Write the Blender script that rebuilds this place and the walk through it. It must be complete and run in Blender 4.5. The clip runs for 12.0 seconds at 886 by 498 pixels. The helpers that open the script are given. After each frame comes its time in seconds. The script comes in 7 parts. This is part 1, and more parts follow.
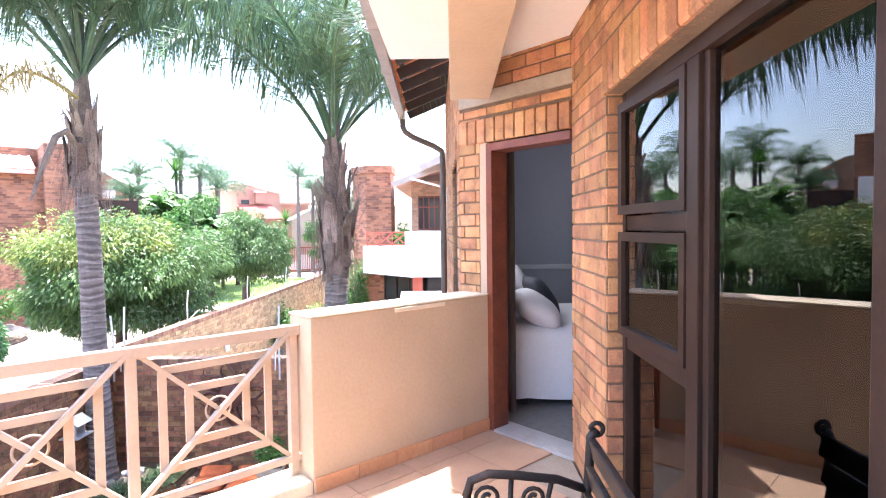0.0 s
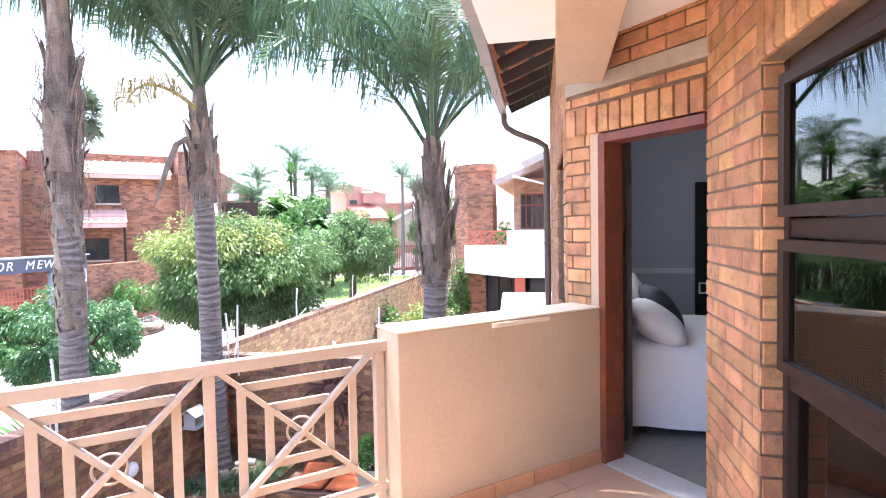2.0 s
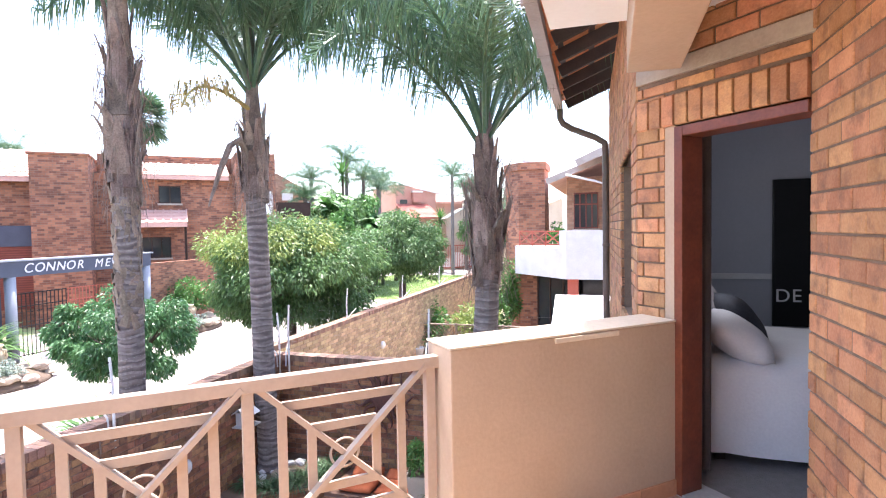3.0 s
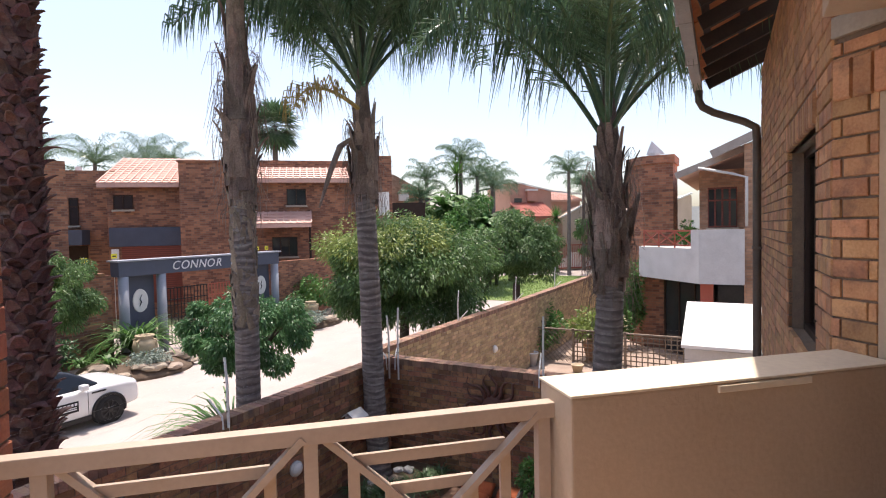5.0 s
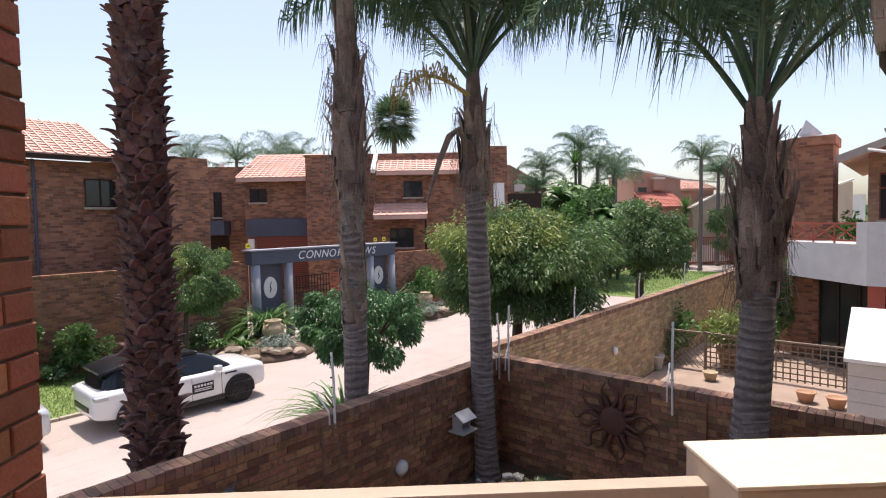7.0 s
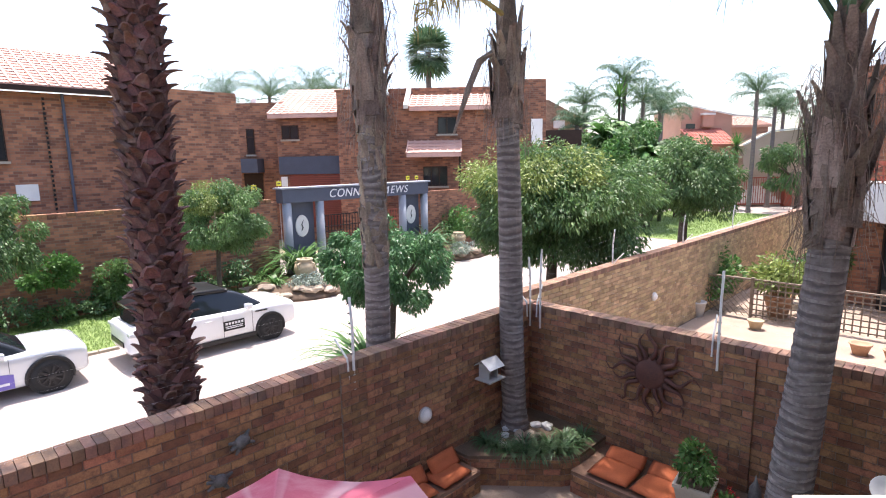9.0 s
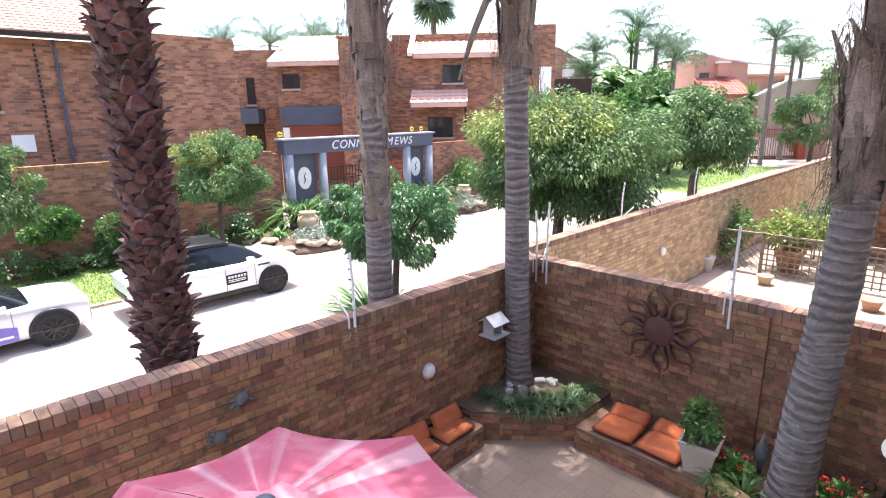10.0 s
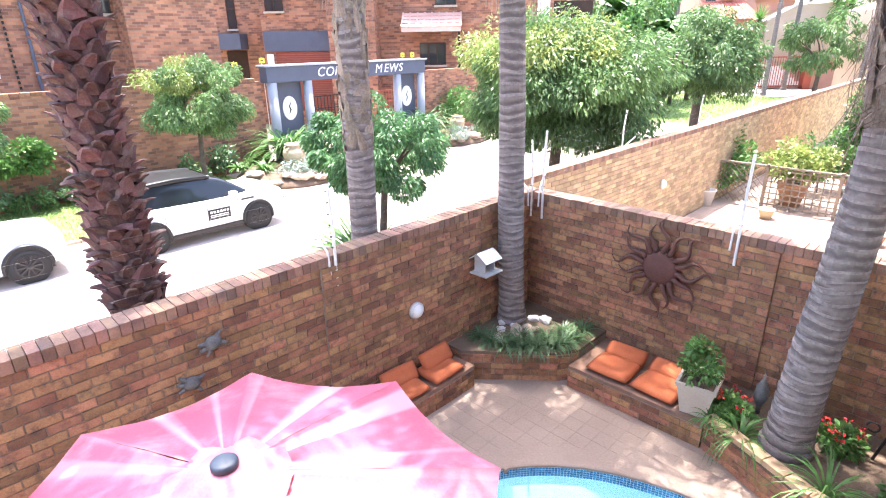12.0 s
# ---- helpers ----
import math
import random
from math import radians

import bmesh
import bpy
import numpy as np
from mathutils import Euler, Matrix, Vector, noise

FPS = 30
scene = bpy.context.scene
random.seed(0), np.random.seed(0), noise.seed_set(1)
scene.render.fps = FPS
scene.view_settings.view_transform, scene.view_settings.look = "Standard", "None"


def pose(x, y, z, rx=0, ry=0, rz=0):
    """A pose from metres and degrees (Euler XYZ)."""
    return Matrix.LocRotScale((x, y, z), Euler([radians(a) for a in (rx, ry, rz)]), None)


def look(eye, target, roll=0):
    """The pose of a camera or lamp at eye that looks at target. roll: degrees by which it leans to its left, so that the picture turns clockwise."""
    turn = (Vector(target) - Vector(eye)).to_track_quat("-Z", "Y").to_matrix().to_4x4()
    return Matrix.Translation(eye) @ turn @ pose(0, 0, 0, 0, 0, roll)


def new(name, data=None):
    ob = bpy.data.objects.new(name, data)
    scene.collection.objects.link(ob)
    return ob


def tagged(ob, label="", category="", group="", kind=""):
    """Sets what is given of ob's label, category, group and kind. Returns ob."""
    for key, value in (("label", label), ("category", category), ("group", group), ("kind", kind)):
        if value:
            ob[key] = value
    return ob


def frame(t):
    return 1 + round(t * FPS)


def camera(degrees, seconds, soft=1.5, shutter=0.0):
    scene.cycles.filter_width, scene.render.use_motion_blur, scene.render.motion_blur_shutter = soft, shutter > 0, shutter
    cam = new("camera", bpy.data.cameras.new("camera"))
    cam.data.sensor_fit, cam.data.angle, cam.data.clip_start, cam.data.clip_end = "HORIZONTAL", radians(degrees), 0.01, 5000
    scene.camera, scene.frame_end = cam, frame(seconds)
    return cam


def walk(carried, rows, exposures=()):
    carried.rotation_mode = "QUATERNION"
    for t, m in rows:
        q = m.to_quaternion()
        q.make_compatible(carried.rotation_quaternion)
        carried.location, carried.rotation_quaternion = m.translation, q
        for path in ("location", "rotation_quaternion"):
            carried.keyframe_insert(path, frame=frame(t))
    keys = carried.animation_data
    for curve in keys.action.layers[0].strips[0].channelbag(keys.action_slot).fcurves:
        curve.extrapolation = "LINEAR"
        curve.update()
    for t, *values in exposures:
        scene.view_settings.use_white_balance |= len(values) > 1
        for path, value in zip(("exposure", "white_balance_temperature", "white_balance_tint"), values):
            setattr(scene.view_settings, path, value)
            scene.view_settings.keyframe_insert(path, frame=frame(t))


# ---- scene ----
cam = camera(78.13, 12.0, soft=1.1)
PATH = [
    (0, (-0.0136, -0.0300, 1.4282), (1.3212, 1.4573, 1.3519), -0.72),
    (0.5, (0.0678, 0.0337, 1.4388), (1.3704, 1.5495, 1.3620), -0.71),
    (1, (0.1323, 0.0962, 1.4426), (1.3643, 1.6699, 1.3657), -0.85),
    (1.5, (0.1874, 0.1609, 1.4540), (1.3219, 1.8062, 1.3763), -0.97),
    (2, (0.2369, 0.2569, 1.4636), (1.2713, 1.9670, 1.3859), -1.05),
    (2.5, (0.2798, 0.3754, 1.4766), (1.2368, 2.1298, 1.3990), -1.02),
    (4.5, (0.5248, 0.8655, 1.5140), (1.1132, 2.7755, 1.4376), -1.14),
    (5, (0.5716, 0.9976, 1.5172), (1.0557, 2.9367, 1.4434), -1.23),
    (5.5, (0.6373, 1.1013, 1.5315), (0.9930, 3.0681, 1.4595), -1.28),
    (6, (0.6943, 1.1900, 1.5451), (0.9141, 3.1766, 1.4743), -1.31),
    (6.5, (0.7162, 1.3143, 1.5488), (0.8331, 3.3094, 1.4711), -1.26),
    (7, (0.7200, 1.4580, 1.5544), (0.7847, 3.4545, 1.4559), -1.19),
    (9, (0.8457, 1.9990, 1.5213), (0.7751, 3.9724, 1.2043), -1.03),
    (9.5, (0.8505, 2.1292, 1.5079), (0.7629, 4.0892, 1.1194), -0.99),
    (10, (0.8543, 2.2477, 1.4874), (0.7629, 4.1858, 1.0022), -1.01),
    (10.5, (0.8703, 2.3652, 1.4592), (0.7861, 4.2857, 0.9073), -1.00),
    (11, (0.8905, 2.4950, 1.4303), (0.8161, 4.4023, 0.8330), -0.97),
    (11.5, (0.9068, 2.6123, 1.3836), (0.8356, 4.5032, 0.7359), -1.02),
    (12, (0.9068, 2.6982, 1.3428), (0.8339, 4.5654, 0.6297), -1.02),
]
EXPOSURES = [(t, e, 6150 if t < 3 else 6900 if t < 8 else 6600, 17 if t < 8 else 16) for t, e in ((0.0, 3.05), (1.5, 2.93), (2.5, 2.7), (4.5, 1.35), (5.5, 0.72), (7.0, 0.70), (8.8, 1.45), (10.0, 2.06), (11.0, 2.58), (12.0, 3.02))]
walk(cam, [(t, look(eye, target, roll)) for t, eye, target, roll in PATH], EXPOSURES)

# ---- daylight: a high noon sun beyond the road ----
SUN = Vector((-0.04, 0.25, 1.0)).normalized()
sun = new("sun", bpy.data.lights.new("sun", "SUN"))
sun.data.energy, sun.data.angle, sun.data.color = 3.2, radians(0.53), (1.0, 0.96, 0.9)
sun.matrix_world = look((0, 30, 60), Vector((0, 30, 60)) - SUN)
world = bpy.data.worlds.new("sky")
scene.world = world
world.use_nodes = True
wn = world.node_tree
sky = wn.nodes.new("ShaderNodeTexSky")
sky.sky_type, sky.sun_disc = "NISHITA", False
sky.sun_elevation, sky.sun_rotation = math.asin(SUN.z), math.atan2(SUN.x, SUN.y)
sky.air_density, sky.dust_density, sky.ozone_density = 1.0, 2.5, 1.0
wn.nodes["Background"].inputs["Strength"].default_value = 0.15
wn.links.new(sky.outputs[0], wn.nodes["Background"].inputs["Color"])

# ---- materials ----
def mat(name, color, rough=0.6, dark=None, scale=6.0, fine=60.0, bump=0.15, bump_scale=None, metal=0.0, pieces=0.0, spec=0.5,
        stain=None, stain_scale=1.2, stain_amount=0.3, coat=0.0, translucent=0.0):
    """Colour that drifts between two tones at two scales, with fine relief. pieces: how much each piece differs."""
    m = bpy.data.materials.new(name)
    m.use_nodes = True
    nt = m.node_tree
    n, ln = nt.nodes, nt.links
    b = n["Principled BSDF"]
    tc = n.new("ShaderNodeTexCoord")
    where = n.new("ShaderNodeNewGeometry").outputs["Position"]
    dark = dark or tuple(c * 0.7 for c in color)
    n1 = n.new("ShaderNodeTexNoise")
    n1.inputs["Scale"].default_value, n1.inputs["Detail"].default_value = scale, 5
    n2 = n.new("ShaderNodeTexNoise")
    n2.inputs["Scale"].default_value, n2.inputs["Detail"].default_value = fine, 4
    for q in (n1, n2):
        ln.new(where, q.inputs["Vector"])
    add = n.new("ShaderNodeMath")
    add.operation = "MULTIPLY_ADD"
    add.inputs[1].default_value = 0.45
    ln.new(n2.outputs[0], add.inputs[0])
    half = n.new("ShaderNodeMath")
    half.operation = "MULTIPLY"
    half.inputs[1].default_value = 0.55
    ln.new(n1.outputs[0], half.inputs[0])
    ln.new(half.outputs[0], add.inputs[2])
    ramp = n.new("ShaderNodeValToRGB")
    ramp.color_ramp.elements[0].position, ramp.color_ramp.elements[1].position = 0.33, 0.62
    ramp.color_ramp.elements[0].color, ramp.color_ramp.elements[1].color = (*dark, 1), (*color, 1)
    ln.new(add.outputs[0], ramp.inputs[0])
    out = ramp.outputs[0]
    if pieces:
        oi, geo = n.new("ShaderNodeObjectInfo"), n.new("ShaderNodeNewGeometry")
        s = n.new("ShaderNodeMath")
        s.operation = "ADD"
        ln.new(oi.outputs["Random"], s.inputs[0])
        ln.new(geo.outputs["Random Per Island"], s.inputs[1])
        f = n.new("ShaderNodeMath")
        f.operation = "FRACT"
        ln.new(s.outputs[0], f.inputs[0])
        hs = n.new("ShaderNodeHueSaturation")
        mr = n.new("ShaderNodeMapRange")
        mr.inputs["To Min"].default_value, mr.inputs["To Max"].default_value = 1 - pieces, 1 + pieces * 0.6
        ln.new(f.outputs[0], mr.inputs[0])
        ln.new(mr.outputs[0], hs.inputs["Value"])
        m2 = n.new("ShaderNodeMath")
        m2.operation = "MULTIPLY"
        m2.inputs[1].default_value = 7.31
        ln.new(f.outputs[0], m2.inputs[0])
        f2 = n.new("ShaderNodeMath")
        f2.operation = "FRACT"
        ln.new(m2.outputs[0], f2.inputs[0])
        mr2 = n.new("ShaderNodeMapRange")
        mr2.inputs["To Min"].default_value, mr2.inputs["To Max"].default_value = 0.5 - pieces * 0.035, 0.5 + pieces * 0.035
        ln.new(f2.outputs[0], mr2.inputs[0])
        ln.new(mr2.outputs[0], hs.inputs["Hue"])
        ln.new(out, hs.inputs["Color"])
        out = hs.outputs[0]
    if stain:
        n3 = n.new("ShaderNodeTexNoise")
        n3.inputs["Scale"].default_value, n3.inputs["Detail"].default_value, n3.inputs["Roughness"].default_value = stain_scale, 6, 0.65
        ln.new(where, n3.inputs["Vector"])
        r3 = n.new("ShaderNodeMapRange")
        r3.inputs["From Min"].default_value, r3.inputs["From Max"].default_value = 0.5, 0.72
        r3.inputs["To Max"].default_value = stain_amount
        ln.new(n3.outputs[0], r3.inputs[0])
        mx = n.new("ShaderNodeMix")
        mx.data_type = "RGBA"
        ln.new(r3.outputs[0], mx.inputs["Factor"])
        ln.new(out, mx.inputs["A"])
        mx.inputs["B"].default_value = (*stain, 1)
        out = mx.outputs["Result"]
    ln.new(out, b.inputs["Base Color"])
    b.inputs["Roughness"].default_value, b.inputs["Metallic"].default_value = rough, metal
    b.inputs["Specular IOR Level"].default_value = spec
    b.inputs["Coat Weight"].default_value = coat
    if bump:
        bp = n.new("ShaderNodeBump")
        bp.inputs["Strength"].default_value, bp.inputs["Distance"].default_value = bump, 0.01
        nb = n2
        if bump_scale:
            nb = n.new("ShaderNodeTexNoise")
            nb.inputs["Scale"].default_value, nb.inputs["Detail"].default_value = bump_scale, 6
            ln.new(where, nb.inputs["Vector"])
        ln.new(nb.outputs[0], bp.inputs["Height"])
        ln.new(bp.outputs[0], b.inputs["Normal"])
    if translucent:
        tr, mx = n.new("ShaderNodeBsdfTranslucent"), n.new("ShaderNodeMixShader")
        ln.new(out, tr.inputs["Color"])
        mx.inputs[0].default_value = translucent
        ln.new(b.outputs[0], mx.inputs[1])
        ln.new(tr.outputs[0], mx.inputs[2])
        ln.new(mx.outputs[0], n["Material Output"].inputs["Surface"])
    return m


def brick_mat(name, a, b, mortar):
    """Brickwork that stays far off, at a brick's true size, on upright walls."""
    m = bpy.data.materials.new(name)
    m.use_nodes = True
    nt = m.node_tree
    n, ln = nt.nodes, nt.links
    tc, sx = n.new("ShaderNodeTexCoord"), n.new("ShaderNodeSeparateXYZ")
    ln.new(tc.outputs["Object"], sx.inputs[0])
    s = n.new("ShaderNodeMath")
    s.operation = "ADD"
    ln.new(sx.outputs[0], s.inputs[0])
    ln.new(sx.outputs[1], s.inputs[1])
    cx = n.new("ShaderNodeCombineXYZ")
    ln.new(s.outputs[0], cx.inputs[0])
    ln.new(sx.outputs[2], cx.inputs[1])
    br = n.new("ShaderNodeTexBrick")
    br.inputs["Scale"].default_value = 1.0
    br.inputs["Brick Width"].default_value, br.inputs["Row Height"].default_value = 0.232, 0.085
    br.inputs["Mortar Size"].default_value = 0.006
    br.inputs["Color1"].default_value, br.inputs["Color2"].default_value, br.inputs["Mortar"].default_value = (*a, 1), (*b, 1), (*mortar, 1)
    br.inputs["Bias"].default_value = -0.1
    ln.new(cx.outputs[0], br.inputs["Vector"])
    no = n.new("ShaderNodeTexNoise")
    no.inputs["Scale"].default_value, no.inputs["Detail"].default_value = 0.9, 8
    no.inputs["Roughness"].default_value = 0.7
    ln.new(tc.outputs["Object"], no.inputs["Vector"])
    mr = n.new("ShaderNodeMapRange")
    mr.inputs["From Min"].default_value, mr.inputs["From Max"].default_value = 0.3, 0.7
    mr.inputs["To Min"].default_value, mr.inputs["To Max"].default_value = 0.65, 1.3
    ln.new(no.outputs[0], mr.inputs[0])
    hs = n.new("ShaderNodeHueSaturation")
    ln.new(mr.outputs[0], hs.inputs["Value"])
    ln.new(br.outputs["Color"], hs.inputs["Color"])
    bs = n["Principled BSDF"]
    ln.new(hs.outputs[0], bs.inputs["Base Color"])
    bs.inputs["Roughness"].default_value = 0.85
    bp = n.new("ShaderNodeBump")
    bp.inputs["Strength"].default_value, bp.inputs["Distance"].default_value, bp.invert = 0.5, 0.01, True
    ln.new(br.outputs["Fac"], bp.inputs["Height"])
    ln.new(bp.outputs[0], bs.inputs["Normal"])
    return m


def glass_mat(name, tint, gloss=1.0):
    m = bpy.data.materials.new(name)
    m.use_nodes = True
    n, ln = m.node_tree.nodes, m.node_tree.links
    n.remove(n["Principled BSDF"])
    tr, gl, fr, mx = (n.new("ShaderNode" + k) for k in ("BsdfTransparent", "BsdfGlossy", "Fresnel", "MixShader"))
    tr.inputs[0].default_value = (*tint, 1)
    gl.inputs["Roughness"].default_value = 0.01
    fr.inputs["IOR"].default_value = 1.45 + gloss * 0.4
    ln.new(fr.outputs[0], mx.inputs[0])
    ln.new(tr.outputs[0], mx.inputs[1])
    ln.new(gl.outputs[0], mx.inputs[2])
    ln.new(mx.outputs[0], n["Material Output"].inputs["Surface"])
    return m


def wave_mat(name, a, b, wave_scale, axis="Z", distortion=2.0, rough=0.8, bump=0.4, detail=2.0, translucent=0.0):
    """Bands across one axis: trunk rings, roof tile rows, planks."""
    m = mat(name, a, rough, bump=0)
    n, ln = m.node_tree.nodes, m.node_tree.links
    b_ = n["Principled BSDF"]
    w = n.new("ShaderNodeTexWave")
    w.wave_type, w.bands_direction = "BANDS", axis
    w.inputs["Scale"].default_value, w.inputs["Distortion"].default_value = wave_scale, distortion
    w.inputs["Detail"].default_value, w.inputs["Detail Scale"].default_value = detail, 1.5
    tc = next(q for q in n if q.type == "TEX_COORD")
    ln.new(tc.outputs["Object"], w.inputs["Vector"])
    mx = n.new("ShaderNodeMix")
    mx.data_type = "RGBA"
    ln.new(w.outputs["Fac"], mx.inputs["Factor"])
    mx.inputs["A"].default_value = (*b, 1)
    old = b_.inputs["Base Color"].links[0].from_socket
    ln.new(old, mx.inputs["B"])
    ln.new(mx.outputs["Result"], b_.inputs["Base Color"])
    bp = n.new("ShaderNodeBump")
    bp.inputs["Strength"].default_value, bp.inputs["Distance"].default_value = bump, 0.02
    ln.new(w.outputs["Fac"], bp.inputs["Height"])
    ln.new(bp.outputs[0], b_.inputs["Normal"])
    return m


BRICK = mat("house_brick", (0.60, 0.325, 0.165), 0.85, (0.44, 0.205, 0.095), 9, 90, 0.35, pieces=0.28, stain=(0.15, 0.085, 0.065), stain_scale=8, stain_amount=0.7)
BRICK_G = mat("garden_brick", (0.41, 0.205, 0.105), 0.88, (0.24, 0.108, 0.058), 8, 80, 0.4, pieces=0.46, stain=(0.07, 0.046, 0.042), stain_scale=12, stain_amount=0.9)
# deeper, redder house brick: the pier's shade is put into the colour
BRICK_S = mat("shaded_pier_brick", (0.43, 0.155, 0.075), 0.85, (0.30, 0.10, 0.05), 9, 90, 0.35, pieces=0.3, stain=(0.14, 0.07, 0.055), stain_scale=9, stain_amount=0.5)
BRICK_T = mat("tan_brick", (0.52, 0.37, 0.21), 0.88, (0.38, 0.26, 0.14), 8, 80, 0.4, pieces=0.35, stain=(0.2, 0.13, 0.08), stain_scale=3, stain_amount=0.6)
MORTAR = mat("mortar", (0.23, 0.165, 0.115), 0.95, (0.15, 0.11, 0.08), 12, 90, 0.4)
MORTAR_G = mat("garden_mortar", (0.27, 0.205, 0.16), 0.95, (0.18, 0.13, 0.105), 12, 90, 0.4)
FAR_BRICK = brick_mat("far_brick", (0.38, 0.165, 0.09), (0.125, 0.052, 0.037), (0.23, 0.16, 0.115))
FAR_BRICK_L = brick_mat("far_brick_light", (0.50, 0.29, 0.185), (0.31, 0.165, 0.10), (0.3, 0.22, 0.16))
CREAM = mat("cream_plaster", (0.52, 0.40, 0.285), 0.8, (0.45, 0.345, 0.24), 3, 45, 0.2, stain=(0.42, 0.3, 0.19), stain_scale=2.2, stain_amount=0.25)
CREAM_L = mat("pale_cream_plaster", (0.76, 0.66, 0.50), 0.8, (0.66, 0.56, 0.42), 3, 45, 0.15, stain=(0.5, 0.42, 0.32), stain_scale=3, stain_amount=0.3)
RAIL_P = mat("cream_metal_paint", (0.47, 0.37, 0.285), 0.5, (0.41, 0.32, 0.245), 5, 50, 0.06, stain=(0.36, 0.25, 0.16), stain_scale=7, stain_amount=0.25)
WHITE = mat("white_paint", (0.8, 0.79, 0.76), 0.7, (0.72, 0.71, 0.68), 4, 40, 0.1)
GREY_P = mat("white_grey_plaster", (0.62, 0.61, 0.60), 0.8, (0.52, 0.51, 0.5), 2, 30, 0.15, stain=(0.35, 0.34, 0.33), stain_scale=1.5, stain_amount=0.3)
CAP_B = mat("weathered_cap_brick", (0.33, 0.19, 0.125), 0.92, (0.20, 0.115, 0.08), 7, 70, 0.4, pieces=0.4, stain=(0.13, 0.10, 0.09), stain_scale=5, stain_amount=0.8)
CONC = mat("concrete_band", (0.42, 0.37, 0.30), 0.9, (0.33, 0.29, 0.23), 6, 60, 0.3)
TERRA_P = mat("terracotta_plaster", (0.56, 0.31, 0.235), 0.85, (0.47, 0.25, 0.19), 1, 20, 0.2)
SAND_P = mat("sand_plaster", (0.60, 0.47, 0.37), 0.85, (0.5, 0.38, 0.29), 1, 20, 0.2)
ROOF_D = mat("deep_red_roof", (0.46, 0.16, 0.12), 0.8, (0.38, 0.12, 0.09), 2, 20, 0.2)
TILE = mat("floor_tile", (0.50, 0.34, 0.235), 0.45, (0.43, 0.28, 0.185), 5, 50, 0.05, pieces=0.1)
TERRA = mat("terracotta_tile", (0.62, 0.33, 0.18), 0.5, (0.5, 0.25, 0.13), 6, 50, 0.08, pieces=0.12)
FRAME = mat("bronze_aluminium", (0.045, 0.028, 0.022), 0.4, (0.032, 0.02, 0.016), 6, 60, 0.02, spec=0.15)
WOOD = mat("reddish_door_wood", (0.21, 0.06, 0.028), 0.38, (0.13, 0.035, 0.018), 9, 55, 0.08, stain=(0.10, 0.03, 0.018), stain_scale=4, stain_amount=0.5)
BLACK = mat("black_iron", (0.022, 0.018, 0.018), 0.5, (0.012, 0.01, 0.01), 12, 80, 0.15, spec=0.3, stain=(0.10, 0.06, 0.04), stain_scale=12, stain_amount=0.4)
RAFTER = mat("dark_stained_rafter", (0.05, 0.036, 0.03), 0.7, (0.03, 0.022, 0.02), 7, 60, 0.2)
ROOF_T = mat("orange_roof_tile", (0.66, 0.24, 0.09), 0.8, (0.5, 0.16, 0.06), 7, 50, 0.3, pieces=0.15)
ROOF_R = mat("pale_red_roof", (0.64, 0.41, 0.335), 0.75, (0.54, 0.31, 0.245), 1.2, 12, 0.2, stain=(0.42, 0.25, 0.2), stain_scale=0.8, stain_amount=0.4)
GUTTER = mat("grey_gutter", (0.38, 0.33, 0.30), 0.5, (0.3, 0.26, 0.23), 5, 40, 0.05)
PIPE = mat("brown_downpipe", (0.15, 0.115, 0.095), 0.5, (0.11, 0.085, 0.07), 5, 40, 0.05)
GLASS = glass_mat("window_glass", (0.80, 0.76, 0.71), 1.0)
GLASS_D = mat("dark_pane", (0.03, 0.032, 0.036), 0.08, (0.02, 0.022, 0.025), 2, 20, 0)
ROAD = mat("pale_block_road", (0.43, 0.37, 0.34), 0.9, (0.36, 0.31, 0.28), 1.2, 30, 0.25, stain=(0.33, 0.27, 0.22), stain_scale=0.6, stain_amount=0.35)
PAVE = mat("courtyard_paver", (0.37, 0.28, 0.22), 0.88, (0.27, 0.20, 0.155), 2.2, 40, 0.3, pieces=0.025, stain=(0.20, 0.15, 0.12), stain_scale=1.1, stain_amount=0.6)
GRASS_G = mat("lawn_ground", (0.20, 0.28, 0.09), 0.95, (0.14, 0.20, 0.06), 2, 40, 0.4)
GRASS = mat("grass_blades", (0.27, 0.38, 0.12), 0.7, (0.16, 0.25, 0.07), 1.5, 20, 0, translucent=0.3)
SOIL = mat("soil", (0.16, 0.11, 0.075), 0.95, (0.09, 0.06, 0.04), 6, 50, 0.6)
EARTH = mat("dry_ground", (0.30, 0.25, 0.17), 0.95, (0.16, 0.17, 0.08), 0.3, 8, 0.3)
LEAF_T = mat("shade_tree_leaf", (0.15, 0.26, 0.085), 0.5, (0.06, 0.13, 0.048), 0.9, 12, 0, pieces=0.4, translucent=0.35)
LEAF_Y = mat("yellow_green_leaf", (0.34, 0.40, 0.12), 0.5, (0.12, 0.2, 0.045), 0.9, 12, 0, pieces=0.35, translucent=0.3)
LEAF_B = mat("bright_leaf", (0.115, 0.255, 0.062), 0.5, (0.06, 0.15, 0.035), 2.5, 20, 0, pieces=0.3, translucent=0.3)
LEAF_V = mat("drooping_green_leaf", (0.13, 0.28, 0.11), 0.45, (0.06, 0.15, 0.06), 1.6, 20, 0, pieces=0.35, translucent=0.3)
LEAF_D = mat("dark_strap_leaf", (0.11, 0.20, 0.085), 0.45, (0.05, 0.11, 0.045), 3, 30, 0, pieces=0.3, translucent=0.2)
LEAF_S = mat("silver_leaf", (0.36, 0.42, 0.36), 0.7, (0.22, 0.28, 0.22), 5, 30, 0, pieces=0.2)
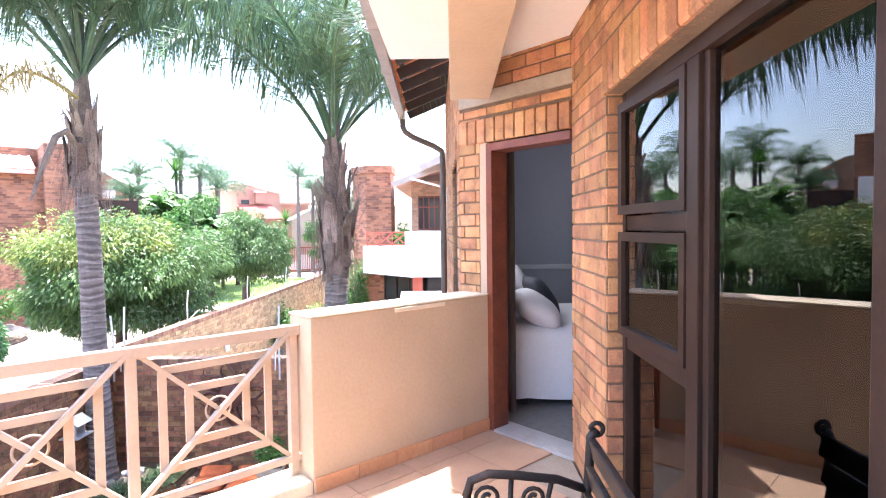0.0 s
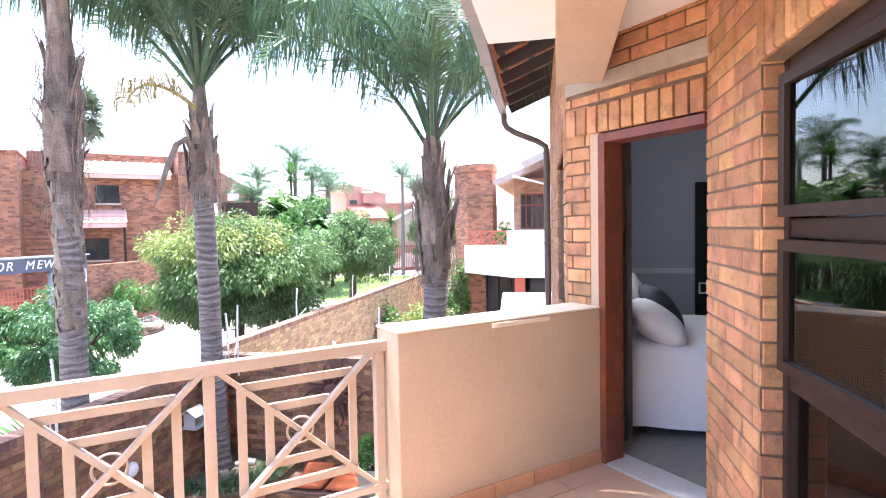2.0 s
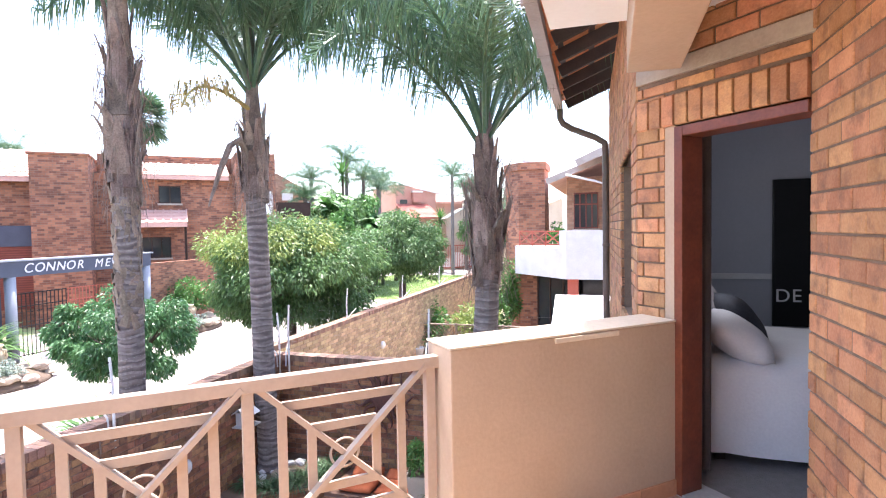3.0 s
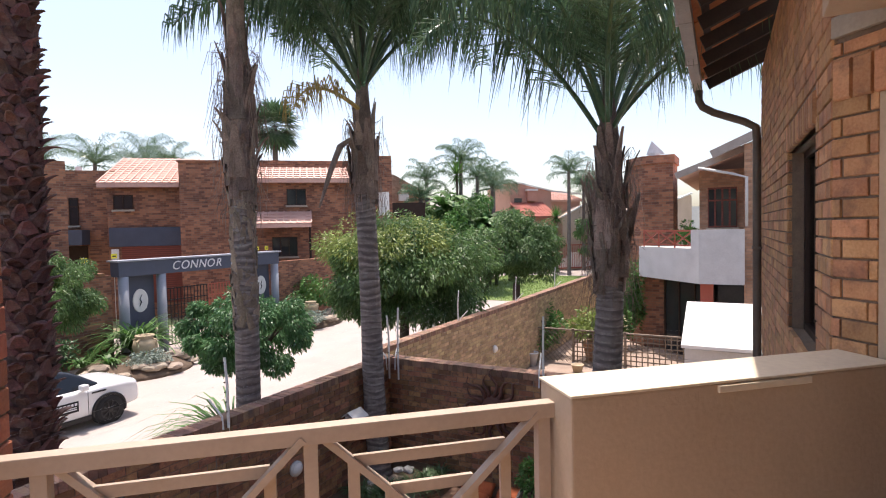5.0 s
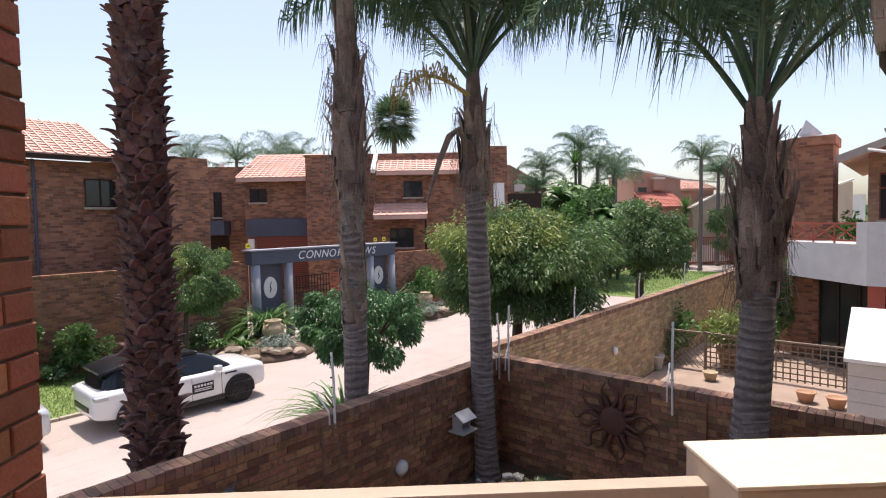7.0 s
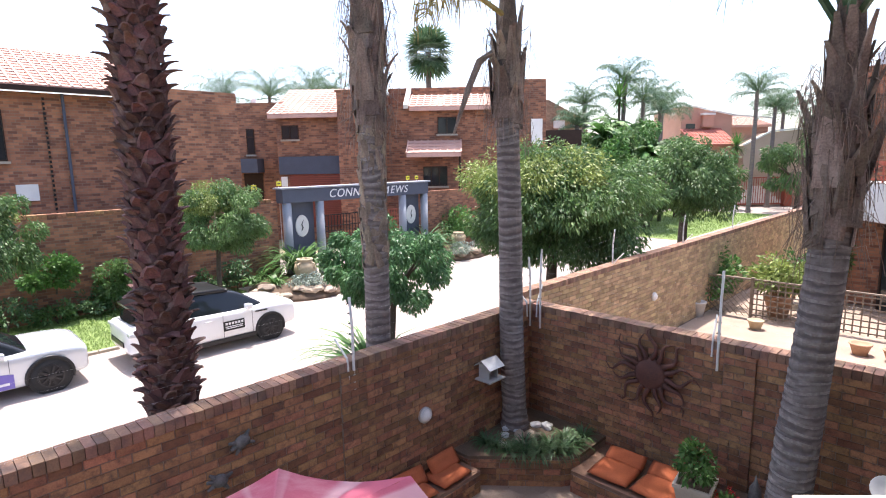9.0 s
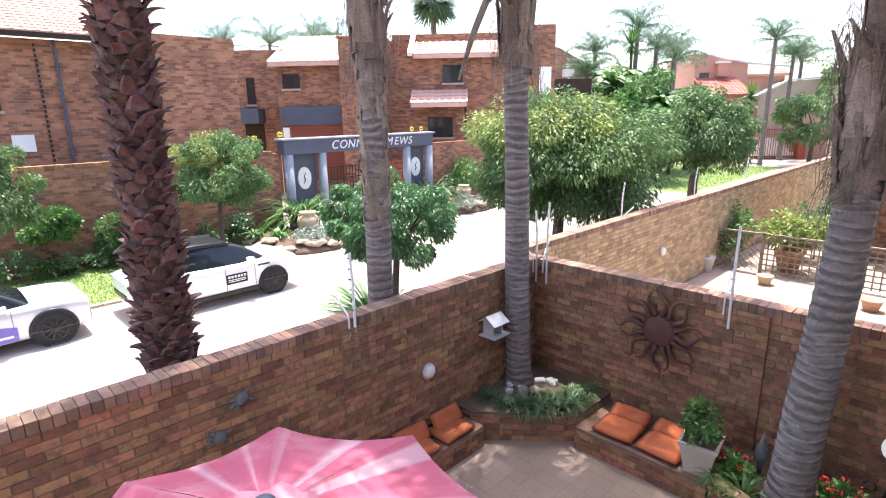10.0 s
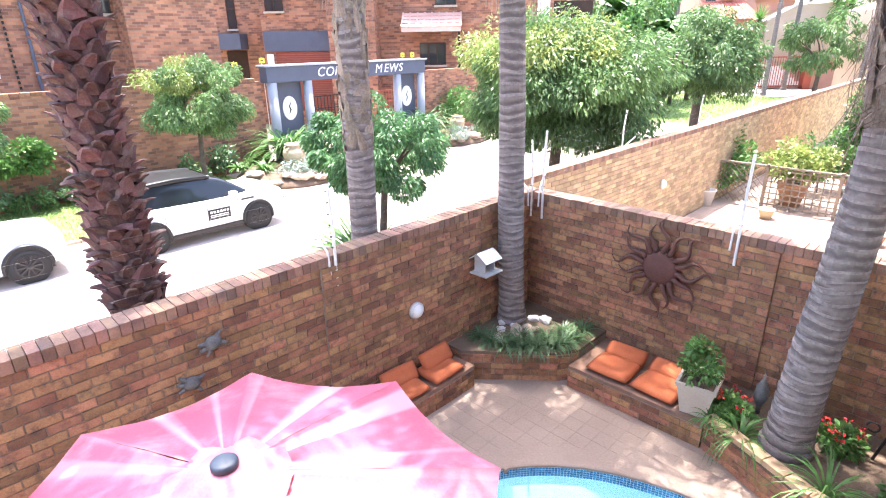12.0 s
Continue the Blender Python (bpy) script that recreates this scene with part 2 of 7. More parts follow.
PALM_L = mat("palm_leaflet", (0.13, 0.22, 0.11), 0.32, (0.06, 0.13, 0.075), 2, 20, 0, pieces=0.35, translucent=0.25)
PALM_DRY = mat("dry_palm_leaf", (0.52, 0.40, 0.15), 0.7, (0.38, 0.27, 0.10), 4, 30, 0, pieces=0.2, translucent=0.2)
RACHIS = mat("palm_stalk", (0.11, 0.12, 0.07), 0.6, (0.07, 0.07, 0.045), 5, 30, 0.1)
TRUNK = wave_mat("palm_trunk", (0.25, 0.212, 0.195), (0.125, 0.102, 0.096), 2.9, "Z", 7.0, 0.9, 0.4, 4.0)
TRUNK_L = mat("palm_ring_scar", (0.33, 0.29, 0.27), 0.9, (0.15, 0.125, 0.115), 6, 40, 0.4)
SCAR = mat("old_leaf_scar", (0.34, 0.27, 0.20), 0.9, (0.15, 0.11, 0.085), 7, 50, 0.5, pieces=0.4)
BOOT = mat("palm_leaf_base", (0.34, 0.255, 0.205), 0.85, (0.12, 0.083, 0.066), 5, 50, 0.5, pieces=0.4)
BOOT_R = mat("date_palm_boot", (0.165, 0.072, 0.058), 0.85, (0.06, 0.03, 0.028), 8, 60, 0.5, pieces=0.45, stain=(0.26, 0.20, 0.175), stain_scale=9, stain_amount=0.45)
BARK = mat("tree_bark", (0.12, 0.09, 0.07), 0.9, (0.06, 0.045, 0.035), 8, 60, 0.6)
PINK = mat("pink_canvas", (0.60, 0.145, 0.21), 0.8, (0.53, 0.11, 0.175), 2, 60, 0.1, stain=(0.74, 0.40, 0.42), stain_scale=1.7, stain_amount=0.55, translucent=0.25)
PINK_L = mat("pale_pink_canvas", (0.60, 0.27, 0.32), 0.8, (0.54, 0.20, 0.26), 6, 60, 0.1, translucent=0.25)
KNOB = mat("blue_grey_plastic", (0.035, 0.05, 0.075), 0.5, (0.025, 0.036, 0.055), 6, 60, 0.02)


def radial_streaks(m, pale, streaks):
    """Canvas with pale streaks that run out from the hub."""
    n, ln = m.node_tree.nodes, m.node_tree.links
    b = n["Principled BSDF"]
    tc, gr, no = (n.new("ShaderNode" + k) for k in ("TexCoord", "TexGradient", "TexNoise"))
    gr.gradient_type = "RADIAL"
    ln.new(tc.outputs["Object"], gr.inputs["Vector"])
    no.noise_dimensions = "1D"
    no.inputs["Scale"].default_value, no.inputs["Detail"].default_value = streaks, 2
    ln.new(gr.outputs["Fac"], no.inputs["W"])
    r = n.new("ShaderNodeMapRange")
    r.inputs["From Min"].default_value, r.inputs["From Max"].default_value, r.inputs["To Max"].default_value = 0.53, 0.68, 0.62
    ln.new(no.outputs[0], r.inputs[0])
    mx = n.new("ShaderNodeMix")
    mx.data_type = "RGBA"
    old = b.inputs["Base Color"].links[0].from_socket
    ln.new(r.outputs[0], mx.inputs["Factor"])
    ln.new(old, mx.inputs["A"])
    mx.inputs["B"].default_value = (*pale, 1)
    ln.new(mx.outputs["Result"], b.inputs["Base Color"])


radial_streaks(PINK, (0.78, 0.56, 0.58), 26)
ORANGE = mat("orange_canvas", (0.50, 0.135, 0.05), 0.9, (0.38, 0.095, 0.036), 4, 60, 0.2)
RUST = mat("rusty_steel", (0.14, 0.055, 0.04), 0.75, (0.07, 0.03, 0.025), 5, 50, 0.3)
TURTLE = mat("dark_stone", (0.15, 0.145, 0.14), 0.85, (0.07, 0.07, 0.07), 14, 60, 0.4)
ALLOY = mat("dark_alloy", (0.045, 0.045, 0.048), 0.4, (0.03, 0.03, 0.033), 6, 40, 0, metal=0.7)
STEEL = mat("galvanised_steel", (0.62, 0.62, 0.61), 0.45, (0.5, 0.5, 0.5), 8, 60, 0.05, metal=0.4)
LATTICE = mat("weathered_lattice", (0.24, 0.19, 0.14), 0.85, (0.15, 0.115, 0.085), 6, 50, 0.3)
POT = mat("greige_pot", (0.50, 0.44, 0.36), 0.8, (0.42, 0.36, 0.29), 5, 50, 0.15)
CLAY = mat("clay_pot", (0.46, 0.27, 0.17), 0.8, (0.36, 0.2, 0.12), 5, 50, 0.15)
URN = mat("stone_urn", (0.50, 0.40, 0.27), 0.85, (0.36, 0.28, 0.18), 7, 50, 0.3)
STONE = mat("garden_rock", (0.44, 0.36, 0.28), 0.9, (0.28, 0.22, 0.17), 4, 30, 0.5, pieces=0.25)
CAR_W = mat("white_car_paint", (0.78, 0.78, 0.78), 0.2, (0.77, 0.77, 0.77), 2, 20, 0, coat=0.8)
CAR_S = mat("silver_car_paint", (0.60, 0.63, 0.66), 0.25, (0.58, 0.61, 0.64), 2, 20, 0, coat=0.8, metal=0.3)
CAR_P = mat("purple_film", (0.12, 0.09, 0.42), 0.3, (0.10, 0.075, 0.37), 2, 20, 0, coat=0.6)
CAR_K = mat("black_trim", (0.014, 0.014, 0.016), 0.35, (0.011, 0.011, 0.012), 4, 30, 0, coat=0.1, spec=0.3)
CAR_G = mat("car_glass", (0.012, 0.015, 0.02), 0.05, (0.012, 0.014, 0.018), 2, 20, 0, coat=0.2, spec=0.35)
TYRE = mat("tyre", (0.022, 0.022, 0.022), 0.85, (0.015, 0.015, 0.015), 8, 60, 0.2)
LAMP_G = mat("headlamp", (0.55, 0.58, 0.6), 0.1, (0.4, 0.42, 0.45), 8, 40, 0, coat=1.0)
BLUE = mat("slate_blue_paint", (0.075, 0.088, 0.125), 0.7, (0.06, 0.07, 0.10), 2, 30, 0.1)
BLUE_L = mat("grey_blue_paint", (0.33, 0.345, 0.38), 0.7, (0.27, 0.285, 0.32), 2, 30, 0.1)
REDGATE = mat("red_gate_paint", (0.42, 0.10, 0.06), 0.5, (0.35, 0.08, 0.05), 3, 30, 0)
REDWOOD = wave_mat("red_garage_wood", (0.27, 0.06, 0.035), (0.13, 0.03, 0.02), 3.5, "Z", 0.2, 0.6, 0.3, 0.0)
SILVERLEAF = mat("silver_letter", (0.72, 0.72, 0.74), 0.5, (0.66, 0.66, 0.68), 3, 30, 0)
YELLOW = mat("yellow_sign", (0.75, 0.62, 0.04), 0.5, (0.7, 0.57, 0.03), 3, 30, 0)
RED_F = mat("red_petal", (0.62, 0.03, 0.025), 0.6, (0.45, 0.02, 0.02), 12, 60, 0, pieces=0.3)
MOSAIC = mat("blue_mosaic", (0.06, 0.32, 0.55), 0.25, (0.03, 0.20, 0.40), 20, 60, 0.05, pieces=0.4)
POOLW = mat("pool_shell", (0.66, 0.83, 0.86), 0.6, (0.58, 0.78, 0.82), 2, 20, 0.05)
LINEN = mat("white_linen", (0.74, 0.71, 0.72), 0.85, (0.66, 0.63, 0.65), 3, 60, 0.2)
NAVY = mat("dark_cushion", (0.05, 0.05, 0.06), 0.85, (0.03, 0.03, 0.04), 6, 60, 0.2)
WALL_GR = mat("grey_blue_wall", (0.43, 0.44, 0.50), 0.85, (0.39, 0.40, 0.46), 2, 30, 0.05)
CARPET = mat("grey_carpet", (0.24, 0.23, 0.22), 0.95, (0.19, 0.18, 0.17), 20, 120, 0.5)
CURTAIN = mat("grey_curtain", (0.20, 0.17, 0.17), 0.9, (0.15, 0.13, 0.13), 6, 60, 0.15)
BLIND = mat("white_blind", (0.7, 0.7, 0.72), 0.8, (0.62, 0.62, 0.64), 5, 50, 0.1)
CEIL = mat("white_ceiling_paint", (0.82, 0.81, 0.78), 0.8, (0.77, 0.76, 0.73), 2, 30, 0.05)
WATER = glass_mat("pool_water", (0.84, 0.96, 0.98), -0.3)

# ---- mesh helpers ----
A = 47.0  # the garden, the road and the house run at this angle; u along the road, v away from the house
CU, SU = math.cos(radians(A)), math.sin(radians(A))


def w(u, v, z=0.0):
    return Vector((CU * u - SU * v, SU * u + CU * v, z))


def at(u, v, z=0.0, rz=0.0):
    """A pose in the garden's frame."""
    return Matrix.Translation(w(u, v, z)) @ pose(0, 0, 0, 0, 0, A + rz)


def mesh(name, verts, faces, m):
    d = bpy.data.meshes.new(name)
    d.from_pydata([tuple(v) for v in verts], [], faces)
    d.materials.append(m)
    return d


def finish(bm, name, m, smooth=False):
    d = bpy.data.meshes.new(name)
    bmesh.ops.recalc_face_normals(bm, faces=bm.faces)
    if smooth:
        for f in bm.faces:
            f.smooth = True
    bm.to_mesh(d)
    bm.free()
    d.materials.append(m)
    return d


def part(name, bm, m, parent=None, label="", smooth=False, place=None):
    d = bm if isinstance(bm, bpy.types.Mesh) else finish(bm, name, m, smooth)
    ob = new(name, d)
    if parent is not None:
        ob.parent = parent
    if place is not None:
        ob.matrix_basis = place
    if label:
        tagged(ob, label)
    return ob


def thing(name, place, label, category, group="", kind=""):
    e = new(name)
    e.empty_display_size = 0.1
    e.matrix_basis = place
    return tagged(e, label, category, group, kind)


def box(bm, x0, x1, y0, y1, z0, z1, m=None, bevel=0.0):
    vs = [bm.verts.new(p) for p in ((x0, y0, z0), (x1, y0, z0), (x1, y1, z0), (x0, y1, z0), (x0, y0, z1), (x1, y0, z1), (x1, y1, z1), (x0, y1, z1))]
    if m is not None:
        for v in vs:
            v.co = m @ v.co
    fs = [bm.faces.new([vs[i] for i in q]) for q in ((3, 2, 1, 0), (4, 5, 6, 7), (0, 1, 5, 4), (1, 2, 6, 5), (2, 3, 7, 6), (3, 0, 4, 7))]
    if bevel:
        es = {e for f in fs for e in f.edges}
        bmesh.ops.bevel(bm, geom=list(es), offset=bevel, segments=2, affect="EDGES", profile=0.6)
    return bm


def B(*a, **k):
    return box(bmesh.new(), *a, **k)


def bar(bm, p, q, wx, wz, up=(0, 0, 1), bevel=0.0):
    """A bar of rectangular section from p to q; wx across, wz along up."""
    p, q = Vector(p), Vector(q)
    y = (q - p)
    ln_ = y.length
    y.normalize()
    x = y.cross(Vector(up)).normalized()
    z = x.cross(y)
    m = Matrix((x, y, z)).transposed().to_4x4()
    m.translation = p
    return box(bm, -wx / 2, wx / 2, 0, ln_, -wz / 2, wz / 2, m, bevel)


def tube(bm, path, radii, n=10, caps=True):
    """A round tube through points."""
    path = [Vector(p) for p in path]
    if not hasattr(radii, "__len__"):
        radii = [radii] * len(path)
    rings = []
    x = None
    for i, p in enumerate(path):
        d = (path[min(i + 1, len(path) - 1)] - path[max(i - 1, 0)]).normalized()
        if x is None:
            x = d.orthogonal().normalized()
        x = (x - d * x.dot(d)).normalized()
        y = d.cross(x)
        rings.append([bm.verts.new(p + radii[i] * (math.cos(a) * x + math.sin(a) * y)) for a in (2 * math.pi * k / n for k in range(n))])
    for a, b in zip(rings, rings[1:]):
        for k in range(n):
            bm.faces.new((a[k], a[(k + 1) % n], b[(k + 1) % n], b[k]))
    if caps:
        bm.faces.new(rings[0][::-1])
        bm.faces.new(rings[-1])
    return bm


def prism(bm, pts, z0, z1, m=None):
    lo = [bm.verts.new((x, y, z0)) for x, y in pts]
    hi = [bm.verts.new((x, y, z1)) for x, y in pts]
    bm.faces.new(lo[::-1])
    bm.faces.new(hi)
    for i in range(len(pts)):
        j = (i + 1) % len(pts)
        bm.faces.new((lo[i], lo[j], hi[j], hi[i]))
    if m is not None:
        for v in lo + hi:
            v.co = m @ v.co
    return bm


def lathe(bm, prof, n=20, sq=1.0):
    rings = [[bm.verts.new((r * math.cos(2 * math.pi * k / n), r * math.sin(2 * math.pi * k / n) * sq, z)) for k in range(n)] for r, z in prof]
    for a, b in zip(rings, rings[1:]):
        for k in range(n):
            bm.faces.new((a[k], a[(k + 1) % n], b[(k + 1) % n], b[k]))
    bm.faces.new(rings[0][::-1])
    bm.faces.new(rings[-1])
    return bm


def loft(bm, rings, close=True, caps=True):
    rs = [[bm.verts.new(p) for p in r] for r in rings]
    n = len(rs[0])
    for a, b in zip(rs, rs[1:]):
        for k in range(n if close else n - 1):
            bm.faces.new((a[k], a[(k + 1) % n], b[(k + 1) % n], b[k]))
    if caps:
        bm.faces.new(rs[0][::-1])
        bm.faces.new(rs[-1])
    return bm


# ---- brickwork ----
BL, BH, JT = 0.222, 0.075, 0.010


def brick_mesh(m, name="brick"):
    """A unit brick slip, 1 x 1 in its face, soft at its front edges; y points out of the wall."""
    v = [(0, -0.02, 0), (1, -0.02, 0), (1, -0.02, 1), (0, -0.02, 1), (0, 0.007, 0), (1, 0.007, 0), (1, 0.007, 1), (0, 0.007, 1)]
    e, f = 0.02, 0.05
    v += [(e, 0.011, f), (1 - e, 0.011, f), (1 - e, 0.011, 1 - f), (e, 0.011, 1 - f)]
    q = [(0, 1, 5, 4), (1, 2, 6, 5), (2, 3, 7, 6), (3, 0, 4, 7), (4, 5, 9, 8), (5, 6, 10, 9), (6, 7, 11, 10), (7, 4, 8, 11), (8, 9, 10, 11)]
    return mesh(name, v, [t[::-1] for t in q], m)


BRICK_MESH = {m: brick_mesh(m) for m in (BRICK, BRICK_G, BRICK_S, BRICK_T)}


def lay_bricks(parent, m, length, z0, z1, brick, holes=(), near=None, budget=300, base=0.0, rng=None):
    """Stretcher bond on the plane x-z of m, whose y points out. holes: (x0, x1, z0, z1). near: the stretch of x laid piece by piece."""
    rng = rng or random.Random(5)
    src = BRICK_MESH[brick]
    verts, faces, count = [], [], 0
    rows = int((z1 - base) / (BH + JT)) + 1
    todo = []
    for r in range(rows):
        za = base + r * (BH + JT)
        zb = min(za + BH, z1)
        if za < z0 - 0.03 or zb - za < 0.02:
            continue
        x = -(BL + JT) / 2 if r % 2 else 0.0
        while x < length:
            cuts = [(max(x, 0), min(x + BL, length))]
            for hx0, hx1, hz0, hz1 in holes:
                if zb > hz0 + 0.005 and za < hz1 - 0.005:
                    nxt = []
                    for a, b in cuts:
                        if b <= hx0 or a >= hx1:
                            nxt.append((a, b))
                        else:
                            nxt += [(a, min(b, hx0))] if a < hx0 else []
                            nxt += [(max(a, hx1), b)] if b > hx1 else []
                    cuts = nxt
            todo += [(a, b, za, zb) for a, b in cuts if b - a > 0.02]
            x += BL + JT
    near = near or (-1, -1)
    mid = 0.5 * (near[0] + near[1])
    todo.sort(key=lambda q: abs(0.5 * (q[0] + q[1]) - mid))
    for a, b, za, zb in todo:
        j = Matrix.Translation((a, rng.uniform(-0.003, 0.003), za)) @ Matrix.Diagonal((b - a, 1, zb - za, 1))
        if near[0] <= 0.5 * (a + b) <= near[1] and count < budget:
            ob = new("brick", src)
            ob.parent, ob.matrix_basis = parent, m @ j
            count += 1
        else:
            k = len(verts)
            verts += [m @ j @ v.co for v in src.vertices]
            faces += [tuple(k + i for i in p.vertices) for p in src.polygons]
    if verts:
        ob = part("bricks", mesh("bricks", verts, faces, brick), brick, parent)
        tagged(ob, kind="stuff")


def soldier(parent, m, x0, x1, z, brick, height=BL):
    """A course of bricks on end over an opening."""
    src = BRICK_MESH[brick]
    n = max(1, round((x1 - x0) / (BH + JT)))
    step = (x1 - x0) / n
    for i in range(n):
        ob = new("lintel_brick", src)
        ob.parent = parent
        ob.matrix_basis = m @ Matrix.Translation((x0 + i * step, 0.006, z)) @ Matrix.Diagonal((step - JT * 1.3, 1.9, height, 1))


def wallface(u0, v0, deg):
    """A plane x-z with its origin at (u0, v0) in the world, x running at deg, y out to the left of it."""
    return pose(u0, v0, 0, 0, 0, deg)

# ---- the house and its balcony ----
G = -2.8           # courtyard and road level; the balcony floor is 0
PX, PY = 2.77, 1.91  # the inner corner between window wall and door wall
P1 = -0.73         # v of the window wall
UC = 3.29          # u of that corner
P3V = -0.06        # v of the bedroom's outer wall


def structure(name, bm, m, label, category="wall", smooth=False, place=None):
    return tagged(part(name, bm, m, None, smooth=smooth, place=place), label, category, kind="structure")


# balcony slab and tiles
FLOOR_PTS = [(PX, PY), (PX, 2.84), (-0.9, 2.84), (-1.6, 2.84), (-1.6, -1.81), (-0.69, -1.81)]
floor = structure("floor", prism(bmesh.new(), FLOOR_PTS, -0.28, -0.012), CONC, "tiled balcony floor in warm beige", "floor")
bm = bmesh.new()
tile_src = mesh("tile", [(0, 0, -0.01), (0.39, 0, -0.01), (0.39, 0.39, -0.01), (0, 0.39, -0.01), (0, 0, -0.001), (0.39, 0, -0.001), (0.39, 0.39, -0.001), (0, 0.39, -0.001),
                         (0.004, 0.004, 0), (0.386, 0.004, 0), (0.386, 0.386, 0), (0.004, 0.386, 0)],
                [(0, 1, 5, 4), (1, 2, 6, 5), (2, 3, 7, 6), (3, 0, 4, 7), (4, 5, 9, 8), (5, 6, 10, 9), (6, 7, 11, 10), (7, 4, 8, 11), (8, 9, 10, 11)], TILE)
for i in range(11):
    for j in range(12):
        x, y = -1.58 + 0.395 * i, -1.9 + 0.395 * j
        # keep to the slab: left of the window wall's line, inside the parapet
        inside = all((-SU * a + CU * b) > P1 - 0.02 for a, b in ((x, y), (x + 0.39, y), (x + 0.39, y + 0.39)))
        if inside and x + 0.39 < PX + 0.02 and y + 0.39 < 2.84:
            part("tile", tile_src, TILE, floor, place=Matrix.Translation((x, y, 0)))

# parapet of plaster with a terracotta skirting
parapet = structure("wall_parapet", B(1.39, PX - 0.002, 2.60, 2.84, -0.28, 0.955, bevel=0.008), CREAM, "cream plastered balcony parapet with flat sunlit top")
# thin pale layer puts the sunlight on the parapet top into its colour
part("capping", B(1.386, PX - 0.003, 2.594, 2.846, 0.956, 0.966, bevel=0.003), CREAM_L, parapet, "pale layer for the sunlit parapet top")
part("crack_patch", B(1.95, 2.35, 2.588, 2.602, 0.925, 0.95, bevel=0.003), CREAM_L, parapet, "pale chipped edge under the parapet top")
for i in range(5):
    x = 1.40 + i * 0.275
    part("skirting_tile", B(x, min(x + 0.27, PX - 0.01), 2.588, 2.602, 0.0, 0.085, bevel=0.003), TERRA, parapet, "terracotta skirting tile")
structure("trim_plinth", B(-0.358, 1.388, 2.60, 2.84, -0.28, 0.075, bevel=0.01), CREAM_L, "low cream plaster kerb under the railing", "trim")

# railing with crossed panels
railing = thing("balcony_railing", pose(0, 2.75, 0), "cream painted steel balcony railing with crossed diagonal panels and rings", "railing")
part("top_rail", B(-0.355, 1.403, -0.027, 0.027, 0.853, 0.907, bevel=0.004), RAIL_P, railing)
part("bottom_rail", B(-0.355, 1.40, -0.018, 0.018, 0.150, 0.185, bevel=0.003), RAIL_P, railing)
POSTS = (-0.175, 0.565, 1.352)
for x in POSTS:
    part("post", B(x - 0.022, x + 0.022, -0.022, 0.022, 0.075, 0.874, bevel=0.003), RAIL_P, railing)
for xa, xb in zip(POSTS, POSTS[1:]):
    xa, xb, za, zb = xa + 0.022, xb - 0.022, 0.186, 0.874
    cx, cz = 0.5 * (xa + xb), 0.5 * (za + zb)
    for sgn in (1, -1):
        part("diagonal", bar(bmesh.new(), (xa, -0.012 * sgn, cz - sgn * (cz - za)), (xb, -0.012 * sgn, cz + sgn * (cz - za)), 0.022, 0.040, up=(0, 1, 0)), RAIL_P, railing)
    for k in (0.30, 0.62):
        dx, dz = (xb - xa) / 2 * (1 - k), (zb - za) / 2 * (1 - k)
        for s in (1, -1):
            part("slat", B(cx - dx, cx + dx, 0.008, 0.026, cz + s * dz - 0.019, cz + s * dz + 0.019, bevel=0.002), RAIL_P, railing)
            part("slat", B(cx + s * dx - 0.019, cx + s * dx + 0.019, 0.008, 0.026, cz - dz, cz + dz, bevel=0.002), RAIL_P, railing)
    ring = [(cx + 0.062 * math.cos(a), 0.024, cz + 0.062 * math.sin(a)) for a in (2 * math.pi * i / 24 for i in range(25))]
    part("ring", tube(bmesh.new(), ring, 0.006, 6, False), RAIL_P, railing)

# pier of brick at the other end of the railing
pier = structure("wall_pier", B(-0.86, -0.36, 2.62, 2.98, G, 2.9), MORTAR, "dark orange face brick pier at the end of the railing")
lay_bricks(pier, wallface(-0.36, 2.62, 180), 0.5, -0.3, 2.9, BRICK_S, near=(0, 0.5), base=-0.3)
lay_bricks(pier, wallface(-0.36, 2.98, -90), 0.36, -0.3, 2.9, BRICK_S, near=(0, 0.5), base=-0.3)

# window wall (runs along the road) with its opening
WU0, WU1, WZ1 = -0.35, 2.57, 2.045
m1 = at(0, P1)
wall_1 = structure("wall_window", B(WU1, UC - 0.003, -0.22, -0.006, G, 2.9), MORTAR, "orange face brick wall around the big window", place=m1.copy())
part("wall_head", B(WU0, WU1, -0.22, -0.006, WZ1, 2.9), MORTAR, wall_1)
part("wall_back", B(-2.2, WU0, -0.22, -0.011, G, 2.9), MORTAR, wall_1)
part("wall_below", B(WU0, WU1, -0.22, -0.011, G, -0.02), MORTAR, wall_1)
face = Matrix.Translation((WU1, 0, 0)) @ Matrix.Translation((0, -0.011, 0))
lay_bricks(wall_1, Matrix.Translation((-2.0, -0.011, 0)), UC + 2.0, 0.0, 2.62, BRICK, holes=((WU0 + 2.0, WU1 + 2.0, -1, WZ1 + BL + JT),), near=(WU1 + 2.0 - 0.3, UC + 2.0), budget=300)
soldier(wall_1, Matrix.Translation((0, -0.011, 0)), WU0, WU1, WZ1, BRICK)
lay_bricks(wall_1, pose(WU1, -0.12, 0, 0, 0, 90), 0.115, 0.0, 2.07, BRICK, near=(-1, 1), budget=60)

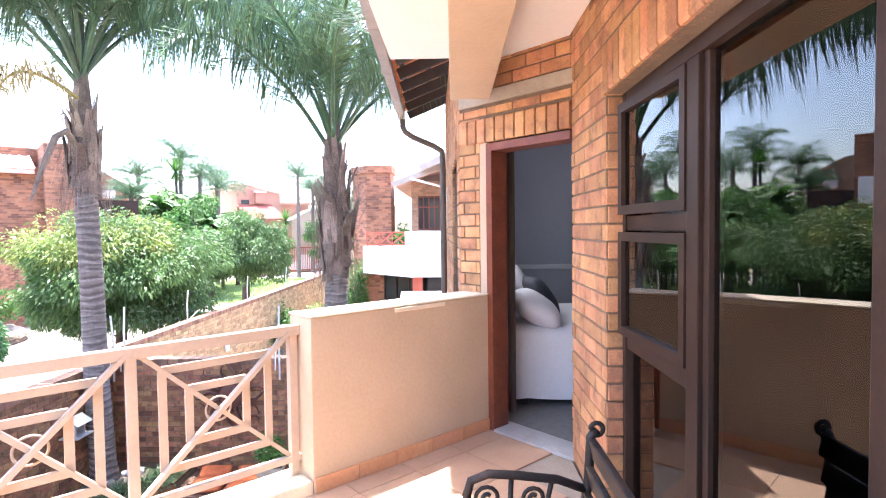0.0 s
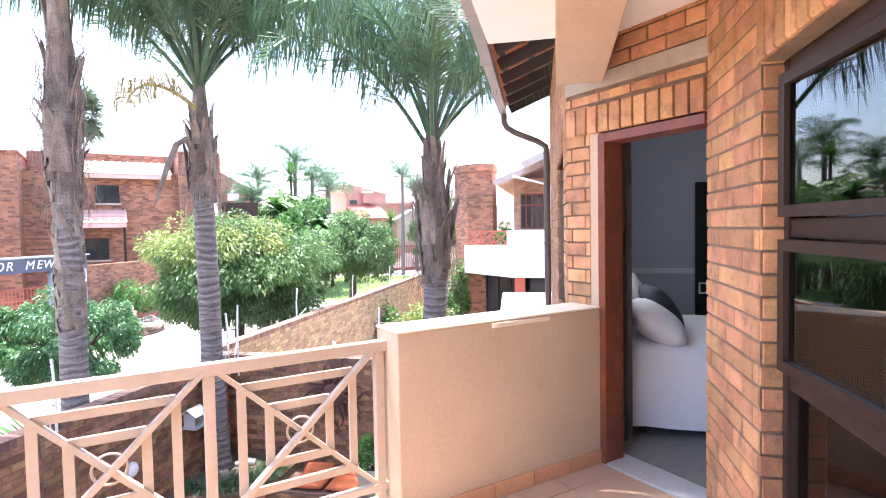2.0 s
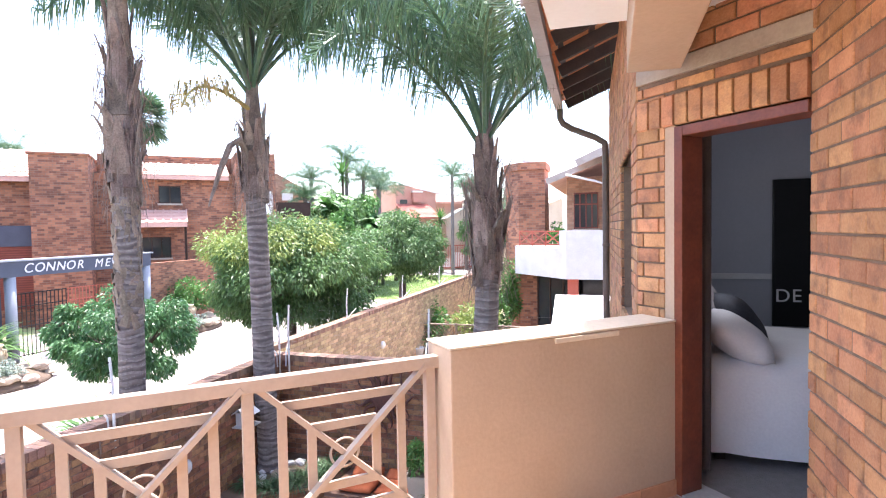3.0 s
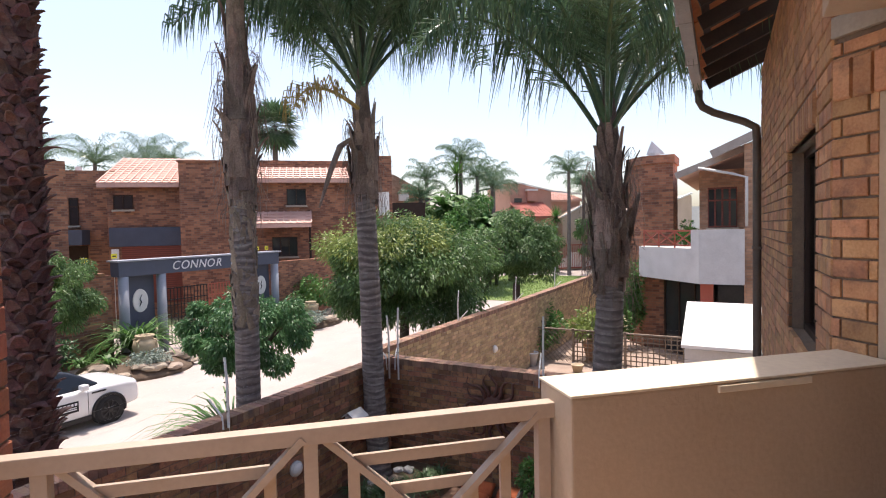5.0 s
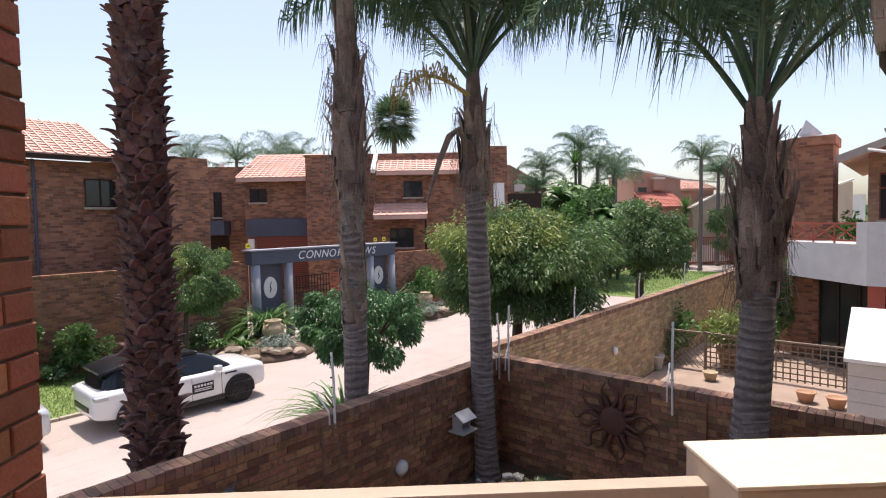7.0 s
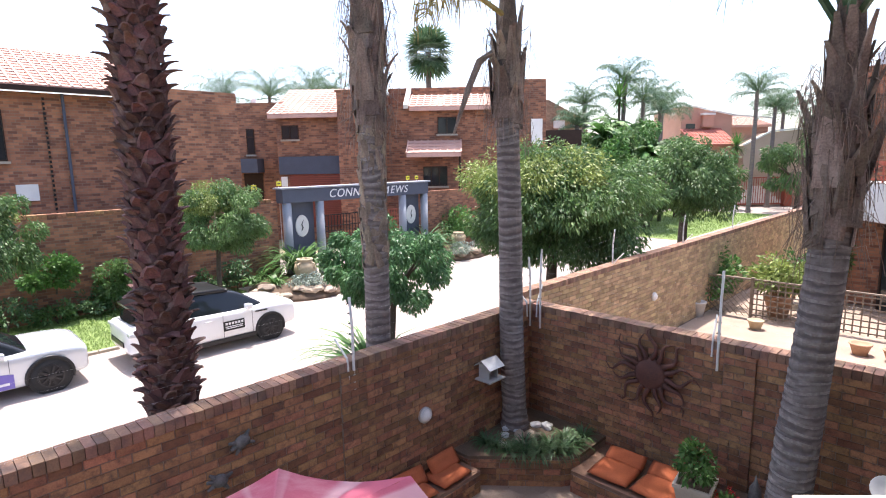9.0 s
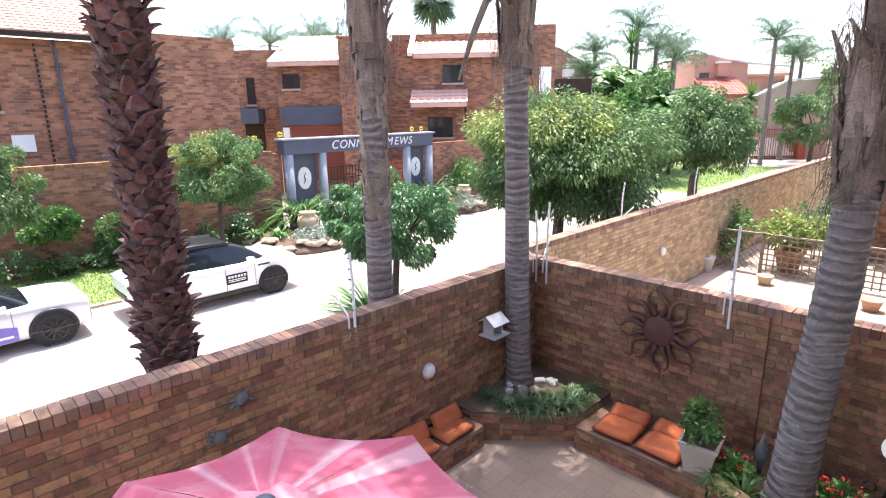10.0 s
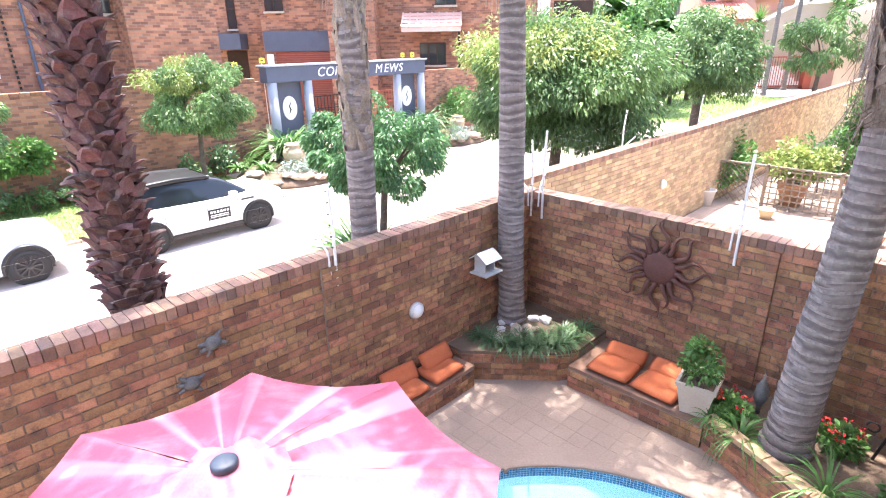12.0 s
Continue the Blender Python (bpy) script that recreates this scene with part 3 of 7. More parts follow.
# sliding window, bronze frame
win = tagged(new("window_1"), "tall bronze aluminium sliding window with dark reflecting glass", "window", kind="structure")
win.matrix_basis = at(0, P1 - 0.11)
FW = 0.05
for a, b in ((WU0, WU0 + FW), (WU1 - FW, WU1)):
    part("window_frame", B(a, b, -0.045, 0.03, 0.0, WZ1 - 0.002, bevel=0.004), FRAME, win)
part("window_frame", B(WU0 + FW, WU1 - FW, -0.045, 0.03, WZ1 - 0.06, WZ1 - 0.002, bevel=0.004), FRAME, win)
part("window_frame", B(WU0 + FW, WU1 - FW, -0.045, 0.03, 0.0, 0.05, bevel=0.004), FRAME, win)
MU = (1.82, 1.0)
for u in MU[:1]:
    part("mullion", B(u - 0.045, u + 0.045, -0.04, 0.028, 0.05, WZ1 - 0.06, bevel=0.004), FRAME, win)
    part("mullion_stop", B(u - 0.09, u - 0.05, -0.04, 0.012, 0.05, WZ1 - 0.06, bevel=0.003), FRAME, win)
part("mullion", B(MU[1] - 0.04, MU[1] + 0.04, -0.04, 0.02, 0.05, WZ1 - 0.06, bevel=0.004), FRAME, win)
for z in (1.44, 0.89):
    part("transom", B(MU[0] + 0.046, WU1 - FW, -0.035, 0.024, z - 0.035, z + 0.035, bevel=0.006), FRAME, win)
SW = WU1 - FW - MU[0] - 0.055
for z0, z1 in ((0.93, 1.40), (1.48, WZ1 - 0.065)):
    # top-hung look, but side hinged at the mullion and ajar
    s = bmesh.new()
    box(s, 0.0, 0.04, -0.02, 0.022, z0, z1)
    box(s, SW - 0.045, SW, -0.02, 0.022, z0, z1)
    box(s, 0.04, SW - 0.045, -0.02, 0.022, z0, z0 + 0.04)
    box(s, 0.04, SW - 0.045, -0.02, 0.022, z1 - 0.04, z1)
    sash = part("sash", s, FRAME, win, "bronze sash standing slightly ajar", place=pose(MU[0] + 0.05, 0.012, 0, 0, 0, 3))
    g = part("pane", B(0.04, SW - 0.045, -0.003, 0.003, z0 + 0.04, z1 - 0.04), GLASS, sash)
    g.visible_shadow = False
for a, b, z0, z1 in ((MU[0] + 0.05, WU1 - FW, 0.05, 0.855), (MU[1], MU[0] - 0.09, 0.05, WZ1 - 0.06), (WU0 + FW, MU[1], 0.05, WZ1 - 0.06)):
    g = part("pane", B(a, b, -0.012, -0.006, z0, z1), GLASS, win)
    g.visible_shadow = False
# room behind the window
m_room = at(0, P1 - 0.23)
room = structure("wall_lounge", B(-2.2, UC - 0.02, -3.2, -3.0, -0.2, 2.6), CREAM_L, "plain cream wall of the room behind the window", place=m_room.copy())
part("side_wall", B(-2.3, -2.2, -3.2, 0, -0.2, 2.6), CREAM_L, room)
part("side_wall", B(UC - 0.12, UC - 0.02, -3.0, 0, -0.2, 2.6), CREAM_L, room)
structure("floor_lounge", B(-2.2, UC - 0.13, -3.0, 0, -0.2, -0.02), CARPET, "grey carpet inside the lounge", "floor", place=m_room.copy())
structure("ceiling_lounge", B(-2.2, UC + 0.1, -3.0, 0, 2.6, 2.7), CEIL, "white ceiling inside the lounge", "ceiling", place=m_room.copy())
# tilted slats added to give the big pane its pale stripes
slats = thing("pane_slats", at(0, P1 - 0.30), "pale tilted slats behind the big pane", "blind")
part("head_rail", B(MU[1] + 0.02, MU[0] - 0.1, -0.03, 0.03, 1.98, 2.02), BLIND, slats)
for i in range(30):
    part("slat", B(MU[1] + 0.02, MU[0] - 0.1, -0.028, 0.028, -0.0012, 0.0012), BLIND, slats, place=pose(0, 0, 0.10 + i * 0.0635, 38))
blind = thing("vertical_blind", at(0, P1 - 0.27), "white vertical blind drawn aside behind the window", "blind")
for i in range(7):
    part("slat", B(-0.035, 0.035, -0.002, 0.002, 0.06, 2.0), BLIND, blind, place=pose(2.48 - i * 0.035, 0, 0, 0, 0, 55 + 6 * (i % 3)))
part("blind_track", B(0.0, 2.55, -0.02, 0.02, 2.0, 2.04), BLIND, blind)

# door wall
m2 = wallface(PX, PY, 90)
DH, DY0, DY1 = 2.01, 0.0, 0.70
WALL2_END = 0.965
wall_2 = structure("wall_door", B(DY1 + 0.065, WALL2_END, -0.25, -0.011, G, 2.9), MORTAR, "orange face brick wall around the bedroom door", place=m2.copy())
part("wall_head", B(-0.12, DY1 + 0.065, -0.25, -0.011, DH + 0.01, 2.9), MORTAR, wall_2)
part("plaster_reveal", B(DY1 - 0.001, DY1 + 0.07, -0.12, -0.006, 0, DH + 0.012), CREAM, wall_2, "cream plaster reveal beside the frame")
lay_bricks(wall_2, Matrix.Translation((0, -0.011, 0)), WALL2_END, 0, 2.26, BRICK, holes=((-1, DY1 + 0.07, -1, DH + 0.2),), near=(0, 1), base=DH + 0.2 - 30 * 0.085)
soldier(wall_2, Matrix.Translation((0, -0.011, 0)), 0.0, WALL2_END, DH + 0.01, BRICK, 0.165)
lay_bricks(wall_2, Matrix.Translation((0, -0.011, 0)), WALL2_END, 2.38, 2.9, BRICK, near=(0, 1), base=2.385)
part("concrete_band", B(-0.05, WALL2_END, -0.2, 0.012, 2.285, 2.375, bevel=0.006), CONC, wall_2, "grey concrete band under the roof beam")
door = tagged(new("door_1"), "open bedroom doorway with a reddish stained wooden frame", "door", kind="structure")
door.matrix_basis = m2.copy()
part("door_jamb", B(DY1 - 0.055, DY1 - 0.002, -0.15, 0.008, 0, DH, bevel=0.005), WOOD, door)
part("door_head", B(0.0, DY1 - 0.056, -0.15, 0.008, DH - 0.055, DH, bevel=0.005), WOOD, door)
part("threshold", B(-0.05, DY1, -0.2, 0.006, -0.01, 0.012, bevel=0.003), STEEL, door, "pale aluminium threshold strip")

# bedroom behind it
m_bed = at(0, 0)
ROOM = [(3.30, -0.72), (3.98, -0.08), (4.14, -0.31), (8.85, -0.31), (8.85, -4.2), (3.52, -4.2), (3.52, -0.72)]
bed_room = structure("wall_bedroom", B(7.4, 7.5, -4.2, -0.3, -0.2, 2.6), WALL_GR, "grey blue bedroom wall with a pale dado strip", place=m_bed.copy())
part("side_wall", B(3.6, 7.5, -4.3, -4.2, -0.2, 2.6), WALL_GR, bed_room)
part("side_wall", B(4.16, 7.4, -0.33, -0.302, -0.2, 0.74), WALL_GR, bed_room)
part("side_wall", B(4.16, 4.40, -0.33, -0.302, 0.74, 2.6), WALL_GR, bed_room)
part("side_wall", B(5.75, 7.4, -0.33, -0.302, 0.74, 2.6), WALL_GR, bed_room)
part("side_wall", B(3.52, 3.60, -4.2, -1.05, -0.2, 2.6), WALL_GR, bed_room)
part("dado_strip", B(7.37, 7.399, -4.1, -0.34, 0.86, 0.92), BLIND, bed_room, "pale dado strip")
structure("floor_bedroom", prism(bmesh.new(), ROOM, -0.2, -0.004), CARPET, "grey bedroom carpet", "floor", place=m_bed.copy())
structure("ceiling_bedroom", prism(bmesh.new(), ROOM, 2.6, 2.68), CEIL, "white bedroom ceiling", "ceiling", place=m_bed.copy())
bed = thing("bed", at(4.28, -0.40, 0), "made bed with white linen and a dark upholstered headboard", "bed")
part("base", B(0.04, 1.5, -2.0, -0.1, 0.08, 0.30, bevel=0.02), NAVY, bed)
part("mattress", B(0.03, 1.51, -2.02, -0.08, 0.30, 0.56, bevel=0.05), LINEN, bed, smooth=True)
cov = bmesh.new()
prof = [(-0.01, 0.06), (0.0, 0.55), (0.03, 0.61), (0.3, 0.635), (0.8, 0.63), (1.3, 0.635), (1.52, 0.60), (1.55, 0.53), (1.55, 0.12)]
loft(cov, [[(x + 0.012 * math.sin(i * 2.1 + z * 6), -0.07 - i * 0.122, z + 0.008 * math.sin(i * 1.3 + x * 5)) for x, z in prof] for i in range(17)], close=False, caps=False)
part("bedspread", cov, LINEN, bed, "white bedspread hanging over the side", smooth=True)
part("headboard", B(-0.05, 1.6, -0.06, 0.0, 0.0, 1.05, bevel=0.02), NAVY, bed, "dark headboard")
for k in range(4):
    part("leg", B(0.06 + (k % 2) * 1.36, 0.12 + (k % 2) * 1.36, -1.95 + (k // 2) * 1.75, -1.89 + (k // 2) * 1.75, 0, 0.085), FRAME, bed)


def pillow(place, sx, sy, th, m, label):
    n = 10
    bm = bmesh.new()
    for s in (1, -1):
        g = [[bm.verts.new((a * sx / 2 * (1 - 0.06 * b * b), b * sy / 2 * (1 - 0.06 * a * a), s * th / 2 * max(0, (1 - abs(a) ** 3) * (1 - abs(b) ** 3)) ** 0.6))
              for b in (j / n * 2 - 1 for j in range(n + 1))] for a in (i / n * 2 - 1 for i in range(n + 1))]
        for i in range(n):
            for j in range(n):
                bm.faces.new((g[i][j], g[i + 1][j], g[i + 1][j + 1], g[i][j + 1])[::s])
    bmesh.ops.remove_doubles(bm, verts=bm.verts, dist=0.003)
    ob = part("pillow", bm, m, None, smooth=True, place=place)
    return tagged(ob, label, "pillow", "pillows on the bed")


pillow(at(4.60, -0.70, 0.74) @ pose(0, 0, 0, 34, 0, 0), 0.66, 0.42, 0.25, LINEN, "plump white pillow propped on the bed")
pillow(at(5.38, -0.62, 0.88) @ pose(0, 0, 0, 62, 0, 0), 0.66, 0.48, 0.22, LINEN, "plump white pillow propped on the bed")
pillow(at(4.95, -0.80, 0.80) @ pose(0, 0, 0, 55, 0, 8), 0.45, 0.42, 0.18, NAVY, "dark square scatter cushion on the bed")
banner = thing("wall_panel", at(7.33, -1.35, 0.0), "tall black panel with white letters against the bedroom wall", "picture")
part("board", B(0, 0.035, -0.62, -0.26, 0.35, 1.95, bevel=0.004), CAR_K, banner)
for i, ch in enumerate("DE"):
    c = bpy.data.curves.new("letter", "FONT")
    c.body, c.size, c.extrude = ch, 0.2, 0.004
    tmp = bpy.data.objects.new("letter", c)
    me = bpy.data.meshes.new_from_object(tmp)
    bpy.data.objects.remove(tmp)
    me.materials.clear()
    me.materials.append(BLIND)
    part("letter", me, BLIND, banner, place=pose(-0.006, -0.28 - i * 0.16, 0.62, 90, 0, -90))
curtain = thing("curtain", at(4.10, -0.385, 0), "heavy grey curtain gathered beside the door", "curtain")
part("cloth", loft(bmesh.new(), [[(0.02 * math.sin(i * 1.1) + 0.035 * math.cos(i * 2.2), -i * 0.006, z) for i in range(16)] for z in (0.02, 0.8, 1.6, 2.4)], close=False, caps=False), CURTAIN, curtain, smooth=True)
part("curtain_rail", tube(bmesh.new(), [(0.0, 0.05, 2.42), (0.0, -0.15, 2.42)], 0.014, 8), FRAME, curtain)

# P3: outer wall of the bedroom, with a window
P3L = 4.62
P3R = 1.9       # this wall is turned a little from the others
m3 = at(3.99, P3V, 0, P3R)
W3A, W3B, W3Z0, W3Z1 = 0.42, 1.75, 0.75, 2.0
wall_3 = structure("wall_bedroom_outer", B(0, W3A, -0.24, -0.011, G, 3.3), MORTAR, "orange face brick outer wall with a recessed window", place=m3.copy())
part("wall_rest", B(W3B, P3L, -0.24, -0.011, G, 3.3), MORTAR, wall_3)
part("wall_head", B(W3A, W3B, -0.24, -0.011, W3Z1, 3.3), MORTAR, wall_3)
part("wall_below", B(W3A, W3B, -0.24, -0.011, G, W3Z0), MORTAR, wall_3)
lay_bricks(wall_3, Matrix.Translation((0, -0.011, 0)), P3L, 0.0, 3.3, BRICK, holes=((W3A, W3B, W3Z0, W3Z1 + 0.17),), near=(0, 2.2))
soldier(wall_3, Matrix.Translation((0, -0.011, 0)), W3A, W3B, W3Z1, BRICK, 0.165)
win2 = tagged(new("window_2"), "bronze framed bedroom window in a brick reveal", "window", kind="structure")
win2.matrix_basis = at(3.99, P3V, 0, P3R) @ Matrix.Translation((0, -0.13, 0))
for a, b in ((W3A, W3A + 0.05), (W3B - 0.05, W3B), (0.5 * (W3A + W3B) - 0.03, 0.5 * (W3A + W3B) + 0.03)):
    part("window_frame", B(a, b, -0.03, 0.03, W3Z0, W3Z1, bevel=0.004), FRAME, win2)
for z in (W3Z0, W3Z1 - 0.05):
    part("window_frame", B(W3A + 0.05, W3B - 0.05, -0.029, 0.029, z, z + 0.05, bevel=0.004), FRAME, win2)
part("pane", B(W3A + 0.05, W3B - 0.05, -0.004, 0.002, W3Z0 + 0.05, W3Z1 - 0.05), GLASS, win2).visible_shadow = False
# added area lamp inside that window, brightens the bedroom in place of daylight
wl = new("window_fill_lamp", bpy.data.lights.new("window_fill_lamp", "AREA"))
wl.data.shape, wl.data.size, wl.data.size_y, wl.data.energy, wl.data.color = "RECTANGLE", 1.2, 1.1, 2.6, (0.88, 0.94, 1.0)
wl.matrix_world = at(3.99 + 0.5 * (W3A + W3B), P3V - 0.30, 0.5 * (W3Z0 + W3Z1)) @ pose(0, 0, 0, -90)

# eaves: rafters, tiles seen from below, gutter and downpipe
eave = tagged(new("roof_eave"), "tiled roof eave on dark rafters above the bedroom wall", "roof", kind="structure")
eave.matrix_basis = at(3.4, P3V - 0.02, 0, P3R)
TILT_R = math.atan2(0.42, 1.0)
EZ, OV = 3.22, 0.62
mr = Matrix.Translation((0, OV, EZ)) @ Matrix.Rotation(-TILT_R, 4, "X")
for i in range(10):
    part("rafter", B(i * 0.55, i * 0.55 + 0.055, -2.6, -0.02, -0.14, -0.02), RAFTER, eave, place=mr.copy())
for j in range(5):
    part("batten", B(-0.05, 5.2, -0.12 - j * 0.32, -0.07 - j * 0.32, -0.02, 0.018), RAFTER, eave, place=mr.copy())
bm = bmesh.new()
for j in range(8):
    for i in range(17):
        box(bm, -0.05 + i * 0.305, -0.05 + i * 0.305 + 0.30, -0.36 - j * 0.33, 0.03 - j * 0.33, 0.02 + 0.012 * (i % 2), 0.04 + 0.012 * (i % 2))
part("roof_tiles", bm, ROOF_T, eave, "orange clay roof tiles", place=mr.copy())
gut = thing("gutter", at(3.4, P3V - 0.02, EZ - 0.10, P3R) @ Matrix.Translation((0, OV + 0.005, 0)), "pale grey metal gutter along the eave", "gutter")
prof = [(0.0, 0.11), (0.0, 0.0), (0.10, 0.0), (0.12, 0.11), (0.112, 0.11), (0.094, 0.008), (0.008, 0.008), (0.008, 0.11)]
part("channel", loft(bmesh.new(), [[(x, y, z) for y, z in prof] for x in (-0.05, 1.3, 2.6, 3.9, 5.2)]), GUTTER, gut)
for x in (1.3, 2.6, 3.9):
    part("joint_strip", B(x - 0.02, x + 0.02, -0.003, 0.124, -0.004, 0.112), GUTTER, gut)
dp = thing("downpipe", at(8.5, P3V + 0.13, 0, P3R), "brown downpipe with a swan neck running down the brick corner", "downpipe")
part("pipe", tube(bmesh.new(), [(0, OV + 0.06, EZ - 0.10), (0, OV + 0.06, EZ - 0.22), (0, OV + 0.02, EZ - 0.30), (0, OV - 0.1, EZ - 0.38), (0, 0.2, EZ - 0.52), (0, 0.08, EZ - 0.60), (0, 0.07, EZ - 0.75), (0, 0.07, 0.5), (0, 0.07, G)], 0.045, 12), PIPE, dp, smooth=True)
part("bracket", B(-0.06, 0.06, 0.0, 0.12, 1.2, 1.23), PIPE, dp)

# roof over the balcony: ceiling and beam
structure("ceiling", B(-2.2, UC + 0.4, -0.72 - P1 - 0.73, 0.40, 2.57, 2.66), CEIL, "white painted balcony ceiling", "ceiling", place=at(0, 0) @ Matrix.Translation((0, -0.0, 0)))
structure("trim_beam", B(-2.2, 3.72, -0.27, 0.0, 2.30, 2.569, bevel=0.008), CREAM, "cream plastered roof beam", "beam", place=at(0, 0.0))
# closing walls behind the walker
back = structure("wall_back", B(-2.35, -2.2, -3.95, 0.42, G, 2.9), CREAM, "plain plaster wall closing the balcony", place=at(0, 0))

# ---- ground, courtyard and its walls ----
WT = -0.66     # top of the garden walls
LV, RU = 5.61, 8.77
POOL_C, POOL_A, POOL_B = (5.15, 1.93), 2.0, 2.32


def pool_edge(a, grow=0.0):
    return POOL_C[0] + (POOL_A + grow) * math.cos(a), POOL_C[1] + (POOL_B + grow) * math.sin(a)


# one sheet of ground to the horizon, open where the pool lies
bm = bmesh.new()
NP = 48
hole = [bm.verts.new(w(*pool_edge(2 * math.pi * i / NP), G - 0.06)) for i in range(NP)]
rim = [bm.verts.new(w(POOL_C[0] + 3.2 * math.cos(2 * math.pi * i / NP), POOL_C[1] + 3.2 * math.sin(2 * math.pi * i / NP), G - 0.06)) for i in range(NP)]
far = [bm.verts.new((900 * math.cos(2 * math.pi * i / NP + radians(A)), 900 * math.sin(2 * math.pi * i / NP + radians(A)), G - 0.06)) for i in range(NP)]
for i in range(NP):
    j = (i + 1) % NP
    bm.faces.new((hole[i], hole[j], rim[j], rim[i]))
    bm.faces.new((rim[i], rim[j], far[j], far[i]))
ground = structure("ground", bm, EARTH, "dry ground reaching out to the horizon", "ground")

# pavers of the courtyard, round the pool
paving = tagged(new("pavement"), "warm brown courtyard paving around the pool", "pavement", kind="structure")
paving.matrix_basis = at(0, 0, G)
part("mortar_bed", prism(bmesh.new(), [(8.86, 5.5), (2.0, 5.5), (2.0, 4.25), (8.86, 4.25)], -0.055, -0.0025), PAVE, paving)
part("mortar_bed", prism(bmesh.new(), [(8.86, 4.25), (7.3, 4.25), (7.3, -0.3), (8.86, -0.3)], -0.055, -0.0025), PAVE, paving)
PA = 0.2
paver_src = mesh("paver", [(0, 0, -0.05), (PA - .0012, 0, -0.05), (PA - .0012, PA - .0012, -0.05), (0, PA - .0012, -0.05), (0, 0, -0.0015), (PA - .0012, 0, -0.0015), (PA - .0012, PA - .0012, -0.0015), (0, PA - .0012, -0.0015),
                           (.0015, .0015, 0), (PA - .0027, .0015, 0), (PA - .0027, PA - .0027, 0), (.0015, PA - .0027, 0)],
                 [(0, 1, 5, 4), (1, 2, 6, 5), (2, 3, 7, 6), (3, 0, 4, 7), (4, 5, 9, 8), (5, 6, 10, 9), (6, 7, 11, 10), (7, 4, 8, 11), (8, 9, 10, 11)], PAVE)
pv, pf, cnt = [], [], 0
for i in range(35):
    for j in range(29):
        u, v = 1.95 + PA * i, -0.3 + PA * j
        if math.hypot((u + PA / 2 - POOL_C[0]) / (POOL_A + 0.10), (v + PA / 2 - POOL_C[1]) / (POOL_B + 0.10)) < 1:
            continue
        dz = random.uniform(-0.0008, 0.0008)
        if 5.4 < u < 8.2 and 3.0 < v < 5.3 and cnt < 300:
            part("paver", paver_src, PAVE, paving, place=Matrix.Translation((u, v, dz)))
            cnt += 1
        else:
            k = len(pv)
            pv += [(p.co.x + u, p.co.y + v, p.co.z + dz) for p in paver_src.vertices]
            pf += [tuple(k + q for q in f.vertices) for f in paver_src.polygons]
tagged(part("pavers", mesh("pavers", pv, pf, PAVE), PAVE, paving), kind="stuff")

# pool
pool = thing("swimming_pool", at(0, 0, G), "oval swimming pool with pale blue water and a blue mosaic band", "pool")
rings = [[(*pool_edge(2 * math.pi * i / NP, g), z) for i in range(NP)] for g, z in ((0, -0.02), (0, -0.25), (-0.02, -1.1), (-0.4, -1.35), (-2.0, -1.4))]
part("shell", loft(bmesh.new(), rings, caps=False), POOLW, pool)
part("pool_floor", loft(bmesh.new(), [[(*pool_edge(2 * math.pi * i / NP, -0.3), z) for i in range(NP)] for z in (-1.46, -1.36)]), POOLW, pool)
bm = bmesh.new()
cop = [[(*pool_edge(2 * math.pi * i / NP, g), z) for i in range(NP)] for g, z in ((-0.002, -0.03), (-0.002, -0.004), (0.012, 0.003), (0.12, 0.004), (0.28, 0.004), (0.28, -0.05))]
part("coping", loft(bm, cop, caps=False), PAVE, pool, "paved pool edge")
bm = bmesh.new()
NM = 420
for r in range(4):
    for i in range(NM):
        a0, a1 = 2 * math.pi * i / NM, 2 * math.pi * (i + 0.88) / NM
        z0, z1 = -0.03 - r * 0.028, -0.03 - r * 0.028 - 0.024
        q = [bm.verts.new((*pool_edge(a, -0.008), z)) for a, z in ((a0, z0), (a1, z0), (a1, z1), (a0, z1))]
        bm.faces.new(q)
tagged(part("mosaic_tiles", bm, MOSAIC, pool, "blue mosaic tiles at the waterline"), kind="stuff")
part("water", loft(bmesh.new(), [[(*pool_edge(2 * math.pi * i / NP, -0.012), z) for i in range(NP)] for z in (-0.131, -0.13)]), WATER, pool).visible_shadow = False


def garden_wall(name, m, length, near, piers, label, top=WT):
    """A brick wall whose face is the x-z plane of m, with a course of bricks on edge on top; y points to the viewer."""
    wl = structure(name, B(0, length, -0.215, -0.011, G - 0.05, top - 0.115), MORTAR_G, label, place=m)
    lay_bricks(wl, Matrix.Translation((0, -0.011, 0)), length, G, top - 0.11, BRICK_G, near=near, base=G)
    src = mesh("cap_brick", [v.co for v in CAP_SRC.vertices], [tuple(p.vertices) for p in CAP_SRC.polygons], CAP_B)
    n = int(length / 0.085)
    for i in range(n):
        part("cap_brick", src, CAP_B, wl, place=Matrix.Translation((i * 0.085, random.uniform(-0.004, 0.004), top - 0.108 + random.uniform(-0.003, 0.003))))
    for x in piers:
        part("pier", B(x - 0.17, x + 0.17, -0.011, 0.028, G, top - 0.112), MORTAR_G, wl)
        lay_bricks(wl, Matrix.Translation((x - 0.17, 0.028, 0)), 0.34, G, top - 0.11, BRICK_G, near=(0, 1), base=G + 0.03)
    return wl


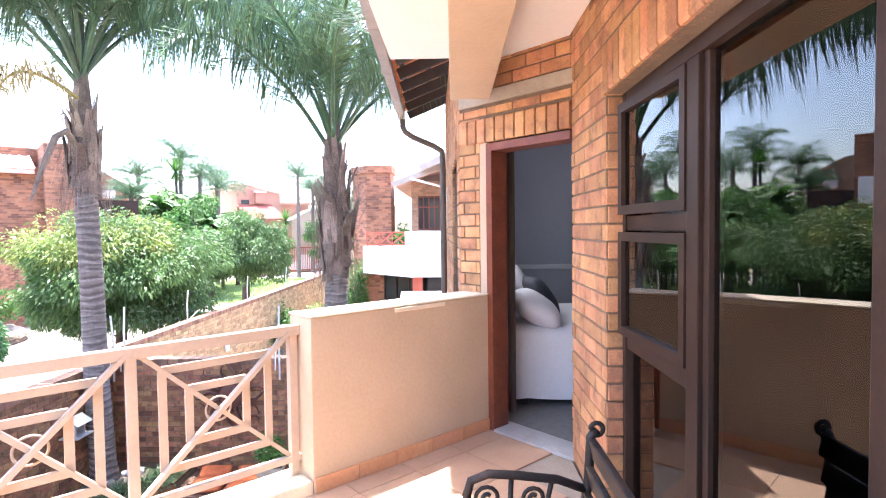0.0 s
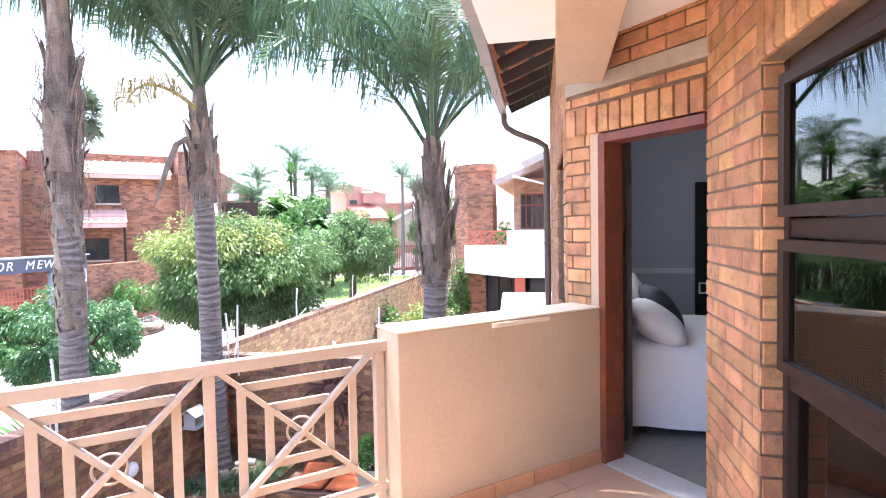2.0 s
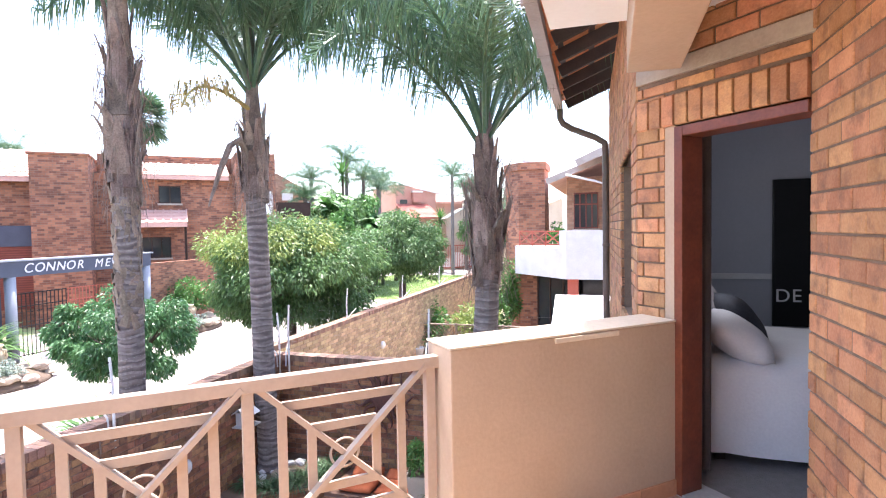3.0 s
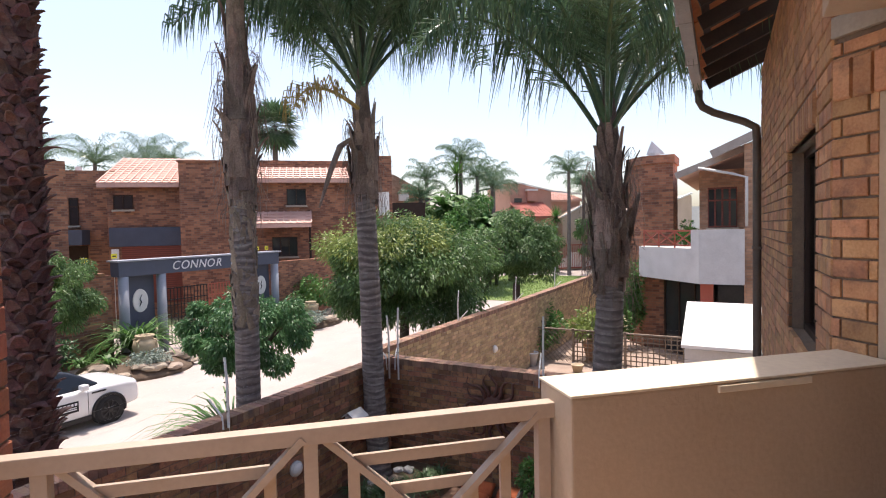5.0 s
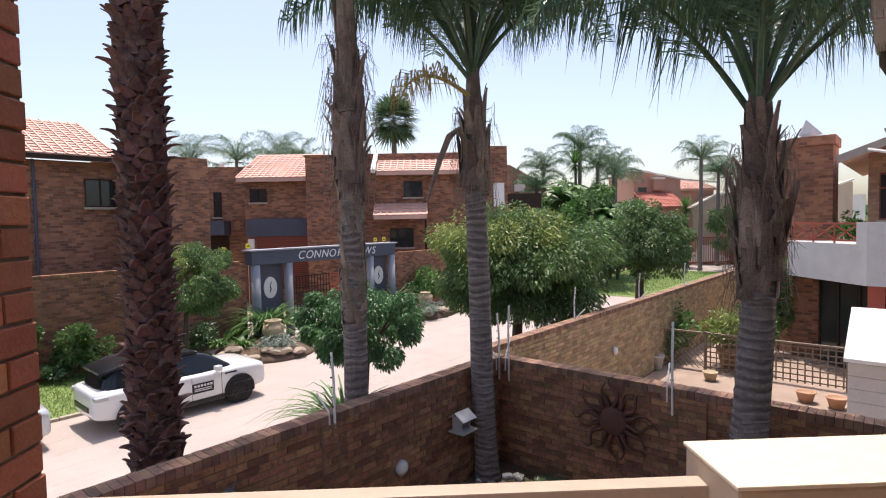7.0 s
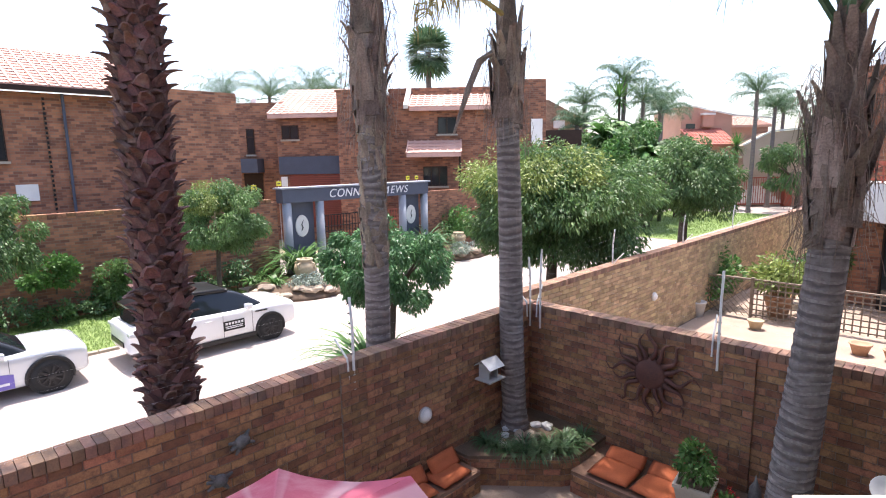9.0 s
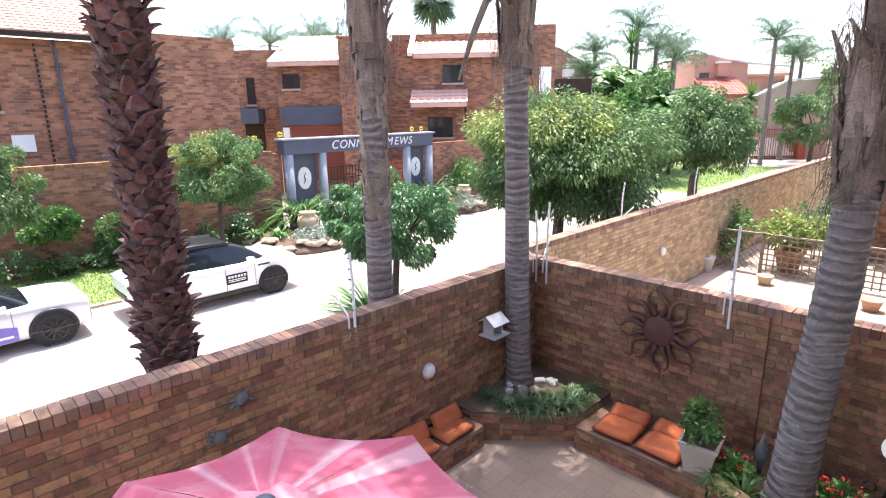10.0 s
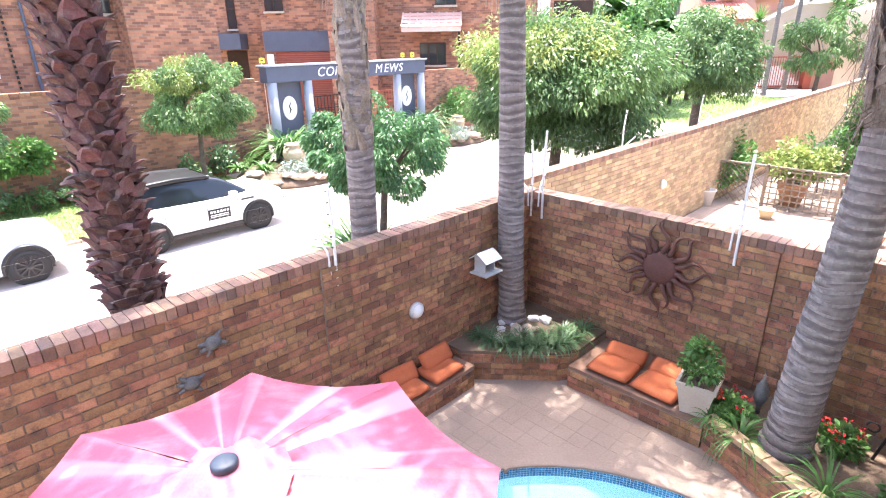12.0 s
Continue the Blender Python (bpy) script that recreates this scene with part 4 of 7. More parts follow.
cb = bmesh.new()
box(cb, 0.002, 0.083, -0.225, 0.012, 0, 0.105, bevel=0.005)
CAP_SRC = finish(cb, "cap_brick", CAP_B)
garden_wall("wall_garden_road", at(RU + 0.2, LV, 0, 180), RU + 0.2 + 0.6, (1.0, 6.5), (3.55,), "brown face brick garden wall along the road")
garden_wall("wall_garden_side", at(RU, -1.5, 0, 90), LV + 1.5, (2.0, 6.9), (4.1,), "brown face brick garden wall shared with the neighbour")
# wall along the road beyond, on the neighbour's side
w2 = structure("wall_neighbour_road", B(0, 30, -0.22, -0.011, G - 0.05, WT - 0.11), MORTAR_G, "sunlit brick wall running on along the road", place=at(39, 6.1, 0, 180))
lay_bricks(w2, Matrix.Translation((0, -0.011, 0)), 30, G, WT - 0.11, BRICK_T, near=(22, 26), base=G)
for i in range(290):
    part("cap_brick", CAP_SRC, CAP_B, w2, place=Matrix.Translation((29.9 - i * 0.085, 0, WT - 0.105)))
part("cap_run", B(0, 5.2, -0.225, 0.012, WT - 0.105, WT), CAP_B, w2)
# brick benches and the planter in the corner
bench = thing("corner_bench", at(0, 0, G), "low brick bench built along both garden walls", "bench")


def brick_block(parent, name, pts, z1, brick, cap, edges):
    """A built block: core, bricks on the seen edges, slab on top."""
    part(name, prism(bmesh.new(), pts, 0, z1 - 0.04), MORTAR_G, parent)
    cx, cy = sum(p[0] for p in pts) / len(pts), sum(p[1] for p in pts) / len(pts)
    part(name + "_top", prism(bmesh.new(), [(cx + (x - cx) * 1.004, cy + (y - cy) * 1.004) for x, y in pts], z1 - 0.04, z1), cap, parent)
    for i, j in edges:
        (xa, ya), (xb, yb) = pts[i], pts[j]
        ang = math.degrees(math.atan2(yb - ya, xb - xa))
        lay_bricks(parent, pose(xa, ya, 0, 0, 0, ang), math.hypot(xb - xa, yb - ya), 0, z1 - 0.045, brick, near=(0, 99), budget=110)


brick_block(bench, "seat_road", [(7.02, 5.60), (3.6, 5.60), (3.6, 5.12), (7.02, 5.12)], 0.30, BRICK_G, CAP_B, ((3, 2),))
brick_block(bench, "seat_side", [(8.76, 4.26), (7.84, 4.26), (7.84, 2.61), (8.76, 2.61)], 0.30, BRICK_G, CAP_B, ((2, 1),))
planter = thing("corner_planter", at(0, 0, G), "brick planter across the corner with stones and strap leaves", "planter")
brick_block(planter, "planter_body", [(8.76, 5.60), (7.03, 5.60), (7.03, 5.34), (7.28, 5.06), (7.84, 4.42), (8.08, 4.27), (8.76, 4.27)], 0.42, BRICK_G, SOIL, ((5, 4), (4, 3), (3, 2), (2, 1)))
bed = thing("raised_bed", at(0, 0, G), "raised brick flower bed with pale edging under the palm", "planter")
brick_block(bed, "bed_body", [(8.76, 2.60), (7.86, 2.60), (7.38, 1.55), (7.02, -0.2), (8.76, -0.2)], 0.36, BRICK_G, SOIL, ((3, 2), (2, 1)))
for (xa, ya), (xb, yb) in (((7.86, 2.60), (7.38, 1.55)), ((7.38, 1.55), (7.02, -0.2))):
    n = round(math.hypot(xb - xa, yb - ya) / 0.232)
    for i in range(n):
        m = pose(xa + (xb - xa) * i / n, ya + (yb - ya) * i / n, 0.36, 0, 0, math.degrees(math.atan2(yb - ya, xb - xa)))
        part("edge_brick", B(0.004, 0.225, -0.02, 0.11, -0.001, 0.06, bevel=0.006), BRICK_T, bed, "pale tan edging brick", place=m)


def cushion(place, sx, sy, label, lean=0):
    c = thing("bench_cushion", place, label, "cushion", "orange cushions on the corner bench")
    n = 9
    bm = bmesh.new()
    rows = []
    for s in (1, -1):
        g = [[None] * (n + 1) for _ in range(n + 1)]
        for i in range(n + 1):
            for j in range(n + 1):
                a, b = i / n * 2 - 1, j / n * 2 - 1
                puff = (max(0, (1 - a ** 4) * (1 - b ** 4))) ** 0.5
                dip = 0.02 * math.exp(-(a * a + b * b) * 9)
                x, y = a * sx / 2 * (1 - 0.03 * b * b), b * sy / 2 * (1 - 0.03 * a * a)
                z = 0.055 + s * (0.050 * puff - dip) + 0.006 * noise.noise((a * 3 + sx, b * 3, s))
                g[i][j] = bm.verts.new((x, y, z))
        for i in range(n):
            for j in range(n):
                bm.faces.new((g[i][j], g[i + 1][j], g[i + 1][j + 1], g[i][j + 1])[::s])
    bmesh.ops.remove_doubles(bm, verts=bm.verts, dist=0.004)
    part("cover", bm, ORANGE, c, smooth=True)
    part("button", lathe(bmesh.new(), [(0.018, 0.074), (0.016, 0.084), (0.004, 0.088)], 10), ORANGE, c)
    return c


for u, rz in ((6.62, 2), (6.02, -3)):
    cushion(at(u, 5.33, G + 0.295, rz), 0.54, 0.42, "faded orange canvas seat cushion on the brick bench")
    cushion(at(u + 0.06, 5.50, G + 0.41, rz) @ pose(0, 0, 0, 52), 0.52, 0.24, "orange canvas back cushion leaning on the wall")
for v, rz in ((3.80, 2), (3.22, -3)):
    cushion(at(8.13, v, G + 0.295, rz), 0.50, 0.54, "faded orange canvas seat cushion on the brick bench")
    cushion(at(8.46, v, G + 0.36, rz + 90) @ pose(0, 0, 0, -32), 0.52, 0.24, "orange canvas back cushion leaning on the seat")

# square pot with a small tree
pot = thing("square_planter_pot", at(8.05, 2.78, G + 0.30, 8) @ Matrix.Scale(0.80, 4), "square greige plant pot on the brick bench", "pot")
bm = bmesh.new()
ringz = [(0.16, 0.0), (0.235, 0.44), (0.255, 0.44), (0.255, 0.49), (0.215, 0.49), (0.205, 0.43)]
loft(bm, [[(sx * r, sy * r, z) for sx, sy in ((-1, -1), (1, -1), (1, 1), (-1, 1))] for r, z in ringz])
part("pot_body", bm, POT, pot)
part("soil", B(-0.2, 0.2, -0.2, 0.2, 0.40, 0.445), SOIL, pot)

# ---- plants ----
def leaf_cloud(n, place_fn, size, m, name="leaves", droop=0.4, slim=0.24, seed=1):
    """Many single folded leaves; place_fn gives points and outward directions as arrays."""
    r = np.random.default_rng(seed)
    p, d = place_fn(n, r)
    d = d + r.normal(0, 0.55, d.shape)
    d[:, 2] -= droop
    d /= np.linalg.norm(d, axis=1)[:, None] + 1e-9
    side = np.cross(d, r.normal(0, 1, d.shape))
    side /= np.linalg.norm(side, axis=1)[:, None] + 1e-9
    up = np.cross(side, d)
    s = size * r.uniform(0.6, 1.25, (n, 1))
    v = np.empty((n, 4, 3))
    v[:, 0] = p
    v[:, 1] = p + d * s * 0.5 + side * s * slim - up * s * 0.06
    v[:, 2] = p + d * s - np.array([0, 0, 1]) * s * 0.15
    v[:, 3] = p + d * s * 0.5 - side * s * slim - up * s * 0.06
    me = bpy.data.meshes.new(name)
    me.vertices.add(4 * n)
    me.vertices.foreach_set("co", v.reshape(-1))
    me.loops.add(4 * n)
    me.loops.foreach_set("vertex_index", np.arange(4 * n, dtype=np.int32))
    me.polygons.add(n)
    me.polygons.foreach_set("loop_start", np.arange(0, 4 * n, 4, dtype=np.int32))
    me.polygons.foreach_set("loop_total", np.full(n, 4, dtype=np.int32))
    me.update(calc_edges=True)
    me.materials.append(m)
    return me


def clumps(rx, ry, rz, k, seed, low=-0.75, spread=0.34, hollow=0.55):
    """A crown as many clumps round an uneven ellipsoid."""
    g = np.random.default_rng(seed)
    c = g.normal(0, 1, (k, 3))
    c /= np.linalg.norm(c, axis=1)[:, None]
    c[:, 2] = np.where(c[:, 2] < low, low + 0.3 * g.random(k), c[:, 2])
    rad = g.uniform(hollow, 1.0, (k, 1)) * g.uniform(0.78, 1.16, (k, 1))
    c = c * rad
    size = g.uniform(0.6, 1.25, k) * spread

    def fn(n, r):
        i = r.integers(0, k, n)
        o = r.normal(0, 1, (n, 3))
        o /= np.linalg.norm(o, axis=1)[:, None]
        q = c[i] + o * size[i][:, None] * r.uniform(0.35, 1.0, (n, 1)) ** 0.5
        return q * np.array([rx, ry, rz]), o * 0.8 + c[i] * 0.6
    return fn


def limbs(trunk_top, base_r, tips, seed):
    """A trunk with limbs that taper out to points of the crown."""
    g = random.Random(seed)
    bm = bmesh.new()
    t = Vector(trunk_top)
    tube(bm, [(0, 0, -0.05), (g.uniform(-.04, .04), g.uniform(-.04, .04), t.z * 0.5), t], [base_r * 1.25, base_r, base_r * 0.85], 9)
    for tip in tips:
        tip = Vector(tip)
        mid = t.lerp(tip, 0.5) + Vector((g.uniform(-.1, .1), g.uniform(-.1, .1), 0.08)) * (tip - t).length * 0.5
        tube(bm, [t - Vector((0, 0, base_r)), mid, tip], [base_r * 0.6, base_r * 0.35, base_r * 0.12], 6)
    return bm


def shade_tree(place, rx, ry, rz, height, label, seed, leaves=9000, leaf=0.13, m=LEAF_T, trunk_r=0.1, group="", k=60, top=None):
    t = thing("tree", place, label, "tree", group)
    g = random.Random(seed)
    cz = height - rz
    tips = [(rx * 0.7 * math.cos(a), ry * 0.7 * math.sin(a), cz + rz * g.uniform(-0.2, 0.5)) for a in (2 * math.pi * (i + g.random() * 0.5) / 7 for i in range(7))]
    part("trunk", limbs((0.05, 0.02, max(0.5, cz - rz * 0.55)), trunk_r, tips, seed), BARK, t, "dark bark trunk with forked limbs", smooth=True)
    cr = part("crown", leaf_cloud(leaves, clumps(rx, ry, rz, k, seed, low=-0.72, spread=0.25, hollow=0.66), leaf, m, seed=seed, droop=1.15, slim=0.17), m, t, place=Matrix.Translation((0, 0, cz)))
    if top:
        part("young_growth", leaf_cloud(leaves // 4, clumps(rx * 0.86, ry * 0.86, rz * 0.8, k // 2, seed + 3, low=0.35, spread=0.25), leaf * 0.9, top, seed=seed + 5, droop=0.8, slim=0.17), top, t, "yellow green young growth", place=Matrix.Translation((-0.22 * rx, -0.1 * ry, cz + rz * 0.2)))
    return t


def frond_mesh(length, lift, sag, leaflet, pairs, m, seed, hang=1.0, twist=0.0, name="frond", bare=0.26):
    """A feather frond in the x-z plane: a stalk that arches and droops, two ranks of hanging leaflets."""
    g = random.Random(seed)
    bm = bmesh.new()
    pts = []
    n = 14
    x = z = 0.0
    ang = lift
    for i in range(n + 1):
        pts.append(Vector((x, twist * x * x * 0.08, z)))
        step = length / n
        x += math.cos(ang) * step
        z += math.sin(ang) * step
        ang -= sag / n * (0.15 + 2.0 * (i / n) ** 1.3)
    tube(bm, pts, [0.035 * (1 - 0.85 * i / n) + 0.004 for i in range(n + 1)], 5)
    for i in range(pairs):
        f = bare + (0.99 - bare) * (i + g.random() * 0.6) / pairs
        k = min(int(f * n), n - 1)
        p = pts[k].lerp(pts[k + 1], f * n - k)
        d = (pts[k + 1] - pts[k]).normalized()
        ln_ = leaflet * (0.45 + 0.75 * math.sin(math.pi * min(1, 0.12 + 0.83 * f))) * g.uniform(0.75, 1.15)
        for s in (1, -1):
            out = (Vector((0, s, 0)) * g.uniform(0.5, 0.85) + d * g.uniform(0.25, 0.65) + Vector((0, 0, g.uniform(-0.1, 0.45)))).normalized()
            mid = p + out * ln_ * 0.42
            tip = mid + (out * (1 - 0.72 * hang) + Vector((g.uniform(-.12, .12), g.uniform(-.12, .12), -1.0 * hang))).normalized() * ln_ * 0.62
            wd = d * 0.0125
            a, b = bm.verts.new(p - wd * 0.6), bm.verts.new(p + wd * 0.6)
            c, e = bm.verts.new(mid + wd), bm.verts.new(mid - wd)
            q = bm.verts.new(tip)
            bm.faces.new((a, b, c, e))
            bm.faces.new((e, c, q))
    d = bpy.data.meshes.new(name)
    bm.to_mesh(d)
    bm.free()
    d.materials.append(m)
    return d


def ringed_trunk(h, r0, r1, lean=(0, 0), gap=0.105, seed=1, flare=1.16, n=16):
    """A palm stem with leaf-scar rings."""
    g = random.Random(seed)
    rings = []
    z = 0.0
    while z < h:
        f = z / h
        r = r0 + (r1 - r0) * f
        r *= 1 + (flare - 1) * max(0, 1 - z / 0.35) ** 2
        step = gap * g.uniform(0.75, 1.25)
        for dz, k in ((0.0, 1.0), (step * 0.55, 1.012), (step * 0.85, 1.026), (step * 0.97, 0.99)):
            ox, oy = lean[0] * f + 0.012 * math.sin(z * 2 + seed), lean[1] * f + 0.012 * math.cos(z * 1.7 + seed)
            tilt = 0.03 * math.sin(z * 5 + seed)
            rings.append([(ox + r * k * math.cos(a), oy + r * k * math.sin(a), z + dz + tilt * math.cos(a + z) + 0.008 * math.sin(3 * a + z * 9)) for a in (2 * math.pi * i / n for i in range(n))])
        z += step
    return loft(bmesh.new(), rings)


def boot_mesh(length, width, thick, curve, m, name="leaf_base"):
    """A dead leaf base: a stiff, tapering, curved scale; base at the origin, runs up z, bows out along x."""
    rings = []
    for i in range(6):
        f = i / 5
        wd = width * (1 - 0.72 * f ** 1.4)
        th = thick * (1 - 0.6 * f)
        x, z = curve * f * f * length, length * f * (1 - 0.25 * curve * f)
        rings.append([(x + th, -wd * 0.35, z), (x + th, wd * 0.35, z), (x - th * 0.3, wd * 0.5, z), (x - th * 0.8, 0, z), (x - th * 0.3, -wd * 0.5, z)])
    return finish(loft(bmesh.new(), rings), name, m)


def queen_palm(place, h, r0, r1, lean, boots, crown, label, seed, fronds=16, boot_r=1.5, flen=3.5, rise=0.0, scars=None):
    """h: stem height up to the leaf bases; boots: length of the sheathed part; crown: whether it shows its leaves."""
    g = random.Random(seed)
    p = thing("palm_tree", place, label, "palm tree", "garden palms")
    ob = part("trunk", ringed_trunk(h, r0, r1, lean, seed=seed), TRUNK, p, "grey ringed palm stem", smooth=False)
    ob.data.materials.append(TRUNK_L)
    for q in ob.data.polygons:
        if len(q.vertices) == 4 and q.index // 16 % 4 == 1:
            q.material_index = 1
    if scars:
        kinds = [boot_mesh(0.20, 0.15, 0.014, 0.03, SCAR, "leaf_scar"), boot_mesh(0.14, 0.19, 0.012, 0.02, SCAR, "leaf_scar"), boot_mesh(0.26, 0.11, 0.016, 0.05, SCAR, "leaf_scar")]
        ns = int((scars[1] - scars[0]) * 46)
        for i in range(ns):
            z, a = scars[0] + (scars[1] - scars[0]) * i / ns, i * 2.399 + g.uniform(-0.3, 0.3)
            rr = (r0 + (r1 - r0) * z / h) * 0.985
            part("leaf_scar", kinds[g.randrange(3)], SCAR, p, place=Matrix.Translation((lean[0] * z / h + rr * math.cos(a), lean[1] * z / h + rr * math.sin(a), z)) @ pose(0, 0, 0, g.uniform(-25, 25), g.uniform(-3, 5), math.degrees(a)))
    tip = Vector((lean[0], lean[1], h))
    part("core", tube(bmesh.new(), [tip - Vector((0, 0, 0.1)), tip + Vector((0, 0, boots * 0.45)), tip + Vector((0, 0, boots)), tip + Vector((0, 0, boots + rise + 0.1))], [r1 * 1.05, r1 * 1.25, r1 * 0.8, r1 * 0.5], 12), BOOT, p)
    kinds = [boot_mesh(0.66, 0.25, 0.02, 0.03, BOOT), boot_mesh(0.82, 0.17, 0.018, 0.12, BOOT), boot_mesh(0.44, 0.19, 0.022, 0.34, BOOT)]
    nb = int(boots * 27)
    for i in range(nb):
        f = i / nb
        a = i * 2.399
        rr = r1 * (1.0 + (boot_r - 1) * math.sin(math.pi * min(1, f * 1.1)) * 0.8 - 0.3 * f * f)
        ob = part("leaf_base", kinds[g.choice((0, 0, 1, 2) if f > 0.15 else (0, 0, 0))], BOOT, p)
        ob.matrix_basis = Matrix.Translation((tip.x + rr * math.cos(a), tip.y + rr * math.sin(a), tip.z - 0.12 + f * boots * 0.95)) @ pose(0, 0, 0, g.uniform(-9, 9), g.uniform(-6, 4) if i % 6 else g.uniform(4, 15), math.degrees(a)) @ Matrix.Scale(g.uniform(0.7, 1.2) * (1.0 - 0.25 * f), 4)
    fb = bmesh.new()
    for i in range(int(boots * 150)):
        a, z, rr = g.uniform(0, 6.283), g.uniform(-0.15, boots * 0.9), r1 * g.uniform(1.1, 1.1 + boot_r * 0.35)
        o = tip + Vector((rr * math.cos(a), rr * math.sin(a), z))
        d = Vector((math.cos(a + g.uniform(-.9, .9)), math.sin(a + g.uniform(-.9, .9)), 0))
        tube(fb, [o, o + d * g.uniform(0.04, 0.12) + Vector((0, 0, g.uniform(-0.1, 0.15))), o + d * g.uniform(0.05, 0.22) + Vector((0, 0, g.uniform(-0.5, -0.05)))], [0.005, 0.004, 0.002], 3, False)
    tagged(part("fibre_mat", fb, BOOT, p, "ragged brown fibres"), kind="stuff")
    if crown:
        kinds = [frond_mesh(flen * 1.0, 1.12, 2.4, 0.95, 105, PALM_L, seed + 1), frond_mesh(flen * 0.95, 0.92, 2.3, 0.92, 100, PALM_L, seed + 2, twist=0.6),
                 frond_mesh(flen * 1.05, 1.28, 2.7, 0.95, 110, PALM_L, seed + 3, twist=-0.5), frond_mesh(flen * 0.95, 1.46, 1.7, 0.65, 95, PALM_L, seed + 4)]
        for i in range(fronds):
            a = i * 137.5 + g.uniform(-15, 15)
            kd = kinds[i % 3] if i < fronds * 0.75 else kinds[3]
            part("frond", kd, PALM_L, p, place=Matrix.Translation(tip + Vector((0, 0, rise + boots * (0.72 + 0.25 * i / fronds)))) @ pose(0, 0, 0, g.uniform(-8, 8), g.uniform(-10, 6), a))
        part("spear_leaf", tube(bmesh.new(), [tip + Vector((0, 0, rise + boots * 0.8)), tip + Vector((0.03, 0.02, rise + boots + 0.8)), tip + Vector((0.1, 0.0, rise + boots + 1.9))], [0.09, 0.05, 0.01], 8), RACHIS, p)
    return p, tip


# the palm in the corner planter
palm_c, tip_c = queen_palm(at(8.14, 5.42, G + 0.40), 4.45, 0.18, 0.15, (-0.17, 0.0), 1.3, True, "tall queen palm with a ringed grey stem in the corner planter", 3, fronds=25, boot_r=1.35, rise=0.55)
part("dry_frond", frond_mesh(1.5, 0.55, 1.9, 0.6, 40, PALM_DRY, 8, name="dry_frond"), PALM_DRY, palm_c, "yellowed dry frond", place=Matrix.Translation(tip_c + Vector((-0.08, 0, 1.32))) @ pose(0, 0, 0, 0, 12, 176))
part("dead_stalk", tube(bmesh.new(), [tip_c + Vector((-0.12, 0.02, 0.6)), tip_c + Vector((-0.32, 0.03, 0.82)), tip_c + Vector((-0.52, 0.04, 0.7)), tip_c + Vector((-0.72, 0.05, 0.35)), tip_c + Vector((-0.98, 0.06, -0.2))], [0.05, 0.05, 0.05, 0.045, 0.015], 6), BOOT, palm_c, "brown hanging dead stalk")
# the palm in the raised bed
queen_palm(at(7.97, 1.88, G + 0.34), 3.2, 0.205, 0.165, (0.2, -0.12), 1.8, True, "stout queen palm with shaggy leaf bases in the raised bed", 5, fronds=21, boot_r=1.42, flen=3.5, rise=0.45)
# the palm on the verge behind the wall, its crown out of sight overhead
queen_palm(at(6.22, 6.14, G), 4.75, 0.165, 0.15, (0.0, 0.0), 2.3, True, "queen palm with broken leaf bases outside the garden wall", 9, fronds=18, boot_r=1.35, rise=1.5, scars=(3.0, 4.7))


def date_palm(place, h, r, seed):
    g = random.Random(seed)
    p = thing("date_palm", place, "date palm stem clad in dark red leaf stubs outside the wall", "palm tree", "garden palms")
    part("core", tube(bmesh.new(), [(0, 0, 0), (0, 0, h)], [r * 1.0, r * 0.82], 14), BOOT_R, p)
    src = [boot_mesh(0.15, 0.17, 0.035, 0.35, BOOT_R, "boot"), boot_mesh(0.17, 0.15, 0.03, 0.6, BOOT_R, "boot"), boot_mesh(0.13, 0.19, 0.04, 0.25, BOOT_R, "boot"), boot_mesh(0.12, 0.16, 0.04, 0.75, BOOT_R, "boot")]
    n, made = 900, 0
    verts, faces = [], []
    for i in range(n):
        z = 0.05 + (h - 0.1) * i / n
        rr = r * (1.0 - 0.18 * z / h)
        a = i * 2.399
        m = Matrix.Translation((rr * 0.95 * math.cos(a), rr * 0.95 * math.sin(a), z)) @ pose(0, 0, 0, g.uniform(-18, 18), g.uniform(0, 22) if i % 4 else g.uniform(18, 42), math.degrees(a) + g.uniform(-12, 12)) @ Matrix.Scale(g.uniform(0.8, 1.2), 4)
        me = src[g.randrange(4)]
        if 1.6 < z < 7.2 and i % 2 and made < 300:
            made += 1
            part("boot", me, BOOT_R, p, place=m)
        else:
            k = len(verts)
            verts += [m @ v.co for v in me.vertices]
            faces += [tuple(k + q for q in f.vertices) for f in me.polygons]
    tagged(part("stub_cladding", mesh("stub_cladding", verts, faces, BOOT_R), BOOT_R, p), kind="stuff")
    kinds = [frond_mesh(3.6, 1.0, 1.5, 0.5, 64, PALM_L, seed, 0.35, bare=0.14), frond_mesh(3.4, 0.6, 1.5, 0.5, 64, PALM_L, seed + 1, 0.35, bare=0.14)]
    for i in range(17):
        part("frond", kinds[i % 2], PALM_L, p, place=Matrix.Translation((0, 0, h - 0.1)) @ pose(0, 0, 0, 0, g.uniform(-12, 18), i * 137.5))
    return p


date_palm(at(3.82, 6.56, G), 9.3, 0.215, 4)


